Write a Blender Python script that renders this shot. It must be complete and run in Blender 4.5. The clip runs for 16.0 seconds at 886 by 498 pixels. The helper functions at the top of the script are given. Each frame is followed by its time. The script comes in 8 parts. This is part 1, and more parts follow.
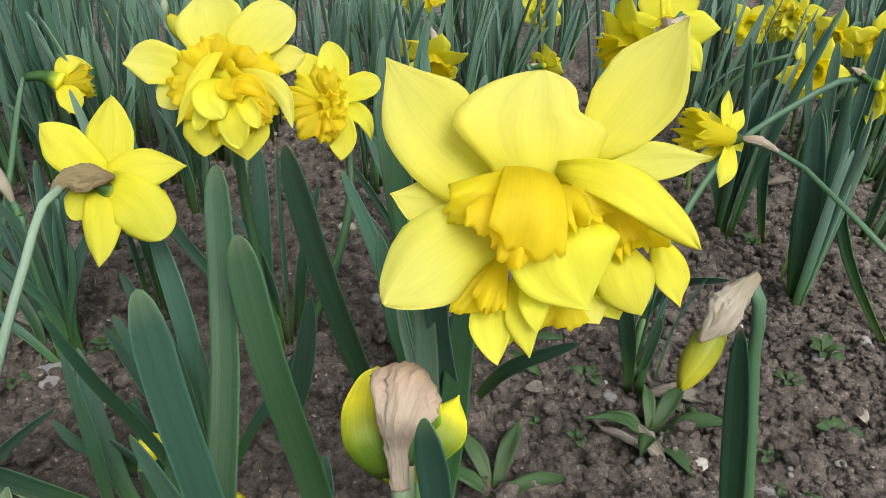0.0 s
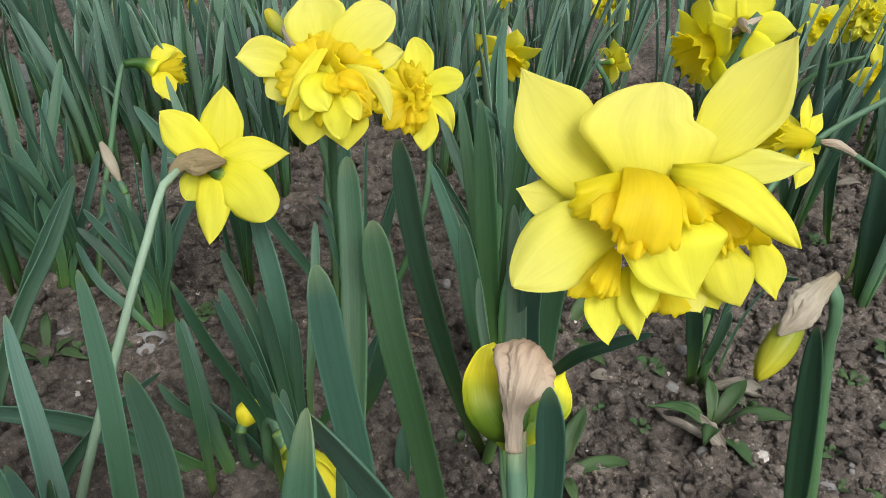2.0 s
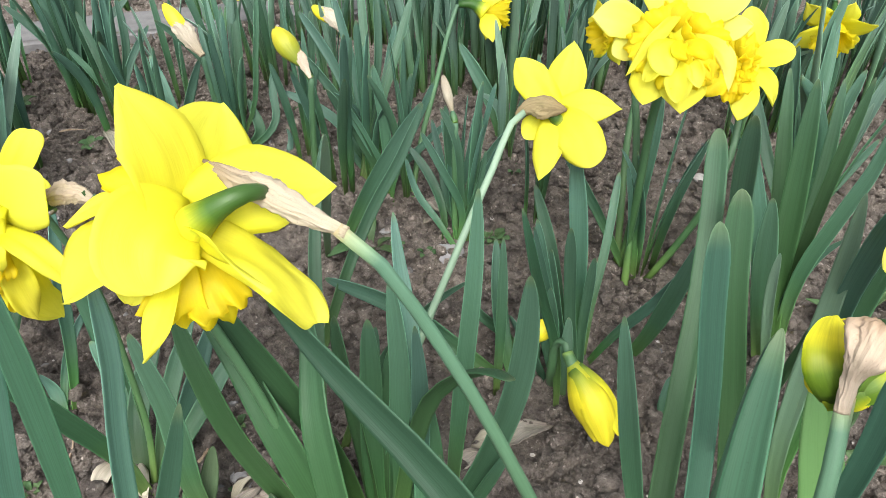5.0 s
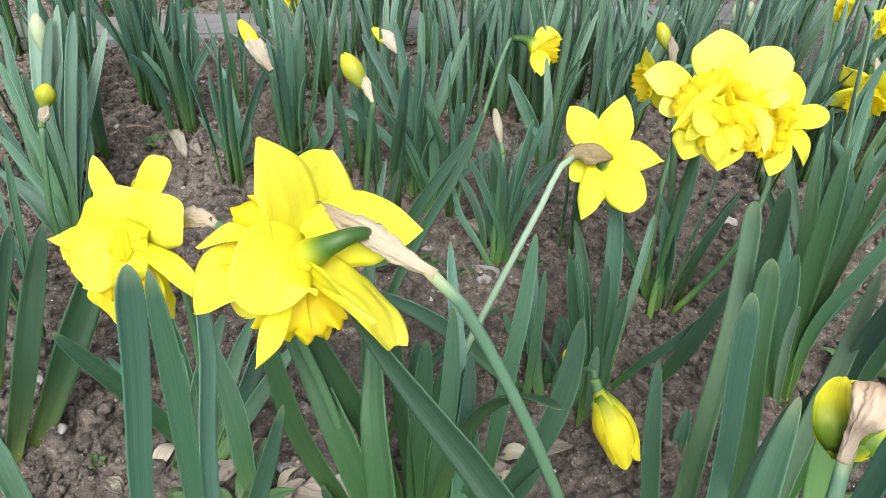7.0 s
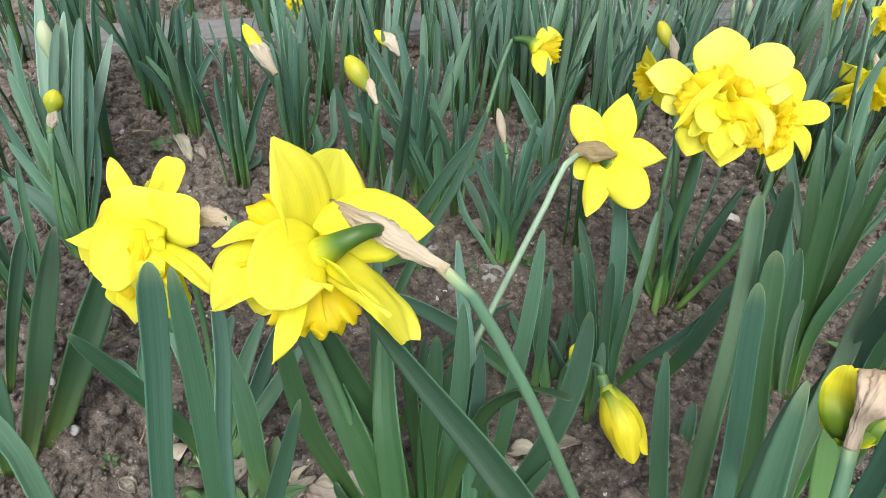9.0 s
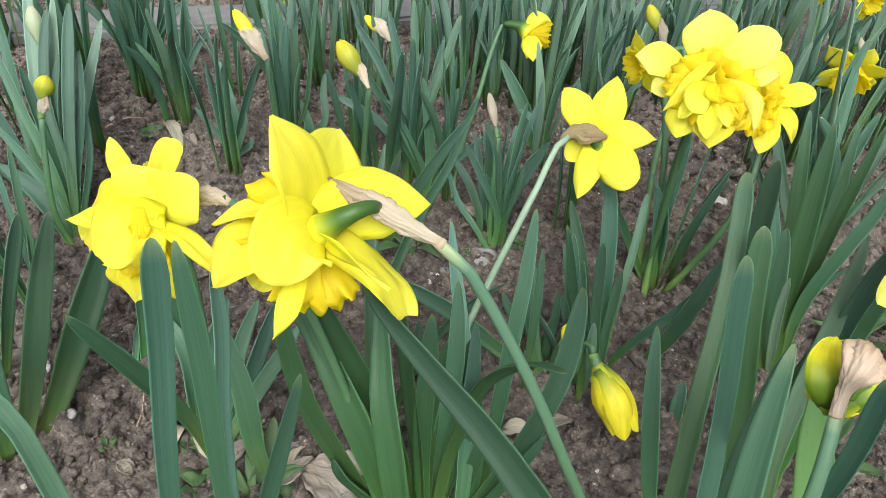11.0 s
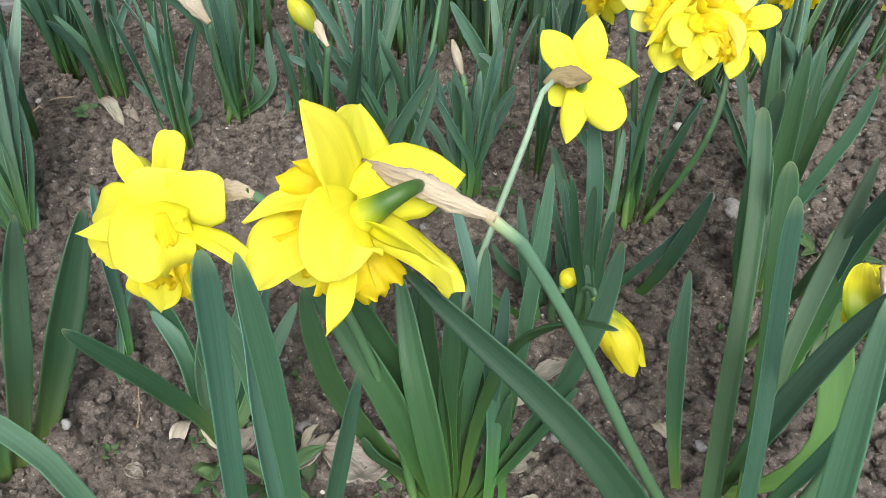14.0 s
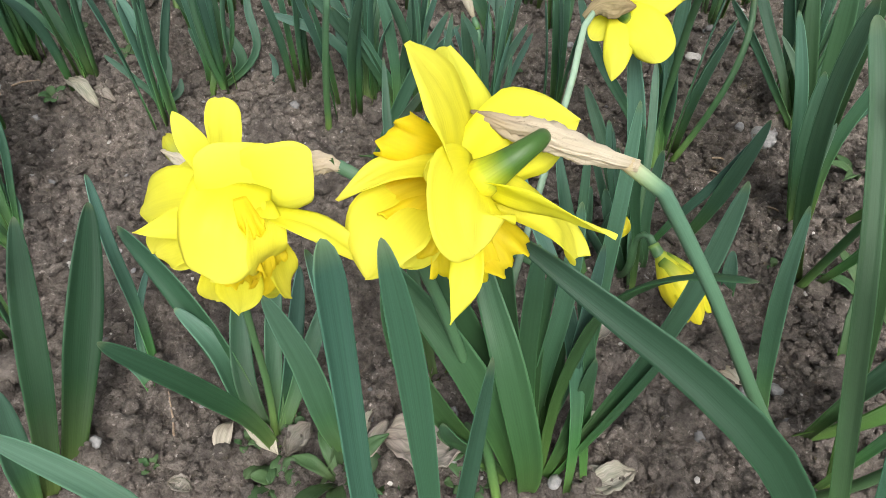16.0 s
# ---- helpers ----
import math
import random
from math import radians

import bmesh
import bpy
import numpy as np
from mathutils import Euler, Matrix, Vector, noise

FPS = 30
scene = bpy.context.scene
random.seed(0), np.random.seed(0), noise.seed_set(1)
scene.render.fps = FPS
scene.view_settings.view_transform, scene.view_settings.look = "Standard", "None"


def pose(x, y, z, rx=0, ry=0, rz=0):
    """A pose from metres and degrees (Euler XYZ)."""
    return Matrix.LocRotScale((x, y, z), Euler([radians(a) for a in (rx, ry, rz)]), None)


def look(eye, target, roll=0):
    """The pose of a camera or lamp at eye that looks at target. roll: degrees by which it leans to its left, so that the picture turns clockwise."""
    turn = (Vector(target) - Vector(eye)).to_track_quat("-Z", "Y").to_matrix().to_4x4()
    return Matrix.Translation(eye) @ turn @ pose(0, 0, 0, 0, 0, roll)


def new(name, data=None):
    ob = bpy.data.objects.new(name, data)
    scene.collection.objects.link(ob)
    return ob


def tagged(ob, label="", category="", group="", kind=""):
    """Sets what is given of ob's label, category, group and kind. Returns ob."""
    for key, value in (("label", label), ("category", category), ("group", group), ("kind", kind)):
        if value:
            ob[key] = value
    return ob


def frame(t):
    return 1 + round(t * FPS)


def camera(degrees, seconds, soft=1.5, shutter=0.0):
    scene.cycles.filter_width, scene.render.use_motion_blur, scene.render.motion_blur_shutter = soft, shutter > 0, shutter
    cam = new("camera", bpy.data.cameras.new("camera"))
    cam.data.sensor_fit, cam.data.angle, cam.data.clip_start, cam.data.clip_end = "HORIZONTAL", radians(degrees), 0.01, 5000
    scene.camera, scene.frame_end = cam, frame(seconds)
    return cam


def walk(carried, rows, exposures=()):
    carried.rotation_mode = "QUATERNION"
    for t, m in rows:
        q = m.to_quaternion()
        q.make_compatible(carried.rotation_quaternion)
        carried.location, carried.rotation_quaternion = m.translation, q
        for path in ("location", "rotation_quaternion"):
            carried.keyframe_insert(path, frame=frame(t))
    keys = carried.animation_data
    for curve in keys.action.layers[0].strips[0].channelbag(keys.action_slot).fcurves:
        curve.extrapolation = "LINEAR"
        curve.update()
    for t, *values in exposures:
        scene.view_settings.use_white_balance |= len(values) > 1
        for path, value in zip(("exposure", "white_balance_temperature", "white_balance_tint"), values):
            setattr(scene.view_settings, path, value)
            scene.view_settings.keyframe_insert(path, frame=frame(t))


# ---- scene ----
cam = camera(63.8, 16.0, soft=0.7)
PATH = [
    (0, (0.073, 0.075, 0.459), (0.052, 1.726, -0.67), 3.5),
    (0.5, (0.065, 0.07, 0.469), (0.027, 1.711, -0.675), 3.4),
    (1, (0.058, 0.068, 0.473), (-0.005, 1.701, -0.679), 3.2),
    (1.5, (0.056, 0.065, 0.475), (-0.052, 1.689, -0.687), 2.6),
    (2, (0.046, 0.049, 0.474), (-0.092, 1.671, -0.687), 3.2),
    (2.5, (0.037, 0.038, 0.476), (-0.149, 1.648, -0.697), 2.9),
    (3, (0.021, 0.032, 0.479), (-0.272, 1.594, -0.734), 2.2),
    (3.5, (0.015, 0.01, 0.478), (-0.44, 1.517, -0.755), 0.0),
    (4, (0.006, -0.005, 0.491), (-0.566, 1.432, -0.777), -1.6),
    (4.5, (0.001, -0.009, 0.501), (-0.661, 1.363, -0.793), -1.9),
    (6.8, (-0.017, -0.051, 0.548), (-0.752, 1.284, -0.747), 3.2),
    (7, (-0.015, -0.053, 0.554), (-0.752, 1.285, -0.737), 3.4),
    (7.5, (-0.014, -0.059, 0.556), (-0.766, 1.28, -0.725), 3.0),
    (8, (-0.014, -0.059, 0.556), (-0.765, 1.279, -0.726), 2.9),
    (10.3, (-0.018, -0.07, 0.555), (-0.74, 1.27, -0.742), 2.6),
    (10.5, (-0.015, -0.071, 0.556), (-0.734, 1.267, -0.744), 2.7),
    (11, (-0.014, -0.072, 0.555), (-0.719, 1.268, -0.752), 3.0),
    (11.5, (-0.022, -0.073, 0.559), (-0.707, 1.267, -0.759), 3.5),
    (12, (-0.029, -0.082, 0.555), (-0.701, 1.26, -0.767), 3.4),
    (12.5, (-0.031, -0.08, 0.558), (-0.671, 1.252, -0.789), 2.5),
    (13, (-0.038, -0.077, 0.562), (-0.608, 1.251, -0.821), 2.7),
    (13.5, (-0.052, -0.081, 0.559), (-0.568, 1.25, -0.841), 2.9),
    (14, (-0.074, -0.077, 0.556), (-0.552, 1.246, -0.865), 2.1),
    (14.5, (-0.102, -0.075, 0.545), (-0.524, 1.244, -0.899), 2.3),
    (15, (-0.109, -0.062, 0.535), (-0.507, 1.231, -0.939), 0.9),
    (15.5, (-0.125, -0.064, 0.531), (-0.509, 1.208, -0.964), -0.3),
    (16, (-0.151, -0.062, 0.521), (-0.502, 1.212, -0.98), -0.2),
]
walk(cam, [(t, look(eye, target, roll)) for t, eye, target, roll in PATH],
     [(0, 0.31), (2.5, 0.32), (3.5, 0.84), (4.5, 1.02), (7, 0.95), (8, 0.80), (11, 0.78), (12.5, 0.76), (13.5, 0.80), (16, 0.76)])

# ---- light: a bright overcast spring day ----
world = bpy.data.worlds.new("overcast_sky")
scene.world = world
world.use_nodes = True
wn = world.node_tree.nodes
wl = world.node_tree.links
sky = wn.new("ShaderNodeTexSky")
sky.sky_type = "NISHITA"
sky.sun_disc = False
sky.sun_elevation = radians(52)
sky.sun_rotation = radians(150)
sky.dust_density = 6.0
sky.ozone_density = 1.0
cloud = wn.new("ShaderNodeHueSaturation")
cloud.inputs["Saturation"].default_value = 0.28
wl.new(sky.outputs["Color"], cloud.inputs["Color"])
wl.new(cloud.outputs["Color"], wn["Background"].inputs["Color"])
wn["Background"].inputs["Strength"].default_value = 0.15

sun = new("sun", bpy.data.lights.new("sun", "SUN"))
sun.data.energy = 1.1
sun.data.angle = radians(28)
sun.data.color = (1.0, 0.97, 0.92)
sun.matrix_world = look((0.5, -1.0, 1.45), (0, 0, 0))


# ---- materials ----
def material(name):
    m = bpy.data.materials.new(name)
    m.use_nodes = True
    return m, m.node_tree.nodes, m.node_tree.links, m.node_tree.nodes["Principled BSDF"]


def node(nodes, kind, **inputs):
    n = nodes.new(kind)
    for key, value in inputs.items():
        n.inputs[key].default_value = value
    return n


def ramp(nodes, *stops):
    r = nodes.new("ShaderNodeValToRGB")
    while len(r.color_ramp.elements) < len(stops):
        r.color_ramp.elements.new(0.5)
    for e, (at, colour) in zip(r.color_ramp.elements, stops):
        e.position, e.color = at, (*colour, 1)
    return r


def mixed(nodes, links, mode, factor, a, b):
    n = nodes.new("ShaderNodeMixRGB")
    n.blend_type = mode
    for key, value in (("Fac", factor), ("Color1", a), ("Color2", b)):
        if isinstance(value, bpy.types.NodeSocket):
            links.new(value, n.inputs[key])
        elif isinstance(value, tuple):
            n.inputs[key].default_value = (*value, 1)
        else:
            n.inputs[key].default_value = value
    return n.outputs["Color"]


def bumped(nodes, links, height, shader, strength, distance):
    b = node(nodes, "ShaderNodeBump", Strength=strength, Distance=distance)
    links.new(height, b.inputs["Height"])
    links.new(b.outputs["Normal"], shader.inputs["Normal"])
    return b


def streaks(nodes, links, across, along, detail=3.0):
    """Noise drawn out along a leaf or petal: U runs across it, V along it."""
    uv = nodes.new("ShaderNodeUVMap")
    mp = node(nodes, "ShaderNodeMapping", Scale=(across, along, 1))
    info = nodes.new("ShaderNodeObjectInfo")
    links.new(uv.outputs["UV"], mp.inputs["Vector"])
    shift = node(nodes, "ShaderNodeCombineXYZ")
    times = node(nodes, "ShaderNodeMath")
    times.operation = "MULTIPLY"
    times.inputs[1].default_value = 37.0
    links.new(info.outputs["Random"], times.inputs[0])
    links.new(times.outputs[0], shift.inputs["X"])
    links.new(shift.outputs[0], mp.inputs["Location"])
    n = node(nodes, "ShaderNodeTexNoise", Scale=1.0, Detail=detail, Roughness=0.6)
    links.new(mp.outputs["Vector"], n.inputs["Vector"])
    return n.outputs["Fac"]


def along_v(nodes, links):
    uv = nodes.new("ShaderNodeUVMap")
    sep = nodes.new("ShaderNodeSeparateXYZ")
    links.new(uv.outputs["UV"], sep.inputs[0])
    return sep.outputs["Y"], sep.outputs["X"]


def thin_material(name, stops, vein, rough, through_amount, spread=0.04, speck=0.0, bump=0.25, warm=None, margin=0.0, gloss=0.35, relief=0.0006):
    """A thin plant tissue: colours along its length, veins, some light let through."""
    m, n, k, bsdf = material(name)
    v, u = along_v(n, k)
    base = ramp(n, *stops)
    k.new(v, base.inputs["Fac"])
    fine = streaks(n, k, 26, 1.6)
    wide = streaks(n, k, 4, 2.2, 2.0)
    r1 = ramp(n, (0.3, (1 - vein,) * 3), (0.75, (1 + 0.0, 1.0, 1.0)))
    k.new(fine, r1.inputs["Fac"])
    col = mixed(n, k, "MULTIPLY", 1.0, base.outputs["Color"], r1.outputs["Color"])
    r2 = ramp(n, (0.3, (1 - vein, 1 - vein * 0.8, 1 - vein)), (0.7, (1.0, 1.0, 1.0)))
    k.new(wide, r2.inputs["Fac"])
    col = mixed(n, k, "MULTIPLY", 0.8, col, r2.outputs["Color"])
    # Paler edges: highlights painted on leaf rims; on greenish petals their own margin.
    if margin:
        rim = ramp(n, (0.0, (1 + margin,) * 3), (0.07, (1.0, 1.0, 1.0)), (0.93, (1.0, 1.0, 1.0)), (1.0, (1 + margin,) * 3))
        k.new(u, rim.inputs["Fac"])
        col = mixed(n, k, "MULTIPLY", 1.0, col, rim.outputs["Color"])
    info = n.new("ShaderNodeObjectInfo")
    hsv = node(n, "ShaderNodeHueSaturation")
    mr = node(n, "ShaderNodeMapRange")
    mr.inputs["To Min"].default_value, mr.inputs["To Max"].default_value = 1 - 3 * spread, 1 + 3 * spread
    k.new(info.outputs["Random"], mr.inputs["Value"])
    k.new(mr.outputs[0], hsv.inputs["Value"])
    mh = node(n, "ShaderNodeMapRange")
    mh.inputs["To Min"].default_value, mh.inputs["To Max"].default_value = 0.5 - spread * 0.25, 0.5 + spread * 0.25
    tw = node(n, "ShaderNodeMath")
    tw.operation = "FRACT"
    tm = node(n, "ShaderNodeMath")
    tm.operation = "MULTIPLY"
    tm.inputs[1].default_value = 7.31
    k.new(info.outputs["Random"], tm.inputs[0])
    k.new(tm.outputs[0], tw.inputs[0])
    k.new(tw.outputs[0], mh.inputs["Value"])
    k.new(mh.outputs[0], hsv.inputs["Hue"])
    k.new(col, hsv.inputs["Color"])
    out = hsv.outputs["Color"]
    if speck:
        geo = n.new("ShaderNodeTexCoord")
        sp = node(n, "ShaderNodeTexNoise", Scale=900.0, Detail=2.0)
        k.new(geo.outputs["Object"], sp.inputs["Vector"])
        rs = ramp(n, (0.25, (1 - speck,) * 3), (0.36, (1.0, 1.0, 1.0)))
        k.new(sp.outputs["Fac"], rs.inputs["Fac"])
        out = mixed(n, k, "MULTIPLY", 1.0, out, rs.outputs["Color"])
    k.new(out, bsdf.inputs["Base Color"])
    bsdf.inputs["Roughness"].default_value = rough
    bsdf.inputs["Specular IOR Level"].default_value = gloss
    bumped(n, k, fine, bsdf, bump, relief)
    if through_amount:
        glow = n.new("ShaderNodeBsdfTranslucent")
        k.new(mixed(n, k, "MULTIPLY", 1.0, out, warm) if warm else out, glow.inputs["Color"])
        mixer = node(n, "ShaderNodeMixShader", Fac=through_amount)
        k.new(bsdf.outputs[0], mixer.inputs[1])
        k.new(glow.outputs[0], mixer.inputs[2])
        k.new(mixer.outputs[0], n["Material Output"].inputs["Surface"])
    return m


PETAL = thin_material("petal_yellow", ((0.0, (0.74, 0.72, 0.03)), (0.16, (0.91, 0.87, 0.04)), (0.55, (0.92, 0.90, 0.085)), (1.0, (0.92, 0.90, 0.13))), 0.07, 0.55, 0.56, 0.012, 0.0, 0.35, (1.0, 0.99, 0.78))
PETAL_PALE = thin_material("petal_pale_yellow", ((0.0, (0.80, 0.76, 0.04)), (0.2, (0.90, 0.87, 0.10)), (0.6, (0.91, 0.89, 0.19)), (1.0, (0.91, 0.89, 0.25))), 0.07, 0.55, 0.56, 0.012, 0.0, 0.35, (1.0, 0.99, 0.78))
CORONA = thin_material("corona_gold", ((0.0, (0.96, 0.88, 0.045)), (0.3, (0.98, 0.88, 0.04)), (1.0, (0.98, 0.88, 0.045))), 0.08, 0.5, 0.72, 0.02, 0.0, 0.25, (1.0, 0.98, 0.75))
PETAL_GREENISH = thin_material("petal_greenish", ((0.0, (0.06, 0.13, 0.01)), (0.34, (0.12, 0.22, 0.012)), (0.58, (0.40, 0.45, 0.015)), (0.74, (0.86, 0.80, 0.03)), (1.0, (0.90, 0.85, 0.04))), 0.2, 0.5, 0.2, 0.02, margin=1.6)
BUD_SKIN = thin_material("bud_skin", ((0.0, (0.10, 0.20, 0.03)), (0.18, (0.42, 0.46, 0.03)), (0.40, (0.86, 0.76, 0.03)), (1.0, (0.90, 0.80, 0.04))), 0.16, 0.5, 0.15, 0.02)
BUD_GREEN = thin_material("bud_green", ((0.0, (0.10, 0.17, 0.03)), (0.5, (0.30, 0.33, 0.02)), (1.0, (0.55, 0.50, 0.03))), 0.2, 0.5, 0.1, 0.03)
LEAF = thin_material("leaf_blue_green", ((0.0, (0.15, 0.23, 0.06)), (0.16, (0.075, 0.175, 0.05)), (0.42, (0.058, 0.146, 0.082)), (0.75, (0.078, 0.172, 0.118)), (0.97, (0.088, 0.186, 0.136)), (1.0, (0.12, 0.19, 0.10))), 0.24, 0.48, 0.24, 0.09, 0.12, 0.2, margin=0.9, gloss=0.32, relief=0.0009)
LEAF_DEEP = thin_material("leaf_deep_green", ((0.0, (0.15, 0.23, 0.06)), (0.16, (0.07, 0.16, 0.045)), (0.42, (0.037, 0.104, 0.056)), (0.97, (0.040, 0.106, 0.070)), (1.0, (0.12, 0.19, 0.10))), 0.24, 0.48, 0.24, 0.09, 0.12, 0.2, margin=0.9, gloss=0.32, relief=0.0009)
STEM = thin_material("stem_green", ((0.0, (0.18, 0.30, 0.07)), (0.2, (0.07, 0.165, 0.06)), (1.0, (0.078, 0.165, 0.10))), 0.22, 0.45, 0.0, 0.05, 0.15)
NECK = thin_material("neck_green", ((0.0, (0.032, 0.09, 0.02)), (0.6, (0.05, 0.125, 0.02)), (0.66, (0.10, 0.19, 0.02)), (0.82, (0.40, 0.46, 0.03)), (0.93, (0.86, 0.80, 0.035)), (1.0, (0.90, 0.85, 0.04))), 0.2, 0.42, 0.05, 0.03)
SPATHE = thin_material("dry_spathe", ((0.0, (0.48, 0.40, 0.29)), (0.12, (0.54, 0.46, 0.36)), (0.6, (0.52, 0.43, 0.325)), (0.85, (0.42, 0.315, 0.22)), (1.0, (0.25, 0.17, 0.11))), 0.14, 0.75, 0.15, 0.06, 0.2, 0.6, relief=0.0010)
SPATHE_GREY = thin_material("dry_spathe_grey", ((0.0, (0.30, 0.25, 0.17)), (0.5, (0.44, 0.39, 0.31)), (1.0, (0.38, 0.32, 0.25))), 0.18, 0.75, 0.15, 0.06, 0.2, 0.6, relief=0.0010)
SPATHE_BROWN = thin_material("brown_spathe", ((0.0, (0.36, 0.28, 0.16)), (0.5, (0.34, 0.26, 0.14)), (1.0, (0.24, 0.17, 0.09))), 0.3, 0.75, 0.15, 0.04, 0.2, 0.6, relief=0.0010)
WEED = thin_material("weed_leaf", ((0.0, (0.10, 0.155, 0.06)), (0.5, (0.068, 0.135, 0.052)), (1.0, (0.075, 0.145, 0.055))), 0.25, 0.55, 0.15, 0.06, 0.2)
DEAD_LEAF = thin_material("dead_leaf", ((0.0, (0.30, 0.25, 0.20)), (0.5, (0.46, 0.41, 0.36)), (1.0, (0.37, 0.31, 0.26))), 0.5, 0.85, 0.05, 0.10, 0.3, 1.0)
PETAL_DRY = thin_material("withered_petal", ((0.0, (0.46, 0.40, 0.31)), (0.5, (0.60, 0.54, 0.44)), (1.0, (0.52, 0.46, 0.36))), 0.3, 0.8, 0.1, 0.06, 0.2, 0.8)


def soil_material(name, dark, light, grey):
    m, n, k, bsdf = material(name)
    geo = n.new("ShaderNodeNewGeometry")
    big = node(n, "ShaderNodeTexNoise", Scale=17.0, Detail=6.0, Roughness=0.65)
    mid = node(n, "ShaderNodeTexNoise", Scale=85.0, Detail=9.0, Roughness=0.72)
    grit = node(n, "ShaderNodeTexNoise", Scale=700.0, Detail=4.0, Roughness=0.7)
    chip = node(n, "ShaderNodeTexVoronoi", Scale=520.0)
    for t in (big, mid, grit, chip):
        k.new(geo.outputs["Position"], t.inputs["Vector"])
    r = ramp(n, (0.30, dark), (0.48, tuple(0.6 * a + 0.4 * b for a, b in zip(dark, light))), (0.68, light))
    k.new(mid.outputs["Fac"], r.inputs["Fac"])
    r2 = ramp(n, (0.38, (0.74, 0.73, 0.73)), (0.50, (0.92, 0.90, 0.88)), (0.62, (1.12, 1.09, 1.06)))
    k.new(big.outputs["Fac"], r2.inputs["Fac"])
    col = mixed(n, k, "MULTIPLY", 1.0, r.outputs["Color"], r2.outputs["Color"])
    r3 = ramp(n, (0.30, (0.62, 0.62, 0.62)), (0.5, (1.0, 1.0, 1.0)), (0.70, (1.0, 1.0, 1.0)), (0.80, grey))
    k.new(grit.outputs["Fac"], r3.inputs["Fac"])
    col = mixed(n, k, "MULTIPLY", 1.0, col, r3.outputs["Color"])
    r4 = ramp(n, (0.0, (1.0, 1.0, 1.0)), (0.965, (1.0, 1.0, 1.0)), (0.985, (1.9, 1.95, 2.0)))
    sep = n.new("ShaderNodeSeparateXYZ")
    k.new(chip.outputs["Color"], sep.inputs[0])
    k.new(sep.outputs["X"], r4.inputs["Fac"])
    col = mixed(n, k, "MULTIPLY", 1.0, col, r4.outputs["Color"])
    isl = node(n, "ShaderNodeHueSaturation")
    mr = node(n, "ShaderNodeMapRange")
    mr.inputs["To Min"].default_value, mr.inputs["To Max"].default_value = 0.78, 1.22
    k.new(geo.outputs["Random Per Island"], mr.inputs["Value"])
    k.new(mr.outputs[0], isl.inputs["Value"])
    k.new(col, isl.inputs["Color"])
    k.new(isl.outputs["Color"], bsdf.inputs["Base Color"])
    bsdf.inputs["Roughness"].default_value = 0.9
    bsdf.inputs["Specular IOR Level"].default_value = 0.3
    both = node(n, "ShaderNodeMath")
    both.operation = "MULTIPLY_ADD"
    both.inputs[1].default_value = 0.35
    k.new(grit.outputs["Fac"], both.inputs[0])
    k.new(mid.outputs["Fac"], both.inputs[2])
    bumped(n, k, both.outputs[0], bsdf, 1.0, 0.009)
    return m


SOIL = soil_material("soil", (0.074, 0.062, 0.054), (0.345, 0.306, 0.273), (1.5, 1.5, 1.5))


def stone_material(name, a, b, scale, rough=0.7):
    m, n, k, bsdf = material(name)
    geo = n.new("ShaderNodeNewGeometry")
    t = node(n, "ShaderNodeTexNoise", Scale=scale, Detail=7.0, Roughness=0.7)
    k.new(geo.outputs["Position"], t.inputs["Vector"])
    r = ramp(n, (0.3, a), (0.7, b))
    k.new(t.outputs["Fac"], r.inputs["Fac"])
    hsv = node(n, "ShaderNodeHueSaturation")
    mr = node(n, "ShaderNodeMapRange")
    mr.inputs["To Min"].default_value, mr.inputs["To Max"].default_value = 0.6, 1.35
    k.new(geo.outputs["Random Per Island"], mr.inputs["Value"])
    k.new(mr.outputs[0], hsv.inputs["Value"])
    k.new(r.outputs["Color"], hsv.inputs["Color"])
    k.new(hsv.outputs["Color"], bsdf.inputs["Base Color"])
    bsdf.inputs["Roughness"].default_value = rough
    bumped(n, k, t.outputs["Fac"], bsdf, 0.5, 0.002)
    return m


PEBBLE = stone_material("pebble", (0.14, 0.14, 0.145), (0.30, 0.29, 0.28), 260)
STONE_PALE = stone_material("pale_stone", (0.30, 0.28, 0.25), (0.62, 0.59, 0.56), 180)
KERB = stone_material("kerb_stone", (0.185, 0.183, 0.188), (0.30, 0.298, 0.30), 45, 0.85)
TWIG = stone_material("twig", (0.20, 0.14, 0.09), (0.42, 0.33, 0.24), 220, 0.85)


# ---- mesh helpers ----
class Faces(list):
    """Faces of a thin sheet: those past 'broad' are its narrow rim, which stays crisp."""

    broad = None


def smooth_faces(faces):
    return faces.broad if isinstance(faces, Faces) and faces.broad else len(faces)


def mesh_object(name, verts, faces, uvs, mat, parent=None, label="", smooth=True):
    me = bpy.data.meshes.new(name)
    me.from_pydata([tuple(v) for v in verts], [], faces)
    if uvs is not None:
        layer = me.uv_layers.new(name="UVMap")
        idx = np.empty(len(me.loops), dtype=np.int32)
        me.loops.foreach_get("vertex_index", idx)
        layer.data.foreach_set("uv", np.asarray(uvs, dtype=np.float32)[idx].ravel())
    if smooth:
        n = smooth_faces(faces)
        me.polygons.foreach_set("use_smooth", [i < n for i in range(len(me.polygons))])
    me.materials.append(mat)
    me.update()
    ob = new(name, me)
    if parent is not None:
        ob.parent = parent
    if label:
        ob["label"] = label
    return ob


def unit(v):
    return v / (np.linalg.norm(v, axis=-1, keepdims=True) + 1e-12)


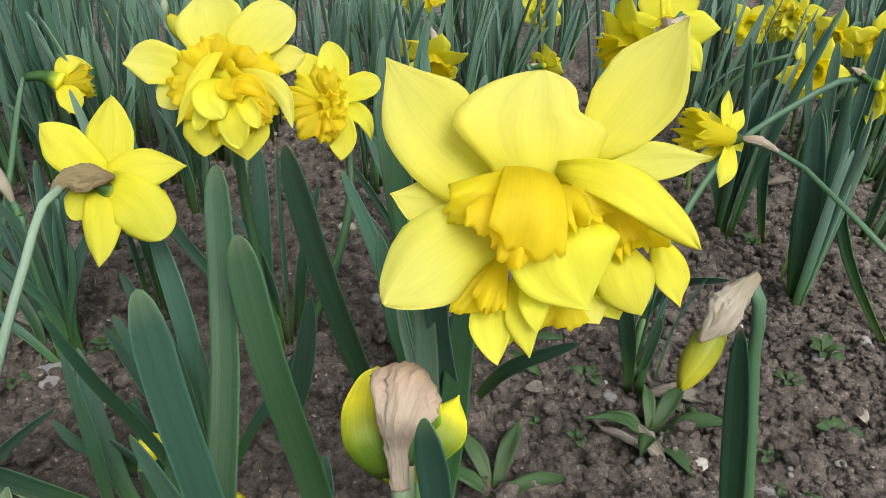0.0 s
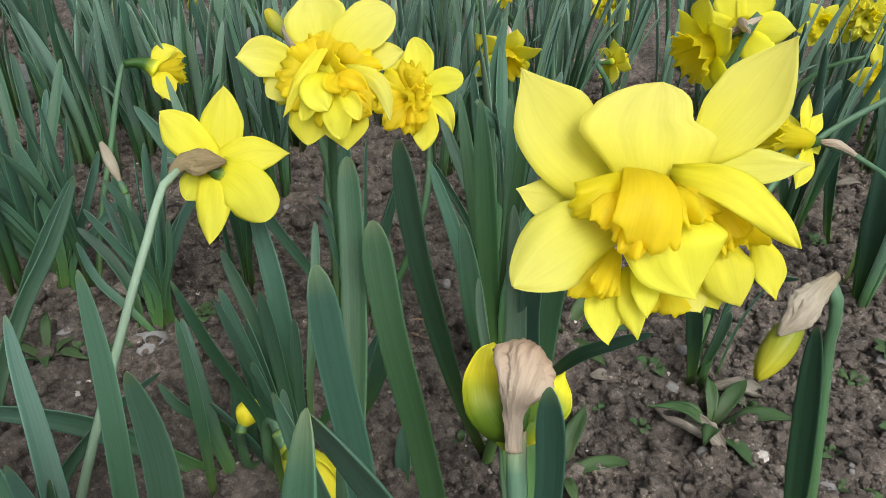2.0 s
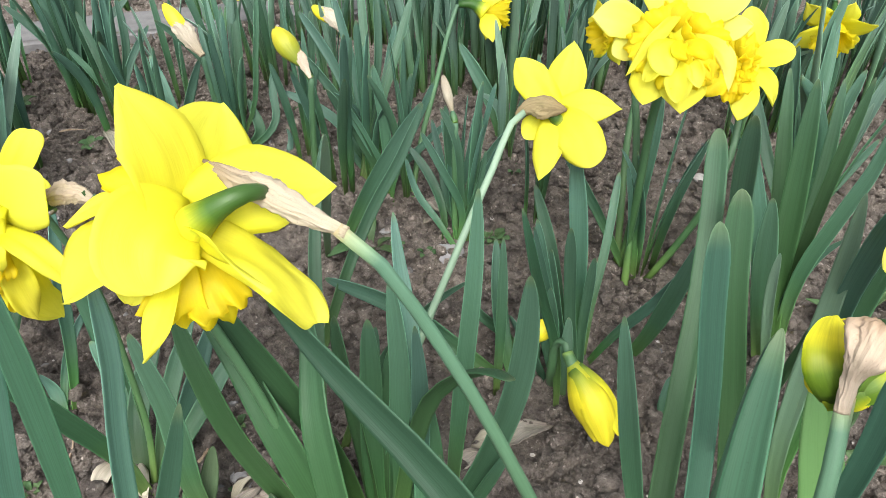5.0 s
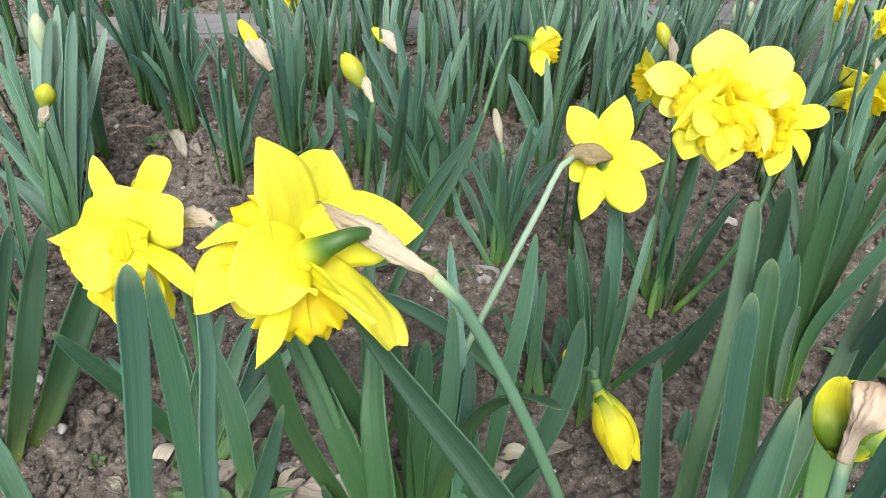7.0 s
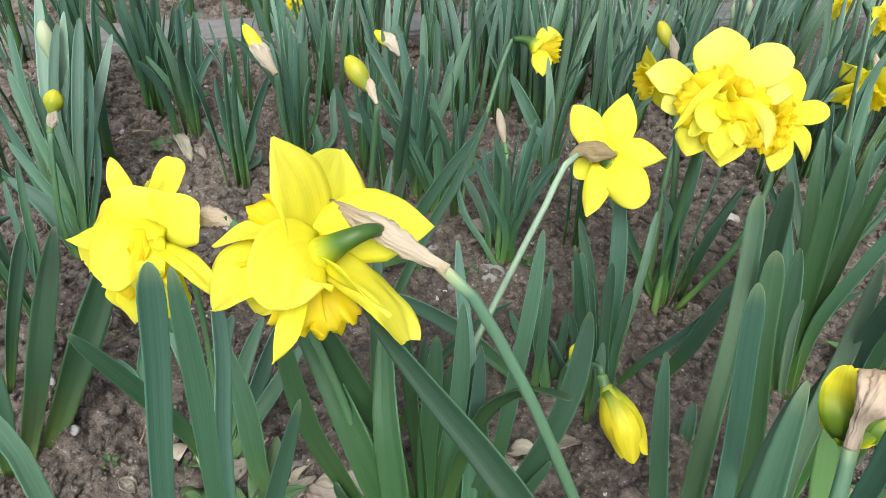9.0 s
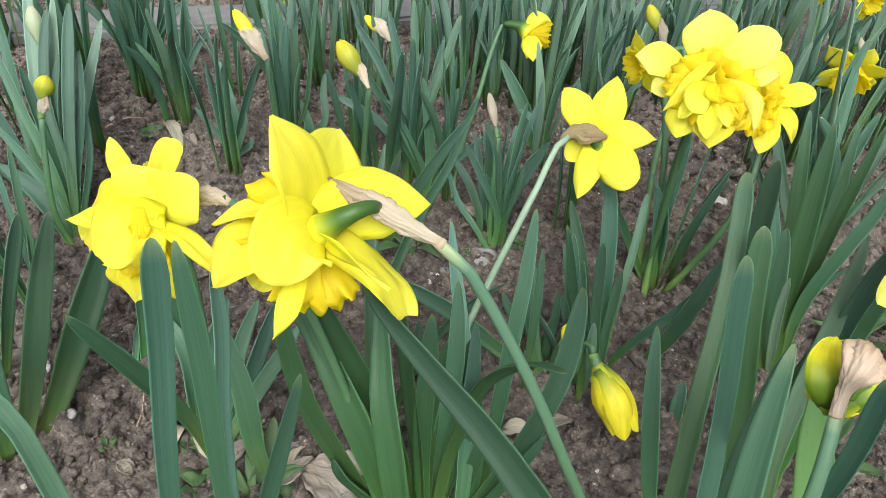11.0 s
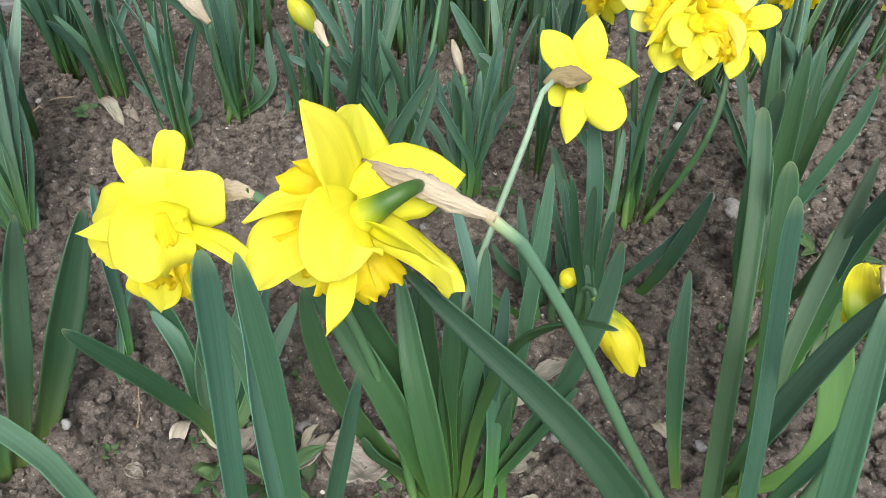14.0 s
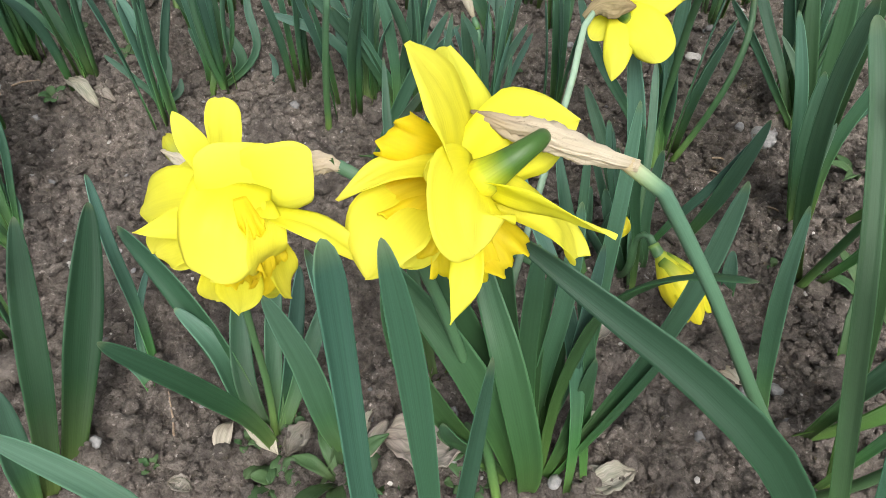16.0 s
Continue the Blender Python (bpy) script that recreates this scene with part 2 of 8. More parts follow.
def shell(grid, thick, rows=None):
    """Closed thin shell of a grid of places (rows along, columns across): vertices, faces, uv."""
    g = np.asarray(grid, float)
    nu, nv, _ = g.shape
    du, dv = np.gradient(g, axis=0), np.gradient(g, axis=1)
    n = unit(np.cross(du, dv))
    v01 = np.linspace(-1, 1, nv)
    edge = thick * (0.35 + 0.65 * np.sqrt(np.clip(1 - v01**2, 0, 1)))[None, :, None] / 2
    a, b = g + n * edge, g - n * edge
    uu, vv = np.meshgrid(np.linspace(0, 1, nu) if rows is None else rows, np.linspace(0, 1, nv), indexing="ij")
    uv = np.stack([vv, uu], -1).reshape(-1, 2)
    at = lambda i, j, s: s * nu * nv + i * nv + j
    faces = Faces()
    for i in range(nu - 1):
        for j in range(nv - 1):
            faces.append((at(i, j, 0), at(i, j + 1, 0), at(i + 1, j + 1, 0), at(i + 1, j, 0)))
            faces.append((at(i, j, 1), at(i + 1, j, 1), at(i + 1, j + 1, 1), at(i, j + 1, 1)))
    faces.broad = len(faces)
    for i in range(nu - 1):
        faces.append((at(i, 0, 0), at(i + 1, 0, 0), at(i + 1, 0, 1), at(i, 0, 1)))
        faces.append((at(i, nv - 1, 0), at(i, nv - 1, 1), at(i + 1, nv - 1, 1), at(i + 1, nv - 1, 0)))
    for j in range(nv - 1):
        faces.append((at(0, j, 0), at(0, j, 1), at(0, j + 1, 1), at(0, j + 1, 0)))
        faces.append((at(nu - 1, j, 0), at(nu - 1, j + 1, 0), at(nu - 1, j + 1, 1), at(nu - 1, j, 1)))
    return np.concatenate([a.reshape(-1, 3), b.reshape(-1, 3)]), faces, np.concatenate([uv, uv])


def bend(points, n):
    """A smooth line of n places through the given ones, with no overshoot where they lie unevenly."""
    p = np.array(points, float)
    if len(p) == 2:
        p = np.array([p[0], (p[0] + p[1]) / 2, p[1]])
    h = np.linalg.norm(np.diff(p, axis=0), axis=1) + 1e-9
    d = np.diff(p, axis=0) / h[:, None]
    m = np.empty_like(p)
    m[1:-1] = (d[:-1] * h[1:, None] + d[1:] * h[:-1, None]) / (h[:-1] + h[1:])[:, None]
    m[0], m[-1] = 1.5 * d[0] - 0.5 * m[1], 1.5 * d[-1] - 0.5 * m[-2]
    lengths = np.r_[0, np.cumsum(h)]
    s = np.linspace(0, lengths[-1] * 0.999999, n)
    i = np.clip(np.searchsorted(lengths, s, side="right") - 1, 0, len(h) - 1)
    t = ((s - lengths[i]) / h[i])[:, None]
    k = h[i][:, None]
    return (2 * t**3 - 3 * t**2 + 1) * p[i] + (t**3 - 2 * t**2 + t) * k * m[i] + (3 * t**2 - 2 * t**3) * p[i + 1] + (t**3 - t**2) * k * m[i + 1]


def frames_along(line, face):
    """Tangents, sides and normals along a line; face: the way the broad side looks."""
    t = unit(np.gradient(line, axis=0))
    f = np.broadcast_to(np.asarray(face, float), t.shape)
    side = unit(np.cross(t, f))
    for i in range(1, len(side)):
        if side[i] @ side[i - 1] < 0:
            side[i] = -side[i]
    return t, side, unit(np.cross(side, t))


def tube(line, radii, around=10, flat=1.0, face=(0.3, -0.9, 0.2), ridges=0.0):
    line = np.asarray(line, float)
    t, side, nor = frames_along(line, face)
    a = np.linspace(0, 2 * math.pi, around, endpoint=False)
    r = np.broadcast_to(np.asarray(radii, float), (len(line),))
    wob = 1 + ridges * np.cos(4 * a)
    ring = line[:, None] + r[:, None, None] * (np.cos(a) * wob)[None, :, None] * side[:, None] + r[:, None, None] * flat * (np.sin(a) * wob)[None, :, None] * nor[:, None]
    n = len(line)
    verts = np.vstack([ring.reshape(-1, 3), line[:1], line[-1:]])
    faces = []
    for i in range(n - 1):
        for j in range(around):
            k = (j + 1) % around
            faces.append((i * around + j, i * around + k, (i + 1) * around + k, (i + 1) * around + j))
    for j in range(around):
        k = (j + 1) % around
        faces.append((n * around, k, j))
        faces.append((n * around + 1, (n - 1) * around + j, (n - 1) * around + k))
    uu, vv = np.meshgrid(np.linspace(0, 1, n), np.abs(np.linspace(-1, 1, around, endpoint=False)), indexing="ij")
    uv = np.vstack([np.stack([vv, uu], -1).reshape(-1, 2), [[0.5, 0]], [[0.5, 1]]])
    return verts, faces, uv


def rnd(a, b):
    return random.uniform(a, b)


# ---- plant parts ----
def leaf(parent, places, width, face, mat=None, twist=0.0, round_tip=1.0, name="leaf", label="", n=19, fold=0.16, rise=0.05, ridge=0.016, slim=0.0):
    """A strap leaf through the given places, base first. face: azimuth in degrees of the way its channel looks."""
    fine = bend(places, 96)
    u = 1 - (1 - np.linspace(0, 1, n)) ** 2.1
    line = np.stack([np.interp(u, np.linspace(0, 1, 96), fine[:, i]) for i in range(3)], -1)
    length = np.linalg.norm(np.diff(fine, axis=0), axis=1).sum()
    tip = min(0.6, 4.4 * width / (length * round_tip**1.5))
    ang = np.radians(face + twist * u)
    facing = np.stack([np.cos(ang), np.sin(ang), rise + 0 * u], -1)
    t, side, nor = frames_along(line, facing)
    grown = 0.16 + 0.84 * u**slim if slim else 0.48 + 0.52 * np.clip(u / 0.5, 0, 1) ** 0.8
    w = width * grown * np.sqrt(np.clip(1 - np.clip(1 - (1.0 - u) / tip, 0, 1) ** 2.2, 0, 1))
    w = np.maximum(w, width * 0.03) * (1 + 0.03 * np.sin(9 * u + face))
    v = np.array([-1, -0.8, -0.55, -0.28, 0.0, 0.28, 0.55, 0.8, 1.0])
    thick = np.minimum(width * 0.13, 0.0024) * (0.25 + 0.75 * np.sqrt(1 - v**2))
    lift = (fold * v**2 + ridge * np.cos(7.5 * v + 0.4 * math.sin(face)) * (1 - v**4))[None, :] * w[:, None]
    keel = thick[None, :] * np.minimum(1, w / (width * 0.5))[:, None]
    mid = line[:, None] + 0.5 * (w[:, None] * v)[:, :, None] * side[:, None] + lift[:, :, None] * nor[:, None]
    top = mid + 0.5 * keel[:, :, None] * nor[:, None]
    low = (mid - 0.5 * keel[:, :, None] * nor[:, None])[:, ::-1]
    ring = np.concatenate([top, low], 1)
    m = ring.shape[1]
    cells = [(i, j) for i in range(n - 1) for j in range(m)]
    cells.sort(key=lambda c: c[1] in (m // 2 - 1, m - 1))
    faces = Faces((i * m + j, i * m + (j + 1) % m, (i + 1) * m + (j + 1) % m, (i + 1) * m + j) for i, j in cells)
    faces.broad = (n - 1) * (m - 2)
    faces += [tuple(range(m))[::-1], tuple((n - 1) * m + j for j in range(m))]
    across = np.r_[(v + 1) / 2, ((v + 1) / 2)[::-1]]
    uv = np.stack([np.broadcast_to(across, (n, m)), np.broadcast_to(u[:, None], (n, m))], -1).reshape(-1, 2)
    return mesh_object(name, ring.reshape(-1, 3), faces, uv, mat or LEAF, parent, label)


def stem(parent, places, radius, mat=None, name="stem", label="", n=18, flat=0.75, ridges=0.05):
    line = bend(places, n)
    r = radius * np.linspace(1.12, 0.92, n)
    return mesh_object(name, *tube(line, r, 10, flat, ridges=ridges), mat or STEM, parent, label)


def petal_grid(base, mid, tip, width, face=(0, 0, 1), cup=0.12, sharp=1.12, wave=0.03, nu=17, nv=11, wide_at=0.55, foot=0.35, seed=0.0, edges=None):
    fine = bend([base, mid, tip], 48)
    u = 1 - (1 - np.linspace(0, 1, nu)) ** 1.8
    line = np.stack([np.interp(u, np.linspace(0, 1, 48), fine[:, i]) for i in range(3)], -1)
    t, side, nor = frames_along(line, face)
    grow = foot + (1 - foot) * np.sin(np.clip(u / wide_at, 0, 1) * math.pi / 2)
    fall = np.where(u > wide_at, np.cos(np.clip((u - wide_at) / (1 - wide_at), 0, 1) * math.pi / 2) ** sharp, 1)
    w = np.maximum(width * grow * fall, width * 0.012)
    wl, wr = (w * (1 + (0.07 * np.array([noise.noise(Vector((3.2 * a + q, seed * 1.9, q))) for a in u]) + 0.022 * np.sin(19 * u + seed + q)) * np.minimum(1, 2 * u)) for q in (0.0, 7.7))
    if edges:
        wl, wr = (width * np.interp(u, [e[0] for e in edges], [e[q] for e in edges]) for q in (1, 2))
    v = np.linspace(-1, 1, nv)
    length = np.linalg.norm(np.diff(line, axis=0), axis=1).sum()
    k1, k2 = 5.0 + 3 * math.sin(seed * 3.1), 7.0 + 2 * math.cos(seed * 1.7)
    rip = wave * length * (np.sin(k1 * u[:, None] + 2.2 * v + seed) * np.abs(v) ** 1.5 + 0.5 * np.sin(k2 * u[:, None] - 4 * v + 2 * seed) * np.abs(v))
    fold = (-0.026 * np.exp(-((v / 0.16) ** 2)) + 0.012 * np.cos(9.5 * v + 1.3 * seed + 0.8 * u[:, None]) * (1 - v**4)) * width * np.sin(u * math.pi)[:, None]
    dents = np.array([[noise.noise(Vector((a * 2.6 + seed * 5.3, b * 1.4, seed))) + 0.35 * noise.noise(Vector((a * 7.0, b * 4.5 + seed, 3.1))) for b in v] for a in u])
    lift = 0.6 * cup * (v**2) * w[:, None] + rip + fold + 0.017 * length * dents * np.sin(np.clip(u * 1.3, 0, 1) * math.pi / 2)[:, None]
    span = np.where(v[None, :] < 0, wl[:, None], wr[:, None]) * v[None, :]
    return line[:, None] + 0.5 * span[:, :, None] * side[:, None] + lift[:, :, None] * nor[:, None]


def petal(parent, base, mid, tip, width, mat, thick=0.0005, name="petal", label="", **shape):
    g = petal_grid(base, mid, tip, width, **shape)
    return mesh_object(name, *shell(g, thick, 1 - (1 - np.linspace(0, 1, len(g))) ** 1.8), mat, parent, label)


def ruffle(parent, base, tip, width, mat, lift=0.0, waves=4, depth=0.14, thick=0.0008, foot=0.3, face=(0, 0, 1), name="corona", label="", seed=0.0, nu=12, nv=27):
    """A torn, frilled piece of corona that fans out from base to tip."""
    base, tip = np.array(base, float), np.array(tip, float)
    length = np.linalg.norm(tip - base)
    line = bend([base, (base + tip) / 2 + lift * np.array(face, float), tip], nu)
    t, side, nor = frames_along(line, face)
    u = np.linspace(0, 1, nu)[:, None]
    v = np.linspace(-1, 1, nv)[None, :]
    w = width * (foot + (1 - foot) * u**0.8)
    ph = seed * 2.3
    wavy = lambda f, q: np.array([2.0 * noise.noise(Vector((f * a, q, 2.7 * q))) for a in v[0]])[None, :]
    frill = depth * length * (0.08 * u**1.5 + 1.0 * u**4) * (1.5 * wavy(1.1 * waves, ph + 0.3) + 0.4 * wavy(2.8 * waves, ph + 4.1))
    back = length * u**2 * (-0.22 * v**2 + 0.09 * wavy(1.9 * waves, ph + 8.2) + 0.035 * wavy(5.0 * waves, ph + 2.6))
    grid = line[:, None] + (0.5 * w * v)[:, :, None] * side[:, None] + frill[:, :, None] * nor[:, None] + back[:, :, None] * t[:, None]
    grid += (0.14 * width * (1 - v**2) * np.sin(u * math.pi * 0.8))[:, :, None] * nor[:, None]
    return mesh_object(name, *shell(grid, thick), mat, parent, label)


def trumpet(parent, base, rim, radius, mat, foot=0.45, flare=1.25, frill=0.16, lobes=11, name="corona", label="", seed=0.0, nu=11, around=66):
    """A daffodil's trumpet: a tube that flares into a frilled, notched rim."""
    base, rim = np.array(base, float), np.array(rim, float)
    axis = rim - base
    length = np.linalg.norm(axis)
    z = axis / length
    x = unit(np.cross(z, np.array([0.31, 0.87, 0.2])))
    y = np.cross(z, x)
    a = np.linspace(0, 2 * math.pi, around + 1)[None, :]
    u = np.linspace(0, 1, nu)[:, None]
    r = radius * (foot + (1 - foot) * u**0.9 + (flare - 1) * u**5)
    r = r * (1 + frill * u**3 * (np.sin(lobes * a + seed) * 0.6 + 0.4 * np.sin((lobes * 2 + 3) * a + 2 * seed)))
    h = length * (u + 0.12 * u**4 * np.sin((lobes + 2) * a + seed * 3) + 0.06 * u**4 * np.sin(2.0 * lobes * a + seed))
    h = np.broadcast_to(h, r.shape)
    grid = base + r[:, :, None] * (np.cos(a)[:, :, None] * x + np.sin(a)[:, :, None] * y) + h[:, :, None] * z
    grid[:, -1] = grid[:, 0]
    return mesh_object(name, *shell(grid, 0.0009), mat, parent, label)


def spathe(parent, places, width, mat, seed=0.0, name="spathe", label="", n=44, crumple=0.15, flat=0.68, neck=1.3, blunt=0.5):
    """The dry papery sheath round a flower's neck: pleated along its length, creased and dented."""
    line = bend(places, n)
    u = np.linspace(0, 1, n)
    r = 0.5 * width * (0.30 + 0.70 * np.sin(np.clip(u * 1.25, 0, 1) * math.pi / 2) ** neck) * np.clip((1.02 - u) / blunt, 0, 1) ** 0.75
    m = 44
    verts, faces, uv = tube(line, np.maximum(r, width * 0.02), m, flat, face=(0.1, 0.2, 1))
    out = []
    for i, p in enumerate(verts[: n * m]):
        k, j = divmod(i, m)
        c = line[k]
        a = 2 * math.pi * j / m + 0.9 * noise.noise(Vector((3.1 * u[k], seed, 2.2)))
        ca, sa = math.cos(a), math.sin(a)
        big = noise.noise(Vector((1.3 * ca, 1.3 * sa, 3.2 * u[k] + seed)))
        pleat = abs(noise.noise(Vector((4.2 * ca + 9, 4.2 * sa, 1.7 * u[k] + seed))))
        fine = abs(noise.noise(Vector((9.0 * ca, 9.0 * sa + 4, 3.5 * u[k] + seed))))
        dent = noise.noise(Vector((2.4 * ca + 5, 2.4 * sa, 8.5 * u[k] + seed)))
        crease = abs(noise.noise(Vector((2.0 * ca, 2.0 * sa + 7, 15.0 * u[k] + seed))))
        out.append(c + (p - c) * (1 + crumple * (2.0 * big + 1.0 * dent - 2.6 * pleat - 1.5 * fine - 1.0 * crease + 1.2)))
    out += list(verts[n * m :])
    return mesh_object(name, out, faces, uv, mat, parent, label)


def bud_body(parent, base, tip, width, mat, name="bud", label="", seed=0.0, n=16):
    """A closed bud: overlapping folded petals seen as soft ridges, pointed at the tip."""
    line = bend([base, (np.array(base) + np.array(tip)) / 2, tip], n)
    u = np.linspace(0, 1, n)
    r = 0.5 * width * (0.16 + 0.84 * np.sin(np.clip(u / 0.62, 0, 1) * math.pi / 2) ** 1.3) * (1 - np.clip((u - 0.55) / 0.45, 0, 1) ** 2.4 * 0.72)
    r[-1] = 0.10 * width
    m = 30
    verts, faces, uv = tube(line, r, m, 0.92, face=(0.2, 0.3, 1))
    out = []
    for i, p in enumerate(verts[: n * m]):
        k, j = divmod(i, m)
        c = line[k]
        a = 2 * math.pi * j / m + 0.7 * u[k] + seed
        lap = (a * 3 / (2 * math.pi)) % 1.0
        swell = 0.13 * (lap - 0.5) + 0.03 * math.sin(2 * a + 3 * u[k])
        out.append(c + (p - c) * (1 + swell * math.sin(math.pi * min(1, 0.15 + 0.6 * u[k]))) + (line[-1] - line[0]) * (0.06 * (lap - 0.5) * u[k] ** 3))
    out += list(verts[n * m :])
    return mesh_object(name, out, faces, uv, mat, parent, label)


STEM_PALE = thin_material("stem_pale", ((0.0, (0.10, 0.18, 0.06)), (0.4, (0.19, 0.29, 0.20)), (1.0, (0.27, 0.39, 0.29))), 0.15, 0.5, 0.0, 0.03, 0.1)
STEM_NECK = thin_material("stem_with_pale_neck", ((0.0, (0.065, 0.14, 0.04)), (0.945, (0.08, 0.17, 0.11)), (0.965, (0.17, 0.27, 0.15)), (0.985, (0.27, 0.34, 0.19)), (1.0, (0.46, 0.36, 0.22))), 0.18, 0.5, 0.0, 0.03, 0.1)


# ---- flowers, in millimetres of their own axes ----
def mm(p):
    return tuple(v / 1000 for v in p)


def daffodil(label):
    return tagged(new("daffodil"), label, "daffodil", "daffodils in the bed")


def flower(plant, m, neck, radius, label, name="flower"):
    line = bend([mm(p) for p in neck], 8)
    flare = np.array([0.9, 0.95, 1.0, 1.0, 0.95, 0.8, 0.6, 0.4] if name == "bud" else [0.9, 0.95, 1.05, 1.2, 1.42, 1.7, 2.05, 2.4])
    ob = mesh_object(name, *tube(line, flare * radius / 1000, 14), STEM if name == "bud" else NECK, plant, label)
    ob.matrix_basis = m
    return ob


def pet(fl, b, m, t, w, mat, **k):
    return petal(fl, mm(b), mm(m), mm(t), w / 1000, mat, **k)


def ruf(fl, b, t, w, mat, **k):
    return ruffle(fl, mm(b), mm(t), w / 1000, mat, **k)


def tru(fl, b, t, r, mat, **k):
    return trumpet(fl, mm(b), mm(t), r / 1000, mat, **k)


def spa(fl, line, w, mat, **k):
    return spathe(fl, [mm(p) for p in line], w / 1000, mat, **k)


def bud(fl, b, t, w, mat, **k):
    return bud_body(fl, mm(b), mm(t), w / 1000, mat, name="bud_petals", **k)


def leaf_clump(label):
    return tagged(new("daffodil_plant"), label, "daffodil", "leaf clumps in the bed")


BUD_PALE = thin_material("bud_pale_green", ((0.0, (0.16, 0.24, 0.12)), (0.5, (0.34, 0.42, 0.26)), (1.0, (0.48, 0.50, 0.36))), 0.15, 0.55, 0.1, 0.03)
LEAF_FRESH = thin_material("leaf_fresh_green", ((0.0, (0.16, 0.28, 0.07)), (0.3, (0.10, 0.23, 0.06)), (1.0, (0.12, 0.26, 0.10))), 0.12, 0.42, 0.22, 0.03, 0.1, 0.3)
LEAF_MID = thin_material("leaf_green", ((0.0, (0.16, 0.24, 0.06)), (0.12, (0.078, 0.175, 0.04)), (0.45, (0.044, 0.115, 0.040)), (0.8, (0.048, 0.120, 0.056)), (0.97, (0.06, 0.14, 0.08)), (1.0, (0.12, 0.19, 0.10))), 0.20, 0.50, 0.24, 0.06, 0.12, 0.2, margin=0.7, gloss=0.30, relief=0.0009)
# Lit copy of the blue-green leaf: sky reflection painted in as lighter colour.
LEAF_SKYLIT = thin_material("leaf_skylit", ((0.0, (0.15, 0.24, 0.07)), (0.2, (0.11, 0.23, 0.10)), (0.6, (0.175, 0.305, 0.23)), (1.0, (0.21, 0.335, 0.265))), 0.24, 0.46, 0.24, 0.09, 0.12, 0.2, margin=0.8, gloss=0.36, relief=0.0009)
# For single leaves that catch the sky: the sheen is painted as paler green.
LEAF_SHEEN = thin_material("leaf_painted_sheen", ((0.0, (0.10, 0.19, 0.06)), (0.4, (0.16, 0.28, 0.18)), (1.0, (0.24, 0.38, 0.28))), 0.15, 0.4, 0.16, 0.05, 0.1, 0.3)


def bloom(plant, place, axis, size, seed, double=False, sheath=True):
    """A daffodil flower at place that looks along axis; size: its radius in metres."""
    rng = random.Random(seed)
    p, a = Vector(place), Vector(axis)
    fl = mesh_object("flower", *tube(bend([(0, 0, -0.75 * size), (0, 0, -0.4 * size), (0, 0, -0.02 * size)], 7), np.linspace(0.07, 0.16, 7) * size, 10), NECK, plant, "double yellow flower" if double else "single yellow flower with golden trumpet")
    fl.matrix_basis = look(p, p - a, rng.uniform(0, 60))
    for i in range(6):
        t = radians(60 * i + rng.uniform(-10, 10))
        back = rng.uniform(-0.15, 0.25)
        c, s = math.cos(t), math.sin(t)
        r = size * rng.uniform(0.92, 1.08)
        petal(fl, (0.06 * size * c, 0.06 * size * s, -0.02 * size), (0.55 * r * c, 0.55 * r * s, (back * 0.4 + 0.10) * size), (r * c, r * s, back * size), size * rng.uniform(0.58, 0.74), PETAL, cup=rng.uniform(-0.05, 0.12), wave=0.035, seed=i + seed, nu=10, nv=7)
    if double:
        for i in range(9):
            t = radians(40 * i + rng.uniform(-15, 15))
            c, s = math.cos(t), math.sin(t)
            q = size * rng.uniform(0.45, 0.62)
            ruffle(fl, (0.05 * size * c, 0.05 * size * s, 0.05 * size), (q * c, q * s, size * rng.uniform(0.25, 0.55)), size * 0.5, CORONA if i % 2 else PETAL, waves=2.5, depth=0.16, seed=i, lift=0.06 * size, nu=8, nv=17)
        for i in range(5):
            t = radians(72 * i + rng.uniform(-15, 15))
            c, s = math.cos(t), math.sin(t)
            petal(fl, (0, 0, 0.1 * size), (0.22 * size * c, 0.22 * size * s, 0.5 * size), (0.36 * size * c, 0.36 * size * s, 0.55 * size), size * 0.35, PETAL, seed=i, wave=0.06, nu=8, nv=7)
    else:
        trumpet(fl, (0, 0, 0), (0, 0, 0.52 * size), 0.38 * size, CORONA, foot=0.6, flare=1.3, frill=0.18, seed=seed, nu=9, around=48)
    if sheath:
        spathe(fl, [(0.02 * size, 0, -1.15 * size), (0.10 * size, 0, -0.85 * size), (0.16 * size, 0.02 * size, -0.5 * size), (0.2 * size, 0.05 * size, -0.2 * size)], 0.26 * size, SPATHE, seed, n=12)
    return fl


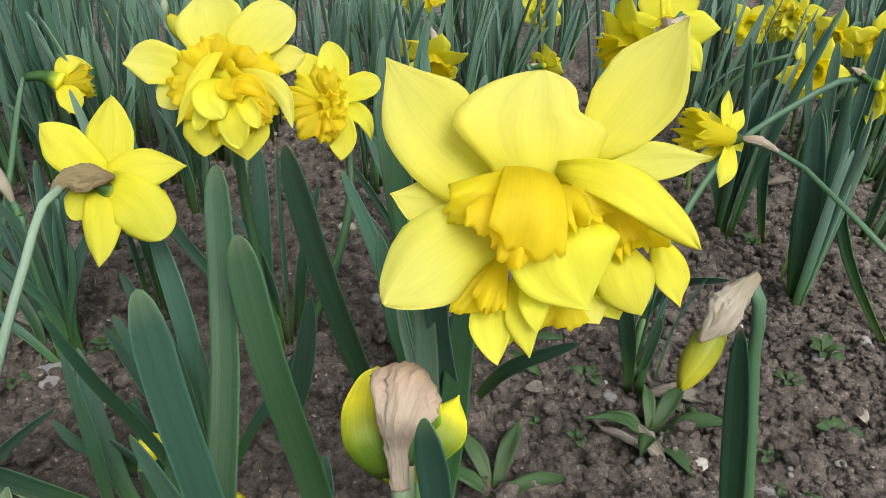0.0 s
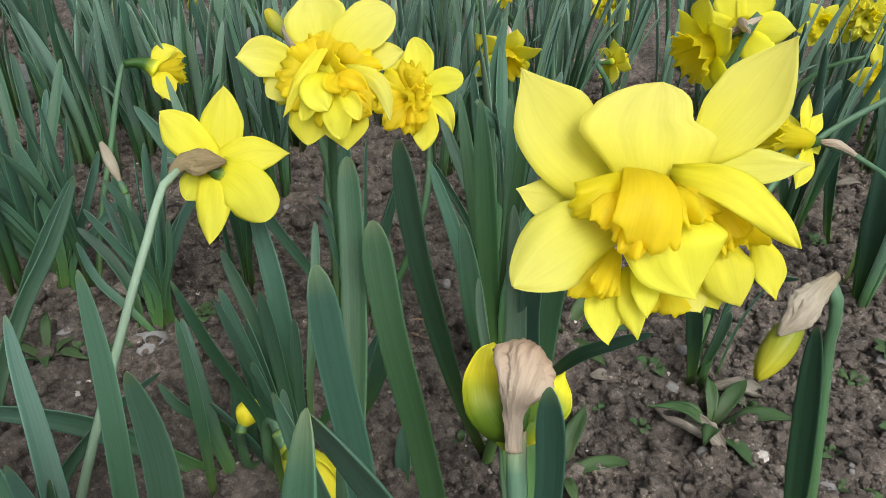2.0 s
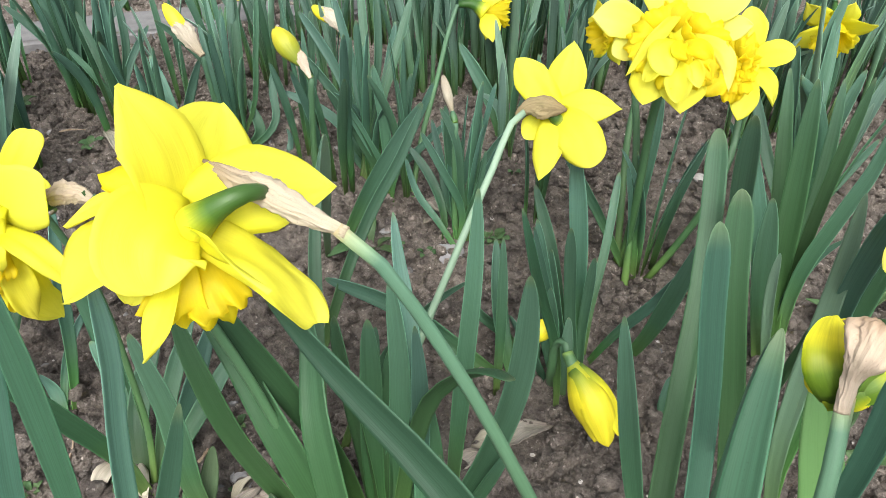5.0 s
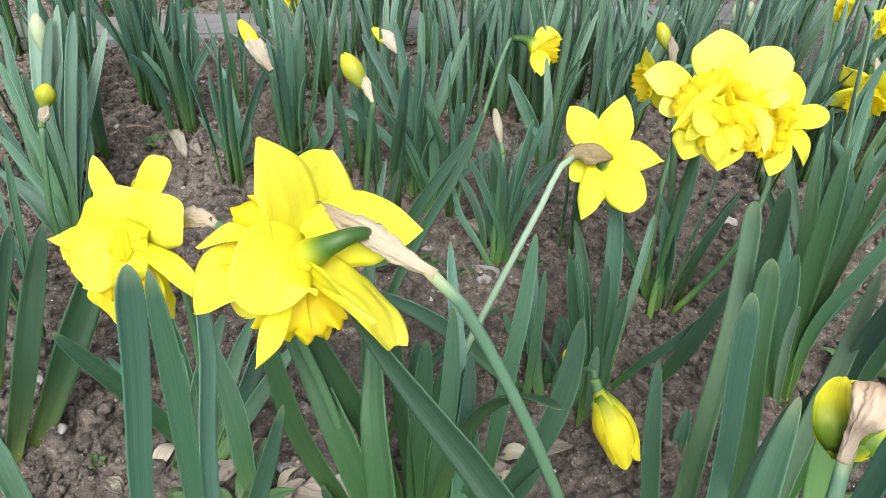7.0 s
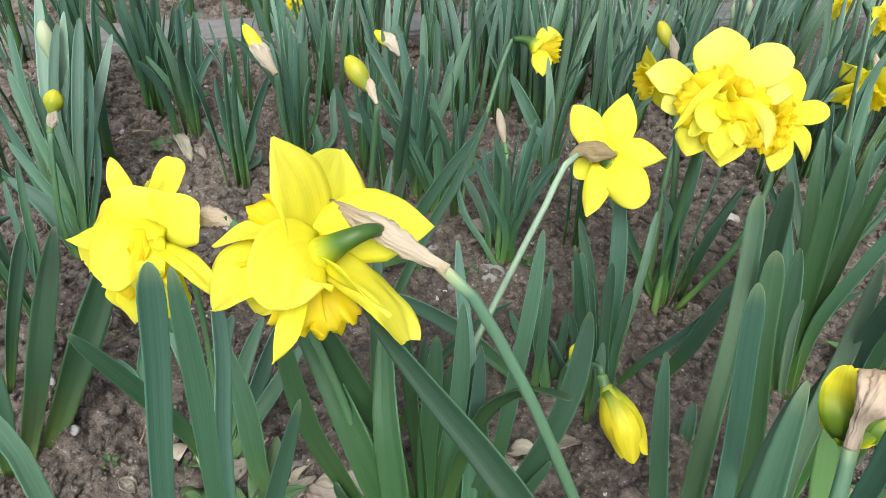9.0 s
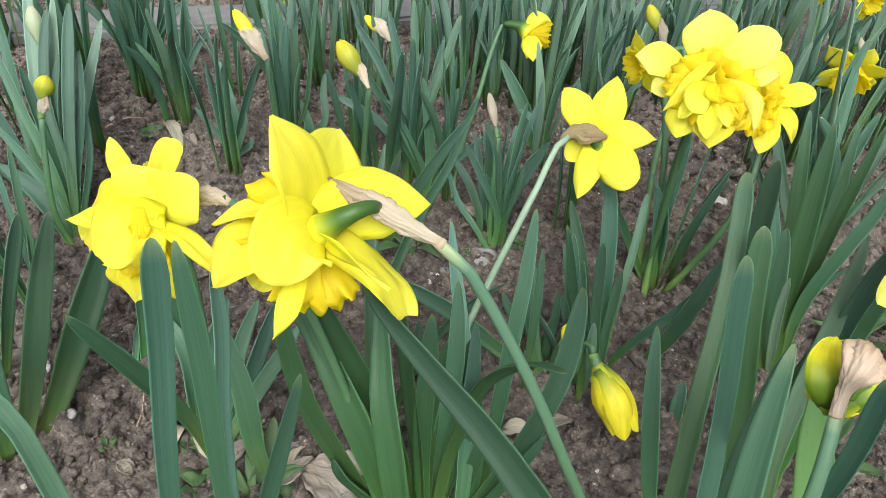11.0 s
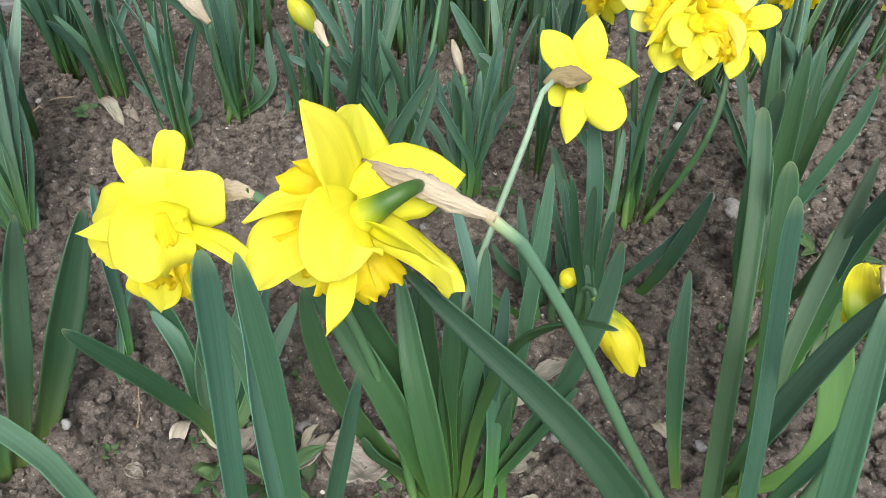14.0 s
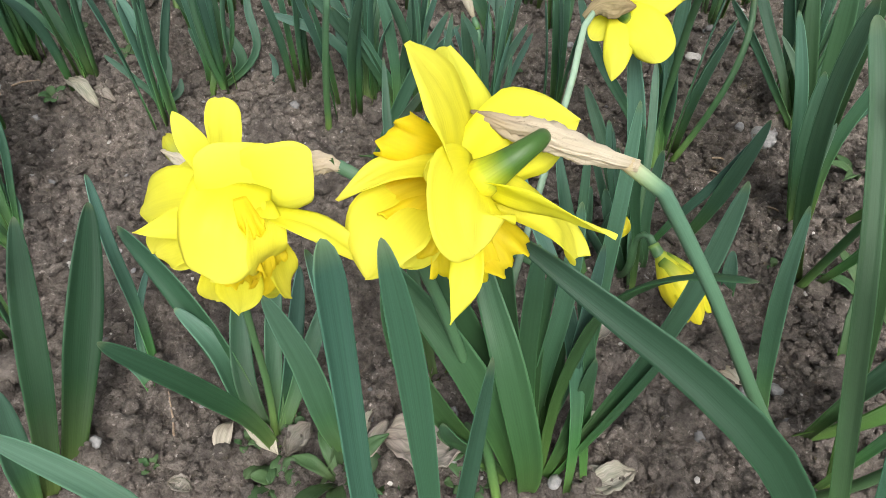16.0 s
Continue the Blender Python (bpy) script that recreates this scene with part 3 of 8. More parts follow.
def tuft(x, y, n, height, spread=0.22, lean=0.0, lean_to=90, label="clump of blue-green daffodil leaves"):
    plant = tagged(new("daffodil_plant"), label, "daffodil", "leaf clumps in the bed")
    for i in range(n):
        a = rnd(0, 2 * math.pi)
        h = height * rnd(0.6, 1.08)
        out = h * spread * rnd(0.25, 1.0)
        dx, dy = math.cos(a) * out + lean * h * math.cos(radians(lean_to)), math.sin(a) * out + lean * h * math.sin(radians(lean_to))
        bx, by = x + 0.010 * math.cos(a) + rnd(-0.008, 0.008), y + 0.010 * math.sin(a) + rnd(-0.008, 0.008)
        droop = rnd(0.0, 0.12) * h if rnd(0, 1) < 0.8 else rnd(0.15, 0.4) * h
        places = [(bx, by, -0.01), (bx + 0.42 * dx, by + 0.42 * dy, 0.56 * h), (bx + dx, by + dy, h - droop)]
        # Farther tufts get mostly the lit leaf copy, against their mutual shading.
        leaf(plant, places, rnd(0.0065, 0.0125), math.degrees(a) + 180 + rnd(-50, 50), LEAF_SKYLIT if (y > 0.62 and i % 5 < 3) or y > 0.95 and i % 5 < 4 else None, rnd(-70, 70), rnd(0.5, 1.1), n=11)
    return plant


# ---- the ground: one sheet of crumbly soil out to the horizon ----
def spaced(inner_a, inner_b, step, far):
    mid = list(np.arange(inner_a, inner_b + step / 2, step))
    lo, hi, d = [], [], step
    while inner_a - sum(lo) > -far:
        d *= 1.16
        lo.append(d)
        hi.append(d)
    return np.array(list(reversed(list(inner_a - np.cumsum(lo)))) + mid + list(inner_b + np.cumsum(hi)))


def soil_height(x, y):
    near = max(0.0, 1 - max(0, math.hypot(x + 0.1, y - 0.6) - 1.3) / 0.9)
    h = 0.010 * noise.noise(Vector((x * 4.2, y * 4.2, 0.3)))
    if near > 0:
        warp = 0.012 * noise.noise(Vector((x * 30, y * 30, 9.1)))
        pits = abs(noise.noise(Vector((x * 34 + 7 * warp, y * 34, 4.1))))
        crumbs = abs(noise.noise(Vector((x * 82, y * 82 + 30 * warp, 2.6))))
        h += near * (0.011 * noise.noise(Vector((x * 15, y * 15, 1.7))) + 0.027 * pits + 0.013 * crumbs + 0.004 * noise.noise(Vector((x * 150, y * 150, 7.7))) - 0.009)
    return h - 0.003


xs, ys = spaced(-1.1, 0.55, 0.0042, 60), spaced(0.0, 0.95, 0.0042, 60)
gv = [(x, y, soil_height(x, y)) for y in ys for x in xs]
gw = len(xs)
gf = [(j * gw + i, j * gw + i + 1, (j + 1) * gw + i + 1, (j + 1) * gw + i) for j in range(len(ys) - 1) for i in range(gw - 1)]
ground = tagged(mesh_object("ground", gv, gf, None, SOIL), "crumbly dry brown garden soil", "soil", kind="structure")


def lumps(name, count, x0, x1, y0, y1, small, large, mat, squash, sub, label, category, sink=0.25, power=2.2, smooth=True):
    """Many loose lumps in one object: clods, grit."""
    bm = bmesh.new()
    bmesh.ops.create_icosphere(bm, subdivisions=sub, radius=1.0)
    bv = np.array([v.co[:] for v in bm.verts])
    bf = np.array([[v.index for v in f.verts] for f in bm.faces])
    bm.free()
    rng = np.random.default_rng(count)
    forms = []
    for k in range(14):
        shift = rng.uniform(-20, 20, 3)
        walls = unit(rng.normal(size=(11, 3)))
        off = rng.uniform(0.72, 1.1, 11)
        cut = np.min(np.where(bv @ walls.T > 0.05, off / np.maximum(bv @ walls.T, 0.05), 9.0), axis=1)
        d = 0.62 * np.clip(cut, 0.5, 1.5) + 0.5 * np.array([0.95 + 0.55 * noise.noise(Vector(v * 1.3 + shift)) - 0.75 * abs(noise.noise(Vector(v * 2.3 + shift))) + 0.35 * noise.noise(Vector(v * 4.1 + shift)) - 0.35 * abs(noise.noise(Vector(v * 7.5 + shift))) for v in bv])
        forms.append(bv * d[:, None])
    vs, fs = [], []
    for i in range(count):
        x, y = rng.uniform(x0, x1), rng.uniform(y0, y1)
        s = small + (large - small) * rng.random() ** power
        a, tilt = rng.uniform(0, 6.28), rng.uniform(-0.6, 0.6)
        c, sn, ct, st = math.cos(a), math.sin(a), math.cos(tilt), math.sin(tilt)
        turn = np.array([[c, -sn, 0], [sn, c, 0], [0, 0, 1]]) @ np.array([[1, 0, 0], [0, ct, -st], [0, st, ct]])
        v = forms[i % 14] * np.array([s, s * rng.uniform(0.65, 1.0), s * squash * rng.uniform(0.7, 1.2)]) @ turn.T
        vs.append(v + np.array([x, y, soil_height(x, y) + s * squash * (1 - 2 * sink)]))
        fs.append(bf + i * len(bv))
    ob = fast_mesh(name, np.concatenate(vs), np.concatenate(fs), mat, smooth)
    return tagged(ob, label, category, kind="stuff")


def fast_mesh(name, v, f, mat, smooth=True):
    me = bpy.data.meshes.new(name)
    me.vertices.add(len(v))
    me.vertices.foreach_set("co", v.astype(np.float32).ravel())
    me.loops.add(f.size)
    me.loops.foreach_set("vertex_index", f.astype(np.int32).ravel())
    me.polygons.add(len(f))
    me.polygons.foreach_set("loop_start", np.arange(0, f.size, 3, dtype=np.int32))
    me.update(calc_edges=True)
    me.polygons.foreach_set("use_smooth", [smooth] * len(f))
    me.materials.append(mat)
    return new(name, me)


lumps("soil_clods", 620, -0.95, 0.6, 0.02, 0.9, 0.006, 0.015, SOIL, 0.72, 4, "brown crumbly clods of garden soil", "soil", 0.26)
lumps("soil_lumps", 6000, -1.1, 0.55, 0.02, 0.75, 0.003, 0.0085, SOIL, 0.75, 3, "rough lumps of brown soil", "soil", 0.2)
lumps("soil_bits", 30000, -1.1, 0.55, 0.02, 0.75, 0.0016, 0.0046, SOIL, 0.8, 1, "small angular bits of brown soil", "soil", 0.1, 1.8, False)
lumps("soil_crumbs", 12000, -1.4, 0.9, 0.5, 1.3, 0.003, 0.008, SOIL, 0.8, 1, "brown crumbs of soil", "soil", 0.15, 1.6, False)
lumps("soil_grit", 20000, -0.75, 0.5, 0.02, 0.65, 0.0008, 0.0020, SOIL, 0.85, 1, "fine brown grit on the soil", "soil", 0.1, 1.6, False)
lumps("gravel", 520, -0.95, 0.6, 0.02, 1.1, 0.002, 0.0070, PEBBLE, 0.6, 2, "small grey pebbles in the soil", "gravel", 0.2, 3)
lumps("pale_chips", 900, -0.9, 0.6, 0.02, 1.0, 0.0010, 0.0034, STONE_PALE, 0.45, 1, "tiny pale chips of stone and straw on the soil", "gravel", 0.1, 2.5, False)


def slab(x, y, length, width, height, angle, mat):
    bm = bmesh.new()
    bmesh.ops.create_cube(bm, size=1.0)
    bmesh.ops.scale(bm, vec=(length, width, height), verts=bm.verts)
    bmesh.ops.bevel(bm, geom=bm.edges[:], offset=0.006, segments=3, affect="EDGES")
    bmesh.ops.subdivide_edges(bm, edges=[e for e in bm.edges if e.calc_length() > 0.1], cuts=10, use_grid_fill=True)
    for v in bm.verts:
        v.co += 0.003 * Vector(noise.noise_vector(v.co * 14))
    me = bpy.data.meshes.new("kerb_stone")
    bm.to_mesh(me)
    bm.free()
    me.materials.append(mat)
    ob = new("kerb_stone", me)
    ob.matrix_world = pose(x, y, height / 2 - 0.010, 0, 0, angle)
    return tagged(ob, "worn grey stone kerb along the flower bed", "kerb", "kerb stones", "structure")


for i in range(5):
    t = -0.62 + i * 0.62
    slab(-1.02 + t * 0.76 - 0.045, 0.70 + t * 0.65 + 0.05, 0.61, 0.095, 0.026, 40.4, KERB)


# ---- weeds, litter and stones ----
def soil_at(p):
    return Vector((p[0], p[1], soil_height(p[0], p[1])))


def rosette(label, place, size, count, kind, seed):
    rng = random.Random(seed)
    ob = tagged(new("weed"), label, "weed", "weeds in the bed")
    p = soil_at(place)
    for i in range(count):
        a = 2 * math.pi * (i + rng.uniform(-0.25, 0.25)) / count
        r = size * rng.uniform(0.65, 1.1)
        c, s = math.cos(a), math.sin(a)
        up = rng.uniform(0.15, 0.9) if kind == "strap" else rng.uniform(0.35, 0.8)
        z0 = p.z - 0.002
        base = (p.x + 0.003 * c, p.y + 0.003 * s, z0)
        if kind == "strap":
            mid = (p.x + 0.5 * r * c, p.y + 0.5 * r * s, z0 + 0.5 * r * up + 0.006)
            tip = (p.x + r * c, p.y + r * s, z0 + 0.75 * r * up)
            petal(ob, base, mid, tip, r * rng.uniform(0.22, 0.30), WEED, 0.0008, name="leaf", face=(-c, -s, 1.2), cup=0.18, wave=0.03, wide_at=0.6, foot=0.3, seed=seed + i, nu=9, nv=7)
        else:
            mid = (p.x + 0.55 * r * c, p.y + 0.55 * r * s, z0 + 0.6 * r * up + 0.004)
            tip = (p.x + r * c, p.y + r * s, z0 + 0.65 * r * up + 0.003)
            petal(ob, base, mid, tip, r * rng.uniform(0.5, 0.75), WEED, 0.0006, name="leaf", face=(-0.4 * c, -0.4 * s, 1), cup=0.15, wave=0.05, wide_at=0.62, foot=0.12, sharp=0.6, seed=seed + i, nu=8, nv=7)
    return ob


def litter(label, kind, place, length, width, azimuth, seed):
    rng = random.Random(seed)
    p = soil_at(place)
    if kind == "petal":
        g = petal_grid((-length / 2, 0, 0), (0, 0, 0.18 * length), (length / 2, 0, 0.02 * length), max(width, 0.006), cup=0.25, wave=0.07, seed=seed, nu=11, nv=9)
        mat, name = PETAL_DRY, "withered_petal"
    else:
        nu, nv = 17, 13
        u, v = np.linspace(-0.5, 0.5, nu)[:, None], np.linspace(-1, 1, nv)[None, :]
        w = width * np.clip(np.cos(u * math.pi), 0.05, 1) ** 0.7
        turn = 1.9 if kind == "curl" else 0.7
        y = w * 0.5 * np.sin(v * turn) / turn * (1.5 if kind == "curl" else 1.05)
        z = w * 0.5 * (1 - np.cos(v * turn)) / turn * 1.1
        x = np.broadcast_to(u * length, (nu, nv))
        z = z + 0.10 * length * np.sin(u * 3 + seed) ** 2
        rough = np.array([[noise.noise(Vector((a * 7 + seed, b * 3.0, seed * 1.7))) + 0.5 * noise.noise(Vector((a * 19, b * 7 + seed, 3.3))) for b in v[0]] for a in u[:, 0]])
        ribs = 0.5 * np.sin(u * 44 + 5 * np.abs(v))
        z = z + 0.09 * width * rough + 0.035 * width * ribs
        y = y + 0.06 * width * rough
        g = np.stack([x, y + 0 * x, z], -1)
        mat, name = DEAD_LEAF, "dead_leaf"
    ob = mesh_object(name, *shell(g, 0.0008), mat)
    low = min(v.co.z for v in ob.data.vertices)
    ob.matrix_world = Matrix.Translation((p.x, p.y, p.z - low + 0.0025)) @ pose(0, 0, 0, rng.uniform(-14, 14), rng.uniform(-8, 8), azimuth)
    return tagged(ob, label, "dead leaf" if kind != "petal" else "petal", "litter on the soil")


def twig(label, places, radius):
    pts = [(x, y, soil_height(x, y) + 0.004) for x, y in places]
    line = bend(pts, 14)
    line += np.array([[0.6 * radius * noise.noise(Vector((i * 0.7, 1.1, 2.2))), 0.6 * radius * noise.noise(Vector((i * 0.7, 5.1, 2.2))), 0] for i in range(14)])
    return tagged(mesh_object("twig", *tube(line, radius * np.linspace(1.1, 0.6, 14), 8, face=(0, 0, 1)), TWIG), label, "twig", "litter on the soil")


def stone(label, place, size, mat, seed, squash):
    bm = bmesh.new()
    bmesh.ops.create_icosphere(bm, subdivisions=3, radius=size)
    for v in bm.verts:
        q = v.co / size
        v.co *= 1 + 0.30 * noise.noise(q * 1.2 + Vector((seed, 0, 0))) + 0.10 * noise.cell(q * 2.1 + Vector((0, seed, 0)))
        v.co.z *= squash
        v.co.x *= 1.2
    me = bpy.data.meshes.new("stone")
    bm.to_mesh(me)
    bm.free()
    me.materials.append(mat)
    me.polygons.foreach_set("use_smooth", [True] * len(me.polygons))
    ob = new("stone", me)
    p = soil_at(place)
    ob.matrix_world = pose(p.x, p.y, p.z + 0.35 * size * squash, 6, 4, seed * 47)
    return tagged(ob, label, "stone", "stones in the soil")


# ---- the flowers nearest the path ----

plant = daffodil('tall double yellow daffodil in full bloom on bare soil')
M = look((0.097, 0.274, 0.353), (0.044, 1.086, -0.228), 2.6)
fl = flower(plant, M, [(6, -2, -26), (2, 0, -18), (0, 0, -8), (0, 0, -2)], 5.5, 'large ragged double yellow flower')
pet(fl, (-10.3, -3.4, -6), (-31.4, 17.2, -5), (-45.1, 36.4, 4), 32.5, PETAL_PALE, wide_at=0.5, cup=0.06, foot=0.7)
pet(fl, (0.5, -1.5, 2), (1.1, 15, 5), (2.8, 32.3, 4), 48.9, PETAL_PALE, cup=-0.02, seed=1, edges=((0, 0.5, 0.5), (0.12, 0.6, 0.78), (0.28, 0.84, 0.84), (0.44, 1.08, 0.92), (0.54, 1.06, 0.84), (0.61, 1.0, 0.6), (0.66, 0.93, 0.5), (0.74, 0.84, 0.5), (0.86, 0.6, 0.46), (0.94, 0.36, 0.34), (0.98, 0.18, 0.18), (1, 0.04, 0.04)), nu=26, nv=15)
pet(fl, (19.5, 7.5, -8), (36.8, 27.7, -6), (50.4, 49.4, 3), 28.4, PETAL_PALE, wide_at=0.5, cup=0.08, seed=2)
pet(fl, (18.2, 4.7, -10), (39.1, 5.1, -8), (60.3, 6.3, -6), 12.9, PETAL_PALE, seed=3)
pet(fl, (-7.6, -15.2, 0), (-29.1, -23.6, 6), (-46.6, -39.2, 9), 30.3, PETAL_PALE, seed=5, wave=0.055, cup=-0.05, edges=((0, 0.35, 0.35), (0.2, 0.62, 0.7), (0.4, 0.86, 0.86), (0.58, 0.98, 0.88), (0.72, 0.90, 0.72), (0.84, 0.66, 0.52), (0.92, 0.42, 0.36), (0.97, 0.22, 0.2), (1, 0.05, 0.05)), nu=24, nv=15)
pet(fl, (-15.1, -7.1, -12), (-32.2, -7.7, -10), (-44.9, -4.2, -9), 17.4, PETAL_PALE, seed=6)
pet(fl, (6.7, 1.3, 5.4), (26.2, -5.4, 14.1), (49.5, -23.8, 7.8), 14.3, PETAL, seed=4, wide_at=0.5, sharp=0.75, foot=0.35, cup=-0.12, nv=13)
pet(fl, (5.5, -9.5, 6.1), (7.2, -24.8, 12.9), (15.8, -41.8, 6), 35, PETAL, seed=7, wide_at=0.42, sharp=1.0, foot=0.6, cup=-0.1, nu=22, nv=15)
pet(fl, (-10.4, -31.7, -9), (-13.4, -46, -4.4), (-11.5, -59.5, -3.5), 13.6, PETAL, seed=8, sharp=0.9, cup=0.1)
pet(fl, (-4.4, -31.7, -5.7), (-3.5, -44.1, -0.9), (-1.4, -57.3, -3), 11.1, PETAL, seed=9, cup=-0.12)
pet(fl, (-3.1, -31.7, -2.7), (-0.6, -40.3, 4.3), (0.1, -49.1, 3.2), 9.6, PETAL, seed=10, sharp=0.9, cup=-0.1)
pet(fl, (-6.5, -33.6, -10.9), (-6, -44.6, -9), (-7, -53.8, -9.2), 12.5, PETAL, seed=28)
pet(fl, (17.6, -37.7, -9.9), (20.5, -43.3, -9.8), (23, -47.8, -9.8), 10.7, PETAL_PALE, seed=14)
pet(fl, (27.5, -19.4, -7.1), (30.3, -32.2, -3.2), (35.8, -44.9, -7.2), 20, PETAL, seed=12, sharp=0.9, cup=-0.1)
pet(fl, (42.6, -18.5, -10.4), (46.6, -30.7, -7.5), (50.3, -42.6, -10.5), 11.8, PETAL, seed=13, cup=-0.1)
pet(fl, (24.1, -28.5, -12.4), (26.5, -37.9, -11.5), (30.7, -46.8, -13.5), 14.3, PETAL, seed=61)
ruf(fl, (-0.9, 3, -1), (-5.8, -25, 15.4), 24, CORONA, waves=1.0, seed=1, foot=0.6, depth=0.055, lift=0.010, nu=18, nv=39)
ruf(fl, (-6.9, -2.6, 2.7), (-25.8, -12, 7.7), 16.4, CORONA, waves=1.4, seed=2, foot=0.55, depth=0.10, lift=0.003, nu=14, nv=31)
ruf(fl, (-8.1, -6.3, 4.6), (-18.2, -20.1, 12.9), 17.5, CORONA, waves=1.4, seed=5, foot=0.55, depth=0.10, lift=0.003, nu=14, nv=31)
ruf(fl, (-4.4, -12.6, 7.6), (-9.6, -27.9, 15.1), 10.4, CORONA, waves=1.6, seed=15, foot=0.7, depth=0.12, lift=0.003)
ruf(fl, (7.2, -5.3, 2.3), (22.9, -9.9, 8.9), 15, CORONA, waves=1.5, seed=3, foot=0.6, depth=0.12, lift=0.003, nu=14, nv=31)
ruf(fl, (6.9, -3.8, 4.3), (10.7, -17.3, 13.2), 12.5, CORONA, waves=2, seed=33, foot=0.7, depth=0.14, lift=0.003)
ruf(fl, (24.3, -6.6, -5), (32.8, -19.7, 1.1), 17.9, CORONA, waves=1.7, seed=6, depth=0.12)
ruf(fl, (32.5, -10.2, -7.7), (44.2, -20.6, -4.4), 15, CORONA, waves=1.7, seed=7, depth=0.11)
ruf(fl, (28.2, -12.1, -5.9), (28.7, -25.9, -1.2), 12.5, CORONA, waves=2.4, seed=36, depth=0.16)
ruf(fl, (-10.7, -24.4, -5.9), (-23.4, -41.8, -4.7), 15, CORONA, waves=1.6, seed=8, depth=0.11)
ruf(fl, (-9.3, -26.2, -2.8), (-15.8, -42.2, 2.6), 11.8, CORONA, waves=2, seed=9, depth=0.12)
ruf(fl, (9.5, -34.8, -11.2), (8.7, -48.9, -8.5), 21.4, CORONA, waves=2.2, seed=10, depth=0.11)
ruf(fl, (2.5, -30, -8.4), (-1.8, -48.2, -6.9), 19.6, CORONA, waves=3, seed=13, depth=0.1)
stem(plant, [(0.059, 0.423, -0.01), (0.066, 0.385, 0.143), (0.069, 0.362, 0.22), (0.084, 0.336, 0.286), (0.107, 0.302, 0.339), (0.103, 0.296, 0.342)], 0.0043)
leaf(plant, [(0.074, 0.433, -0.01), (0.082, 0.392, 0.109), (0.069, 0.349, 0.231), (0.065, 0.307, 0.32)], 0.0123, -101)

plant = daffodil('single yellow daffodil seen from behind on a pale slender stem')
M = look((-0.158, 0.461, 0.228), (-0.25, 1.266, -0.358), 2.9)
fl = flower(plant, M, [(2, -1, 5), (6, -3, 3), (11, -6, -4)], 3.4, 'six-petalled yellow flower')
pet(fl, (8.9, 0.2, -1.3), (-9.3, 17.9, 2.7), (-30, 37.5, -1.2), 28, PETAL, seed=1, sharp=0.7, foot=0.62, wide_at=0.6, cup=-0.08)
pet(fl, (8.7, 0.3, -2.3), (11.5, 27.9, -2.7), (12.1, 56.7, -7), 32.6, PETAL, seed=2, sharp=0.8, foot=0.55, wide_at=0.45, cup=-0.08)
pet(fl, (9, -1.9, -1.2), (33.3, 7.4, -2.1), (57.2, 9.7, -11.7), 28, PETAL, seed=3, sharp=1.0, foot=0.7, wide_at=0.42, cup=-0.08)
pet(fl, (9.5, -3, 0.8), (28.9, -16.4, 2.5), (41, -38.7, -4.4), 35.6, PETAL, seed=4, sharp=0.42, foot=0.6, wide_at=0.62, cup=-0.08)
pet(fl, (7.7, -3.8, 0.1), (7.2, -27.9, 4.1), (4.2, -54.3, 1.5), 23.7, PETAL, seed=5, sharp=0.8, foot=0.75, wide_at=0.45, cup=-0.08)
pet(fl, (4.3, -2.6, -3.5), (-6.7, -12.9, -2.6), (-14, -22.7, -4.2), 22, PETAL, seed=6, sharp=0.6, foot=0.7)
tru(fl, (12, -8, -6), (22, -14, -32), 14, CORONA)
spa(fl, [(-20.3, -7.3, 4), (-9.6, 0.9, 8), (3.3, 1.6, 9), (17.5, 2, 6)], 21.0, SPATHE_BROWN, crumple=.12)
stem(plant, [(-0.2, 0.24, -0.01), (-0.192, 0.288, 0.075), (-0.183, 0.352, 0.15), (-0.176, 0.405, 0.204), (-0.174, 0.442, 0.228), (-0.17, 0.453, 0.23)], 0.0028, STEM_PALE)

plant = daffodil('double golden daffodil with a ruffled heart')
M = look((-0.076, 0.507, 0.291), (-0.13, 1.319, -0.29), 2.6)
fl = flower(plant, M, [(0, -2, -24), (0, 0, -14), (0, 0, -4)], 6, 'double yellow flower with crowded golden centre')
pet(fl, (-8.3, 6.1, -6.3), (-13.2, 32.3, -8.1), (-19.2, 53.7, -12), 43.2, PETAL_PALE, seed=1, sharp=0.8, foot=0.5)
pet(fl, (-0.8, 5.7, -5), (17.4, 23.2, -4.8), (41, 38.8, -5.5), 35.3, PETAL_PALE, seed=2, sharp=0.5, foot=0.4, wide_at=0.62)
pet(fl, (-28.4, -0.9, -7.3), (-47.3, 5.1, -5.1), (-67, 4, -2), 28.1, PETAL_PALE, seed=3, sharp=1.05, foot=0.6)
pet(fl, (7.5, 0.9, -7.7), (29.6, 6.8, -6.6), (47.8, 11.2, -6.7), 21.6, PETAL_PALE, seed=4, sharp=0.7, foot=0.6)
pet(fl, (-23.4, -8, -8.2), (-35.9, -13.5, -7.9), (-46.6, -21, -8.5), 22.3, PETAL_PALE, seed=5, sharp=0.6, foot=0.6)
pet(fl, (-11.8, -19.8, -4.9), (-15, -39, 0.6), (-16.4, -55.2, -3.7), 30.2, PETAL, seed=6, sharp=0.75, foot=0.6, cup=-0.1)
pet(fl, (4.8, -20.3, -3.2), (9.8, -39.8, 3.7), (11.9, -58.3, -1.5), 33.1, PETAL, seed=7, sharp=1.0, foot=0.6, cup=-0.1)
pet(fl, (7.2, -4.6, 6.2), (32.3, -14.3, 13.2), (41.1, -38.8, 5.1), 12.2, PETAL_PALE, seed=8, sharp=0.9, foot=0.5, cup=-0.2)
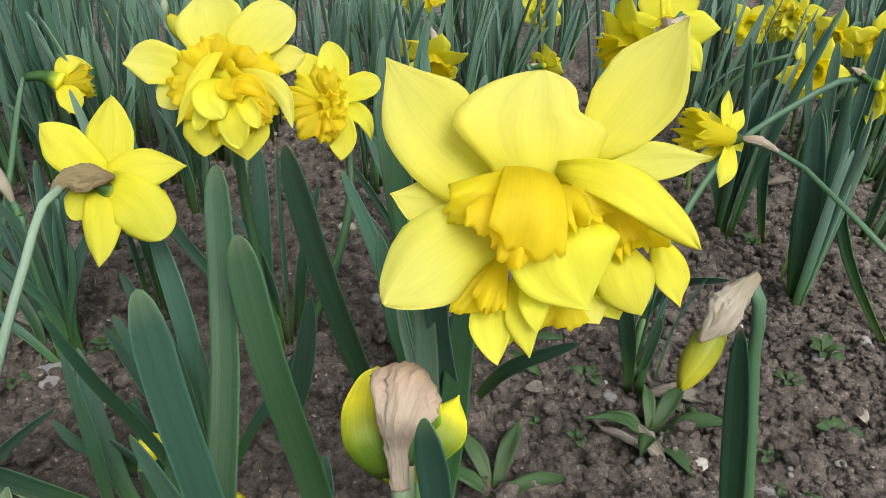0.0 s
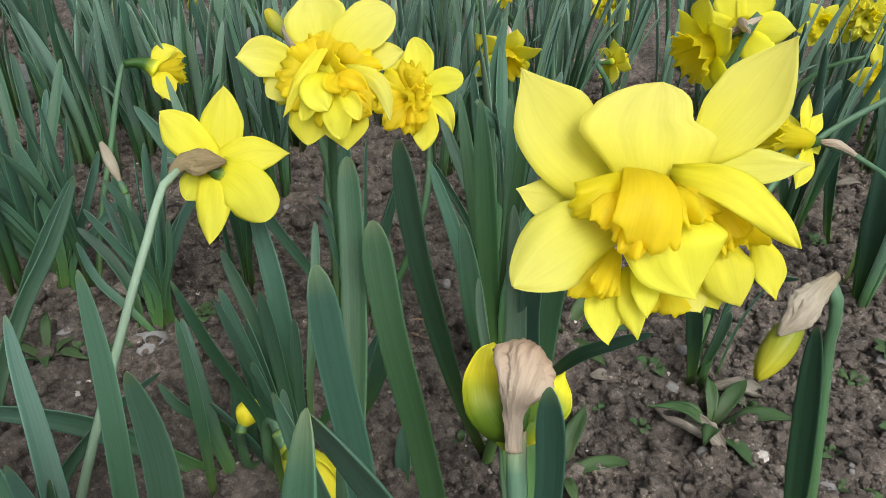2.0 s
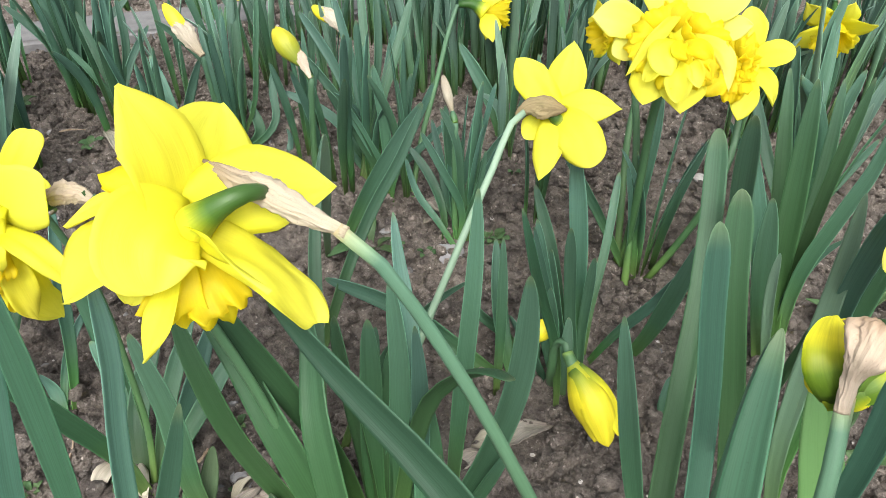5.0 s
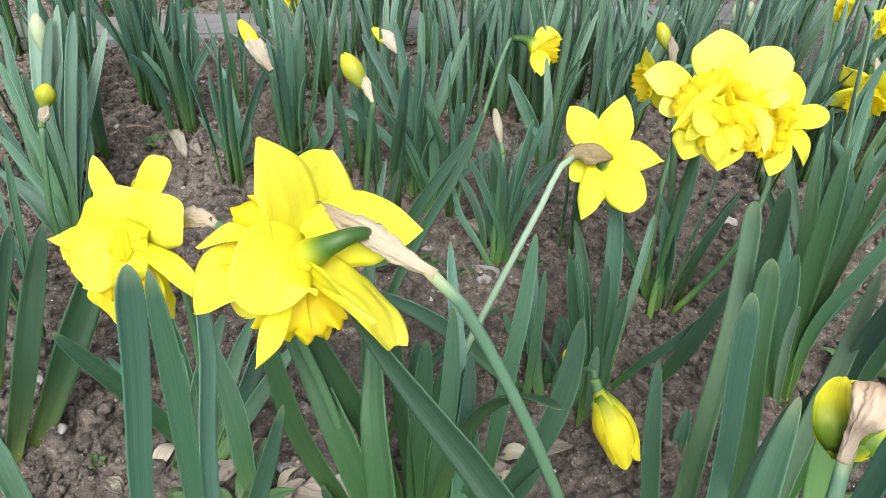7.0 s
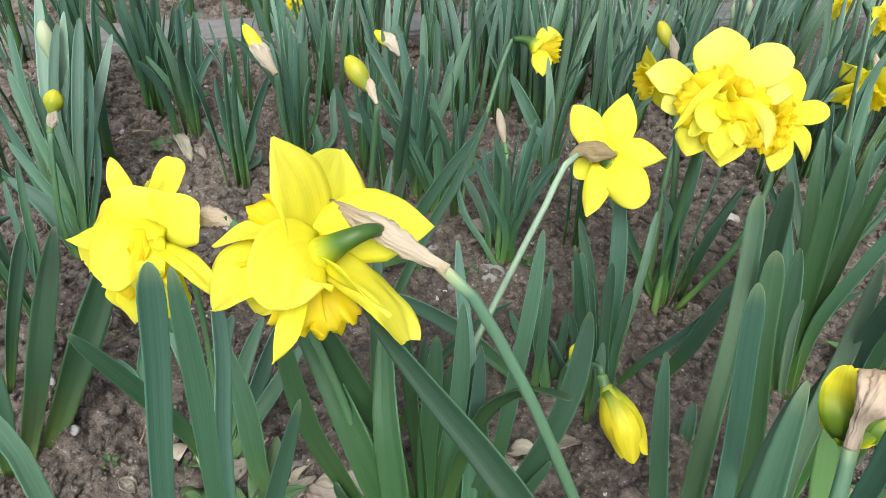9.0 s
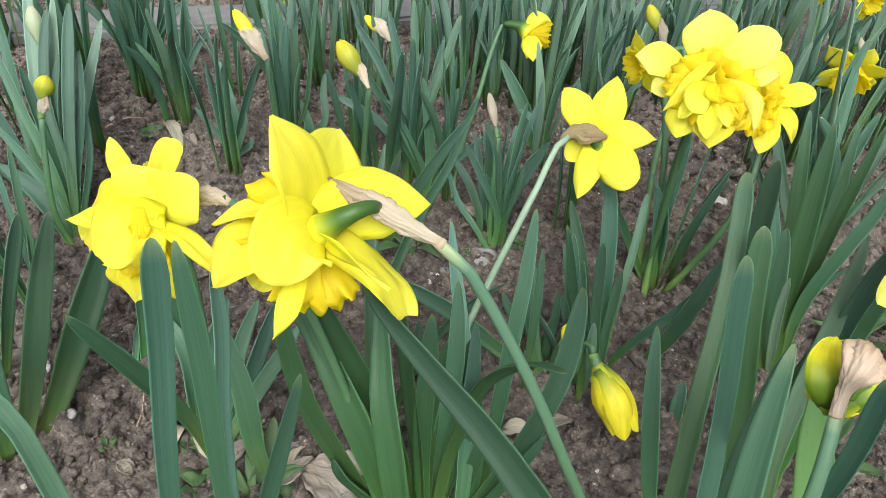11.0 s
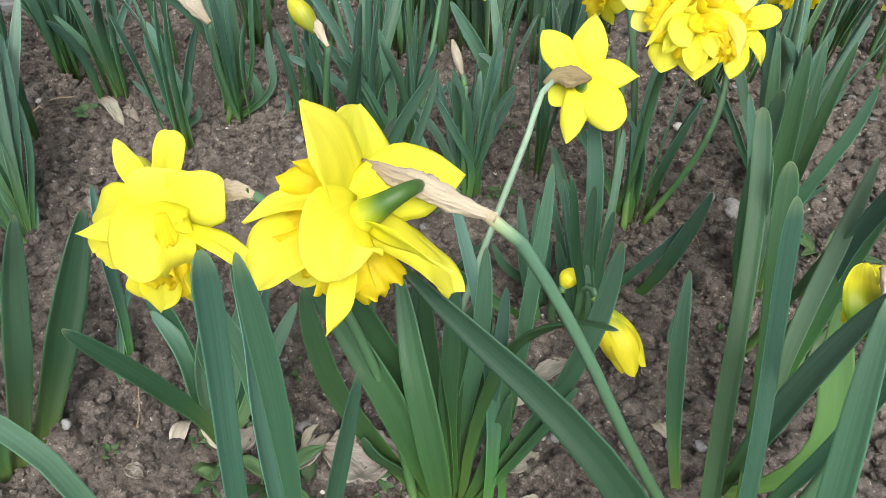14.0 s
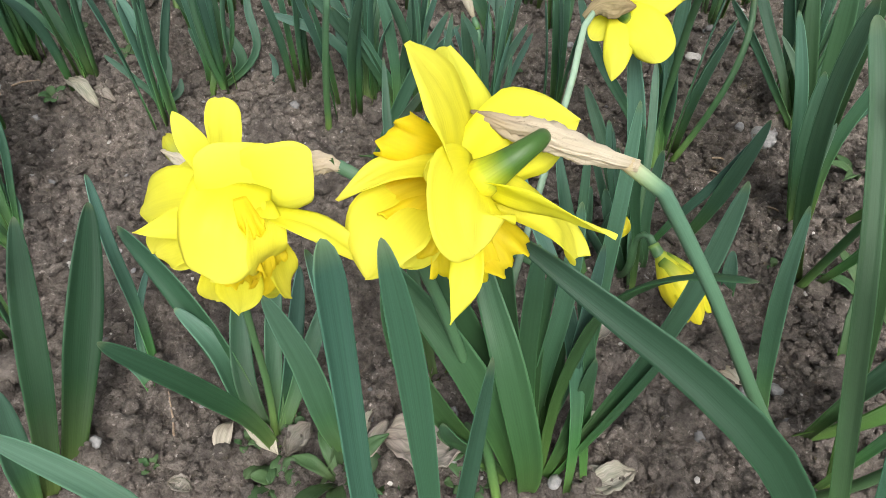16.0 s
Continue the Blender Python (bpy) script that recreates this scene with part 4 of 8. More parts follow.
ruf(fl, (-10.9, -0.4, -2.5), (-19.4, 13.1, 4.3), 25.2, CORONA, waves=1.5, depth=0.10, lift=0.003, seed=1, foot=0.45)
ruf(fl, (-9.1, 1.4, -2.4), (-2.6, 17.9, 5.2), 23.7, CORONA, waves=1.5, depth=0.10, lift=0.003, seed=2, foot=0.45)
ruf(fl, (-16.4, -5.7, -2.9), (-33.8, -2.7, 2.4), 23.7, CORONA, waves=1.5, depth=0.10, lift=0.003, seed=3, foot=0.45)
ruf(fl, (-14.7, -11.2, -2.9), (-35.8, -18.2, 1), 22.3, CORONA, waves=1.5, depth=0.10, lift=0.003, seed=4, foot=0.45)
ruf(fl, (-12.4, -15.3, -0.9), (-28.5, -28.5, 2.2), 20.9, CORONA, waves=1.5, depth=0.10, lift=0.003, seed=5, foot=0.45)
ruf(fl, (8.9, -0.7, -1.6), (15.8, 9.3, 4.9), 25.2, CORONA, waves=1.5, depth=0.10, lift=0.003, seed=6, foot=0.45)
ruf(fl, (10.9, -2.8, -0.6), (32.4, -1.6, 5.4), 22.3, CORONA, waves=1.5, depth=0.10, lift=0.003, seed=7, foot=0.45)
ruf(fl, (11.1, -10.3, 0.3), (35.2, -17.2, 6.3), 23.7, CORONA, waves=1.5, depth=0.10, lift=0.003, seed=8, foot=0.45)
ruf(fl, (9.2, -17.4, 0.1), (30.7, -31.7, 5.8), 23.7, CORONA, waves=1.5, depth=0.10, lift=0.003, seed=9, foot=0.45)
ruf(fl, (4.2, -21.4, 1.8), (19.3, -41.2, 7.1), 22.3, CORONA, waves=1.5, depth=0.10, lift=0.003, seed=10, foot=0.45)
ruf(fl, (-3, -23.1, 1.4), (1.6, -43.7, 6.3), 21.6, CORONA, waves=1.5, depth=0.10, lift=0.003, seed=11, foot=0.45)
pet(fl, (-0.1, 16.7, 4.3), (-15.9, -9.4, 11.1), (-31.9, -37, 1.9), 10.8, PETAL, seed=9, sharp=0.8, foot=0.5, cup=-0.25)
pet(fl, (-1.2, -8.6, 7.8), (-6.9, -21.2, 16.3), (0.5, -34.9, 15.4), 23.7, PETAL, seed=10, sharp=0.55, foot=0.6, cup=-0.15, wave=0.075, nu=15, nv=13)
pet(fl, (-4.8, -12, 7.5), (-11.1, -27.6, 14), (-16.9, -40.1, 8.5), 14.4, PETAL, seed=11, sharp=0.55, foot=0.6, wave=0.075, nu=15, nv=13)
pet(fl, (2.3, -12.1, 7.9), (16.4, -14.4, 16.5), (25.3, -19.8, 12.8), 13.7, CORONA, seed=12, sharp=0.55, foot=0.5, wave=0.075, nu=15, nv=13)
pet(fl, (4.6, -9.2, 10), (2.4, -17.4, 17.8), (9.7, -22.8, 20), 10.8, CORONA, seed=21, sharp=0.55, foot=0.6, wave=0.075, nu=15, nv=13)
pet(fl, (7.3, -19, 7), (15.8, -29.5, 14.2), (21.5, -40, 12.2), 12.9, PETAL, seed=13, sharp=0.55, foot=0.5, wave=0.075, nu=15, nv=13)
pet(fl, (-0.1, -22.2, 5.6), (5.9, -36.3, 13.6), (8.4, -51.8, 7.4), 20.1, PETAL, seed=14, sharp=0.55, foot=0.5, wave=0.075, nu=15, nv=13)
pet(fl, (8.8, -15.3, 6.1), (23.3, -24.2, 13.6), (28.1, -34.1, 10.7), 12.2, CORONA, seed=18, sharp=0.7, foot=0.5)
ruf(fl, (1.9, -4.5, 6), (8.8, 0.1, 12.4), 18, CORONA, waves=1.4, depth=0.13, seed=30)
ruf(fl, (4.1, -12.2, 7.9), (15.9, -21.5, 14.3), 18, CORONA, waves=1.4, depth=0.13, seed=31)
ruf(fl, (8.8, -20.6, 6), (25.8, -29.3, 12.6), 16.5, CORONA, waves=1.4, depth=0.13, seed=32)
stem(plant, [(-0.094, 0.576, -0.01), (-0.09, 0.562, 0.095), (-0.089, 0.545, 0.191), (-0.083, 0.528, 0.266), (-0.082, 0.527, 0.281)], 0.0038)
leaf(plant, [(-0.078, 0.568, -0.01), (-0.091, 0.584, 0.07), (-0.093, 0.6, 0.142), (-0.095, 0.609, 0.19)], 0.0148, -83)
leaf(plant, [(-0.081, 0.567, -0.01), (-0.123, 0.576, 0.052), (-0.168, 0.586, 0.112), (-0.193, 0.597, 0.162)], 0.0111, -76)

plant = daffodil('single yellow daffodil with frilled golden trumpet')
M = look((-0.034, 0.634, 0.219), (-0.087, 1.446, -0.362), 2.6)
fl = flower(plant, M, [(6, -2, -20), (4, 0, -14), (0, 0, -4)], 6, 'single yellow flower with frilled trumpet')
pet(fl, (0, 5.6, -3.9), (0.5, 29.2, -2.5), (-4.8, 50.9, -1.3), 27.6, PETAL, seed=1, sharp=0.6, foot=0.5)
pet(fl, (3.8, 3.1, -3.8), (21.6, 12.4, -2.8), (40.3, 14, 0), 24.8, PETAL, seed=2, sharp=0.45, wide_at=0.6, foot=0.5)
pet(fl, (2.3, -4, -4), (6.9, -28.3, -2.2), (5.7, -49.3, -2.6), 24.8, PETAL, seed=3, sharp=0.75, foot=0.5)
pet(fl, (4.5, -1.2, -5.8), (23.5, -11.1, -5.2), (31.9, -33.1, -3.2), 16.2, PETAL, seed=4, sharp=1.0, foot=0.7, wide_at=0.4)
pet(fl, (-2.6, 3.7, -6.1), (-17, 26, -8.3), (-29.1, 43.6, -10.5), 25.7, PETAL, seed=5, sharp=0.6, foot=0.5)
pet(fl, (-2.7, -3.5, -6.2), (-22.4, -17.2, -9.3), (-32.4, -26.3, -11.9), 21.9, PETAL, seed=6, foot=0.5)
ruf(fl, (-0.9, -2.1, -2.1), (7.7, -2.3, 14.3), 21.9, CORONA, waves=1.5, depth=0.10, lift=0.004, foot=0.3, seed=1, nu=10, nv=21)
ruf(fl, (-1.5, -0.6, -2.1), (5.4, 12.3, 14.5), 21.9, CORONA, waves=1.5, depth=0.10, lift=0.004, foot=0.3, seed=2, nu=10, nv=21)
ruf(fl, (-2.8, 0.3, -2.1), (-0.1, 22.2, 14.4), 21.9, CORONA, waves=1.5, depth=0.10, lift=0.004, foot=0.3, seed=3, nu=10, nv=21)
ruf(fl, (-4.4, 0.3, -2.2), (-14.7, 26, 7.8), 21.9, CORONA, waves=1.5, depth=0.10, lift=0.004, foot=0.3, seed=4, nu=10, nv=21)
ruf(fl, (-5.8, -0.6, -2.3), (-32.4, 14.8, 6.8), 21.9, CORONA, waves=1.5, depth=0.10, lift=0.004, foot=0.3, seed=5, nu=10, nv=21)
ruf(fl, (-6.5, -2, -2.3), (-40.3, 0.1, 6.2), 21.9, CORONA, waves=1.5, depth=0.10, lift=0.004, foot=0.3, seed=6, nu=10, nv=21)
ruf(fl, (-6.3, -3.6, -2.4), (-36, -15.9, 6.1), 21.9, CORONA, waves=1.5, depth=0.10, lift=0.004, foot=0.3, seed=7, nu=10, nv=21)
ruf(fl, (-5.3, -4.8, -2.3), (-23.6, -31.6, 6.4), 21.9, CORONA, waves=1.5, depth=0.10, lift=0.004, foot=0.3, seed=8, nu=10, nv=21)
ruf(fl, (-3.7, -5.3, -2.3), (-5, -36.5, 7.1), 21.9, CORONA, waves=1.5, depth=0.10, lift=0.004, foot=0.3, seed=9, nu=10, nv=21)
ruf(fl, (-2.2, -4.9, -2.2), (2.6, -30.1, 13.6), 21.9, CORONA, waves=1.5, depth=0.10, lift=0.004, foot=0.3, seed=10, nu=10, nv=21)
ruf(fl, (-1.1, -3.7, -2.1), (6.6, -19, 14), 21.9, CORONA, waves=1.5, depth=0.10, lift=0.004, foot=0.3, seed=11, nu=10, nv=21)
ruf(fl, (1.3, -3, -0), (11.6, -2.6, 16.5), 13.3, CORONA, waves=1.4, depth=0.12, foot=0.4, seed=21, nu=9, nv=17)
ruf(fl, (1.3, -3, -0), (0.9, 5.5, 16.1), 13.3, CORONA, waves=1.4, depth=0.12, foot=0.4, seed=22, nu=9, nv=17)
ruf(fl, (1.3, -3, -0), (-9.5, -3, 15.5), 13.3, CORONA, waves=1.4, depth=0.12, foot=0.4, seed=23, nu=9, nv=17)
ruf(fl, (1.3, -3, -0), (-5.2, -16.4, 15.5), 13.3, CORONA, waves=1.4, depth=0.12, foot=0.4, seed=24, nu=9, nv=17)
ruf(fl, (1.3, -3, -0), (7.8, -16.1, 16.1), 13.3, CORONA, waves=1.4, depth=0.12, foot=0.4, seed=25, nu=9, nv=17)
stem(plant, [(-0.065, 0.577, -0.01), (-0.022, 0.642, 0.136), (-0.027, 0.666, 0.166), (-0.031, 0.667, 0.196), (-0.031, 0.653, 0.21)], 0.0036)

plant = daffodil('leaning double daffodil with dry brown sheath on an arching stem')
M = look((-0.189, 0.144, 0.335), (-0.541, 0.813, -0.318), 3.0)
fl = flower(plant, M, [(21.9, 5.9, 2.9), (15.6, 4.4, 15), (8.7, 1.5, 15), (1.3, -2.1, 12), (-6.9, -5.9, 5)], 3.6, 'large yellow double flower turned away')
pet(fl, (-12, -3, 2), (-15, 24, 13), (-26, 47, 22), 37, PETAL, seed=1, face=(-0.75, -0.15, -0.65), sharp=1.0, foot=0.75, wide_at=0.5, cup=-0.12)
pet(fl, (-12, -3, 2), (-3.2, 26, -11), (-2.3, 49, -28), 42, PETAL, seed=2, face=(-0.75, -0.15, -0.65), sharp=0.8, foot=0.7, wide_at=0.55, cup=-0.1)
pet(fl, (-12, -3, 2), (17, 8.8, -4), (46, 8.5, -22), 37, PETAL, seed=3, face=(-0.5, -0.1, -0.8), sharp=0.95, foot=0.5, wide_at=0.5, cup=0.08)
pet(fl, (-12, -3, 2), (19.8, -23, -1), (35.5, -49, -20), 25, PETAL, seed=15, face=(-0.7, -0.2, -0.6), sharp=0.45, foot=0.5, wide_at=0.7, wave=0.07)
pet(fl, (-6, -7, 8), (15.5, -21.5, 30), (31, -32, 40), 14, PETAL, seed=5, face=(-0.6, -0.7, 0.3), sharp=0.8, foot=0.7, wide_at=0.6)
pet(fl, (-6, -3, 4), (-17, -14.5, 23.5), (-17, -31, 22), 43, PETAL, seed=6, face=(-0.55, -0.2, -0.8), sharp=0.42, foot=0.35, wide_at=0.5, cup=-0.15, wave=0.025, nu=22, nv=15)
pet(fl, (-8, -2, 2), (-18, 1, 12), (-28, 1, 14), 18, PETAL, seed=16, face=(-0.75, 0.2, -0.6), sharp=0.4, foot=0.35, wide_at=0.5, cup=-0.1)
pet(fl, (-18, 3, 2), (-37.2, 5.2, 3.5), (-60.5, -2.7, -3), 14, PETAL, seed=7, face=(-0.1, 0.6, 0.8), sharp=1.1, foot=0.8, wide_at=0.35)
pet(fl, (-22, -8, -6), (-45, -16.5, 7.5), (-56, -33, 9), 34, PETAL, seed=9, face=(-0.5, 0.3, 0.8), sharp=0.6, foot=0.6, wide_at=0.55, wave=0.05, nu=20, nv=13)
pet(fl, (-20, -10, -12), (-33, -20.5, -6), (-40, -35, -8), 30, PETAL, seed=22, face=(-0.4, 0.4, 0.8), sharp=0.5, foot=0.6, wave=0.06)
pet(fl, (-15, -24, 6), (-19.8, -42, 10.5), (-28.5, -58, 7), 13, PETAL, seed=10, face=(-0.3, -0.1, 0.95), sharp=1.2, foot=0.8, wide_at=0.4)
ruf(fl, (-16, 4, -6), (-40, 15, 1), 30, CORONA, waves=2.2, seed=7, foot=0.7, depth=0.1, face=(-0.2, -0.4, 0.9))
ruf(fl, (-18, 0, -14), (-38, 12, -24), 32, CORONA, waves=2.4, seed=17, foot=0.7, depth=0.1, face=(-0.3, -0.5, 0.8))
ruf(fl, (-18, -4, -4), (-45, -10, -8), 34, CORONA, waves=2.6, seed=1, foot=0.6, depth=0.1, nu=14, nv=31, face=(-0.1, 0.5, 0.85))
ruf(fl, (-18, -8, -2), (-42, -22, 2), 30, CORONA, waves=2.6, seed=3, foot=0.6, depth=0.12, nu=14, nv=31, face=(-0.3, 0.3, 0.9))
ruf(fl, (-16, -14, 0), (-18, -44, 2), 28, CORONA, waves=1.3, seed=4, foot=0.6, depth=0.14, face=(-0.2, 0, 0.98))
ruf(fl, (-10, -18, -4), (3, -43, -2), 26, CORONA, waves=1.4, seed=5, foot=0.6, depth=0.14, face=(0.2, 0, 0.98))
ruf(fl, (-14, -12, -12), (-6, -46, -14), 34, CORONA, waves=1.7, seed=25, foot=0.6, depth=0.12, face=(0.1, 0, 0.98))
ruf(fl, (-20, -6, -20), (-40, -20, -26), 36, CORONA, waves=3, seed=26, foot=0.6, depth=0.12, face=(-0.3, 0.3, 0.9))
pet(fl, (-14, -6, -14), (-34, -16, -20), (-46, -30, -18), 32, CORONA, seed=8, sharp=0.4, face=(-0.4, 0.2, 0.9))
spa(fl, [(54.6, -12.3, 13.1), (36.5, -2.5, 7.6), (19.7, 6.8, 2.9), (-3.2, 20.8, -1.4)], 15, SPATHE, crumple=.22, neck=1.5, blunt=.62)
stem(plant, [(0.088, 0.158, -0.01), (-0.04, 0.162, 0.183), (-0.087, 0.164, 0.266), (-0.116, 0.16, 0.314), (-0.132, 0.155, 0.337), (-0.137, 0.155, 0.337)], 0.0034, STEM_NECK)
leaf(plant, [(0.05, 0.1, -0.01), (0, 0.117, 0.135), (-0.054, 0.126, 0.216), (-0.09, 0.134, 0.242), (-0.127, 0.139, 0.265), (-0.18, 0.151, 0.291)], 0.0194, -54, LEAF_DEEP, round_tip=0.6, rise=0.0)

plant = daffodil('drooping double yellow daffodil with thin brown sheath')
M = look((-0.295, 0.121, 0.312), (-0.648, 0.791, -0.341), 3.0)
fl = flower(plant, M, [(46, 5, 18.8), (38.5, 4.8, 18.2), (23.9, 0.6, 18.4), (13.7, -3.2, 23.5)], 2.4, 'large double yellow flower')
pet(fl, (4, 4, 20), (-3.2, 19.5, 31), (-7.5, 34.2, 34.1), 11, PETAL, seed=1, sharp=0.7, foot=0.85, wide_at=0.6, wave=0.012, face=(0.2, 0.1, 0.97))
pet(fl, (1.9, 5.9, 6.2), (2.8, 22.3, -4.4), (5.6, 41, -15.2), 15.5, PETAL, seed=2, wide_at=0.75, sharp=0.3, foot=0.7, face=(0.3, -0.2, 0.93))
pet(fl, (8, -6, 29), (11, 7, 35.5), (14, 18.5, 38.5), 33, PETAL, seed=81, sharp=0.2, foot=0.85, wide_at=0.6, wave=0.012, face=(0.15, -0.3, 0.94), cup=-0.03)
pet(fl, (4, 2, 26), (20, 3, 34.5), (37, 1.5, 34.5), 29, PETAL, seed=5, wide_at=0.6, sharp=0.11, foot=0.75, wave=0.012, face=(0.2, -0.42, 0.88), cup=-0.06, nu=20, nv=13)
pet(fl, (16.6, -8.8, 35), (34.2, -17.1, 42.8), (49.6, -36.3, 36.7), 12.5, PETAL, seed=6, sharp=0.85, foot=0.7, wide_at=0.45, face=(0.2, 0.6, 0.75))
pet(fl, (9.4, -3.5, 29), (-12, 3.2, 21), (-37.5, 0, -9), 25, PETAL, seed=3, sharp=0.42, foot=0.7, wide_at=0.6, wave=0.03, face=(0.1, 0.25, 0.95), cup=-0.06, nu=20, nv=13)
pet(fl, (6.2, -7.2, 33.4), (-13.6, -6.5, 32.6), (-33.8, -6.4, 23.7), 13, PETAL, seed=4, sharp=1.05, foot=0.8, wide_at=0.4, face=(0.2, 0.1, 0.97))
pet(fl, (-2.5, -10.7, 22.5), (-17.1, -13.1, 22.9), (-31.2, -16.7, 11.4), 17, PETAL, seed=13, sharp=0.4, foot=0.7, wide_at=0.6, wave=0.06, face=(0.2, 0.1, 0.97))
pet(fl, (-7.6, -10.3, 14.6), (-18.9, -17.3, 13.1), (-27.8, -20.5, 6.3), 15, PETAL, seed=14, sharp=0.4, foot=0.7, wave=0.06, face=(0.2, 0.1, 0.97))
pet(fl, (8, 6, 33), (-1, -12, 43), (-8, -28.5, 38), 33, PETAL, seed=12, wide_at=0.5, sharp=0.24, foot=0.85, wave=0.05, face=(-0.05, 0.25, 0.96), cup=-0.12, nu=24, nv=17)
pet(fl, (13, 1, 34), (12, -13, 40), (7, -28, 36), 19, PETAL, seed=71, wide_at=0.55, sharp=0.4, foot=0.7, wave=0.06, face=(0.35, 0.2, 0.9), cup=-0.2, nu=20, nv=13)
ruf(fl, (9, -1, 39), (12, -17, 44), 10, CORONA, waves=1.6, seed=44, foot=0.5, depth=0.14, face=(0.3, 0.2, 0.93))
pet(fl, (15.2, -4.5, 36.2), (14.9, -19, 42.5), (8.1, -29.8, 30), 17, PETAL, seed=72, sharp=0.4, foot=0.6, wave=0.06, face=(0.5, 0.1, 0.85))
pet(fl, (-2.6, -27.3, 18), (-2.3, -38.6, 14.7), (-6.4, -49.6, 5.6), 19, PETAL, seed=8, sharp=1.05, foot=0.7, wide_at=0.35, face=(0.2, 0.1, 0.97))
pet(fl, (-7, -26.5, 17.2), (-11, -34.6, 12.9), (-14.2, -41.6, 5.3), 15, PETAL, seed=9, sharp=0.5, foot=0.7, wave=0.06, face=(0.2, 0.1, 0.97))
pet(fl, (6.1, -29.1, 19.4), (7.1, -37.4, 13.7), (4.2, -42.6, 8), 12, CORONA, seed=15, sharp=0.5, foot=0.7, wave=0.07, face=(0.2, 0.1, 0.97))
pet(fl, (14.9, -13.9, 28.5), (16, -31.1, 21.1), (16.1, -46.9, 8.3), 13, PETAL, seed=19, sharp=0.6, foot=0.7, wave=0.05, face=(0.5, 0.1, 0.85))
pet(fl, (13.9, -14.6, 18.2), (11.1, -32.4, 5.3), (10.5, -48.7, -22.8), 18, PETAL, seed=20, sharp=0.8, foot=0.7, face=(0.4, 0.1, 0.9))
pet(fl, (9.9, -4.4, 21.2), (-5.9, 2.9, 7.7), (-25.1, 4.8, -10.6), 26, PETAL, seed=31, sharp=0.5, face=(0.2, 0.1, 0.97))
pet(fl, (8.8, -6.7, 16.3), (-8.5, -15.8, 5.1), (-24.6, -26, -5.7), 28, PETAL, seed=32, sharp=0.5, face=(0.2, 0.1, 0.97))
pet(fl, (7.7, -9.2, 11.4), (0.1, -27.7, 3.1), (-2.1, -43.7, -4.9), 26, PETAL, seed=33, sharp=0.6, face=(0.2, 0.1, 0.97))
pet(fl, (9.3, -4.5, 16), (11.1, 8.7, 4), (12.6, 17.5, -2.3), 24, PETAL, seed=34, sharp=0.5, face=(0.2, 0.1, 0.97))
ruf(fl, (12.6, -9.5, 34.6), (13.2, -31.2, 31), 16, CORONA, waves=2.2, seed=4, foot=0.5, depth=0.12, face=(0.5, 0.1, 0.85))
ruf(fl, (1.3, -22.9, 22.9), (-0, -35.1, 17.5), 18, CORONA, waves=2.4, seed=5, foot=0.5, depth=0.12, face=(0.2, 0.1, 0.97))
spa(fl, [(48.5, 2, 18), (42.5, 5.5, 19), (35, 5.5, 19.5), (25, 4.5, 20)], 11, SPATHE, crumple=.2, neck=1.0, blunt=.5)
stem(plant, [(-0.167, 0.149, -0.01), (-0.198, 0.158, 0.16), (-0.218, 0.15, 0.25), (-0.235, 0.139, 0.315), (-0.241, 0.137, 0.325), (-0.249, 0.134, 0.328)], 0.0032)

plant = daffodil('small green-yellow bud in a pale papery sheath behind the bloom')
M = look((-0.348, 0.163, 0.285), (-0.698, 1.437, -1.215), -0.2)
fl = flower(plant, M, [(16, -12, -4), (9, -7, -2), (2, -2, 0)], 2.6, 'closed greenish bud', 'bud')
bud(fl, (8, -8, 0), (-8, 11, 0), 13, BUD_GREEN)
spa(fl, [(17, -13, -2), (10, -8, 1), (0, 0, 4), (-9, 3, 4)], 10, PETAL_DRY, crumple=.2)
stem(plant, [(-0.347, 0.149, -0.01), (-0.351, 0.167, 0.043), (-0.354, 0.176, 0.118), (-0.349, 0.175, 0.208), (-0.346, 0.164, 0.276), (-0.335, 0.162, 0.277)], 0.0026)

plant = daffodil('nodding half-open daffodil with a crumpled brown sheath')
M = look((0.06, 0.237, 0.277), (-0.032, 1.041, -0.31), 2.9)
fl = flower(plant, M, [(0.3, -14.6, -2), (0.8, -10.9, -5), (0.5, -6.3, -10)], 4, 'half-open greenish yellow flower')
pet(fl, (1, -17.8, -6), (-8.1, -2.2, 0), (-7.1, 17.1, -14), 22.6, PETAL_GREENISH, seed=1, cup=-0.26, sharp=0.45, foot=0.75, wide_at=0.4)
pet(fl, (4.6, -16, -8), (1, 3.4, -6), (4, 16.9, -18), 28.3, PETAL_GREENISH, seed=2, cup=-0.2, sharp=0.5, foot=0.7)
pet(fl, (4.6, -16, -8), (14.7, -5.9, -8), (21.9, 4.9, -16), 17.4, PETAL_GREENISH, seed=3, cup=-0.25, foot=0.6)
pet(fl, (2.4, -12.7, -8), (-8.8, -16, -8), (-11.3, -17.9, -16), 19.6, PETAL_GREENISH, seed=4, cup=-0.2, foot=0.8, sharp=0.5)
pet(fl, (2.4, -10.4, -8), (9.1, -17.1, -8), (12.9, -20.2, -16), 17.4, PETAL_GREENISH, seed=5, cup=-0.2, foot=0.8, sharp=0.5)
spa(fl, [(-0.4, -21.3, 0), (-0.7, -13.4, 3), (-1, -6.4, 6), (0.2, 4.3, 12), (4, 13.1, 8), (8.1, 17.4, 0)], 21.5, SPATHE, crumple=.14, neck=5.0, blunt=.22, flat=.6)
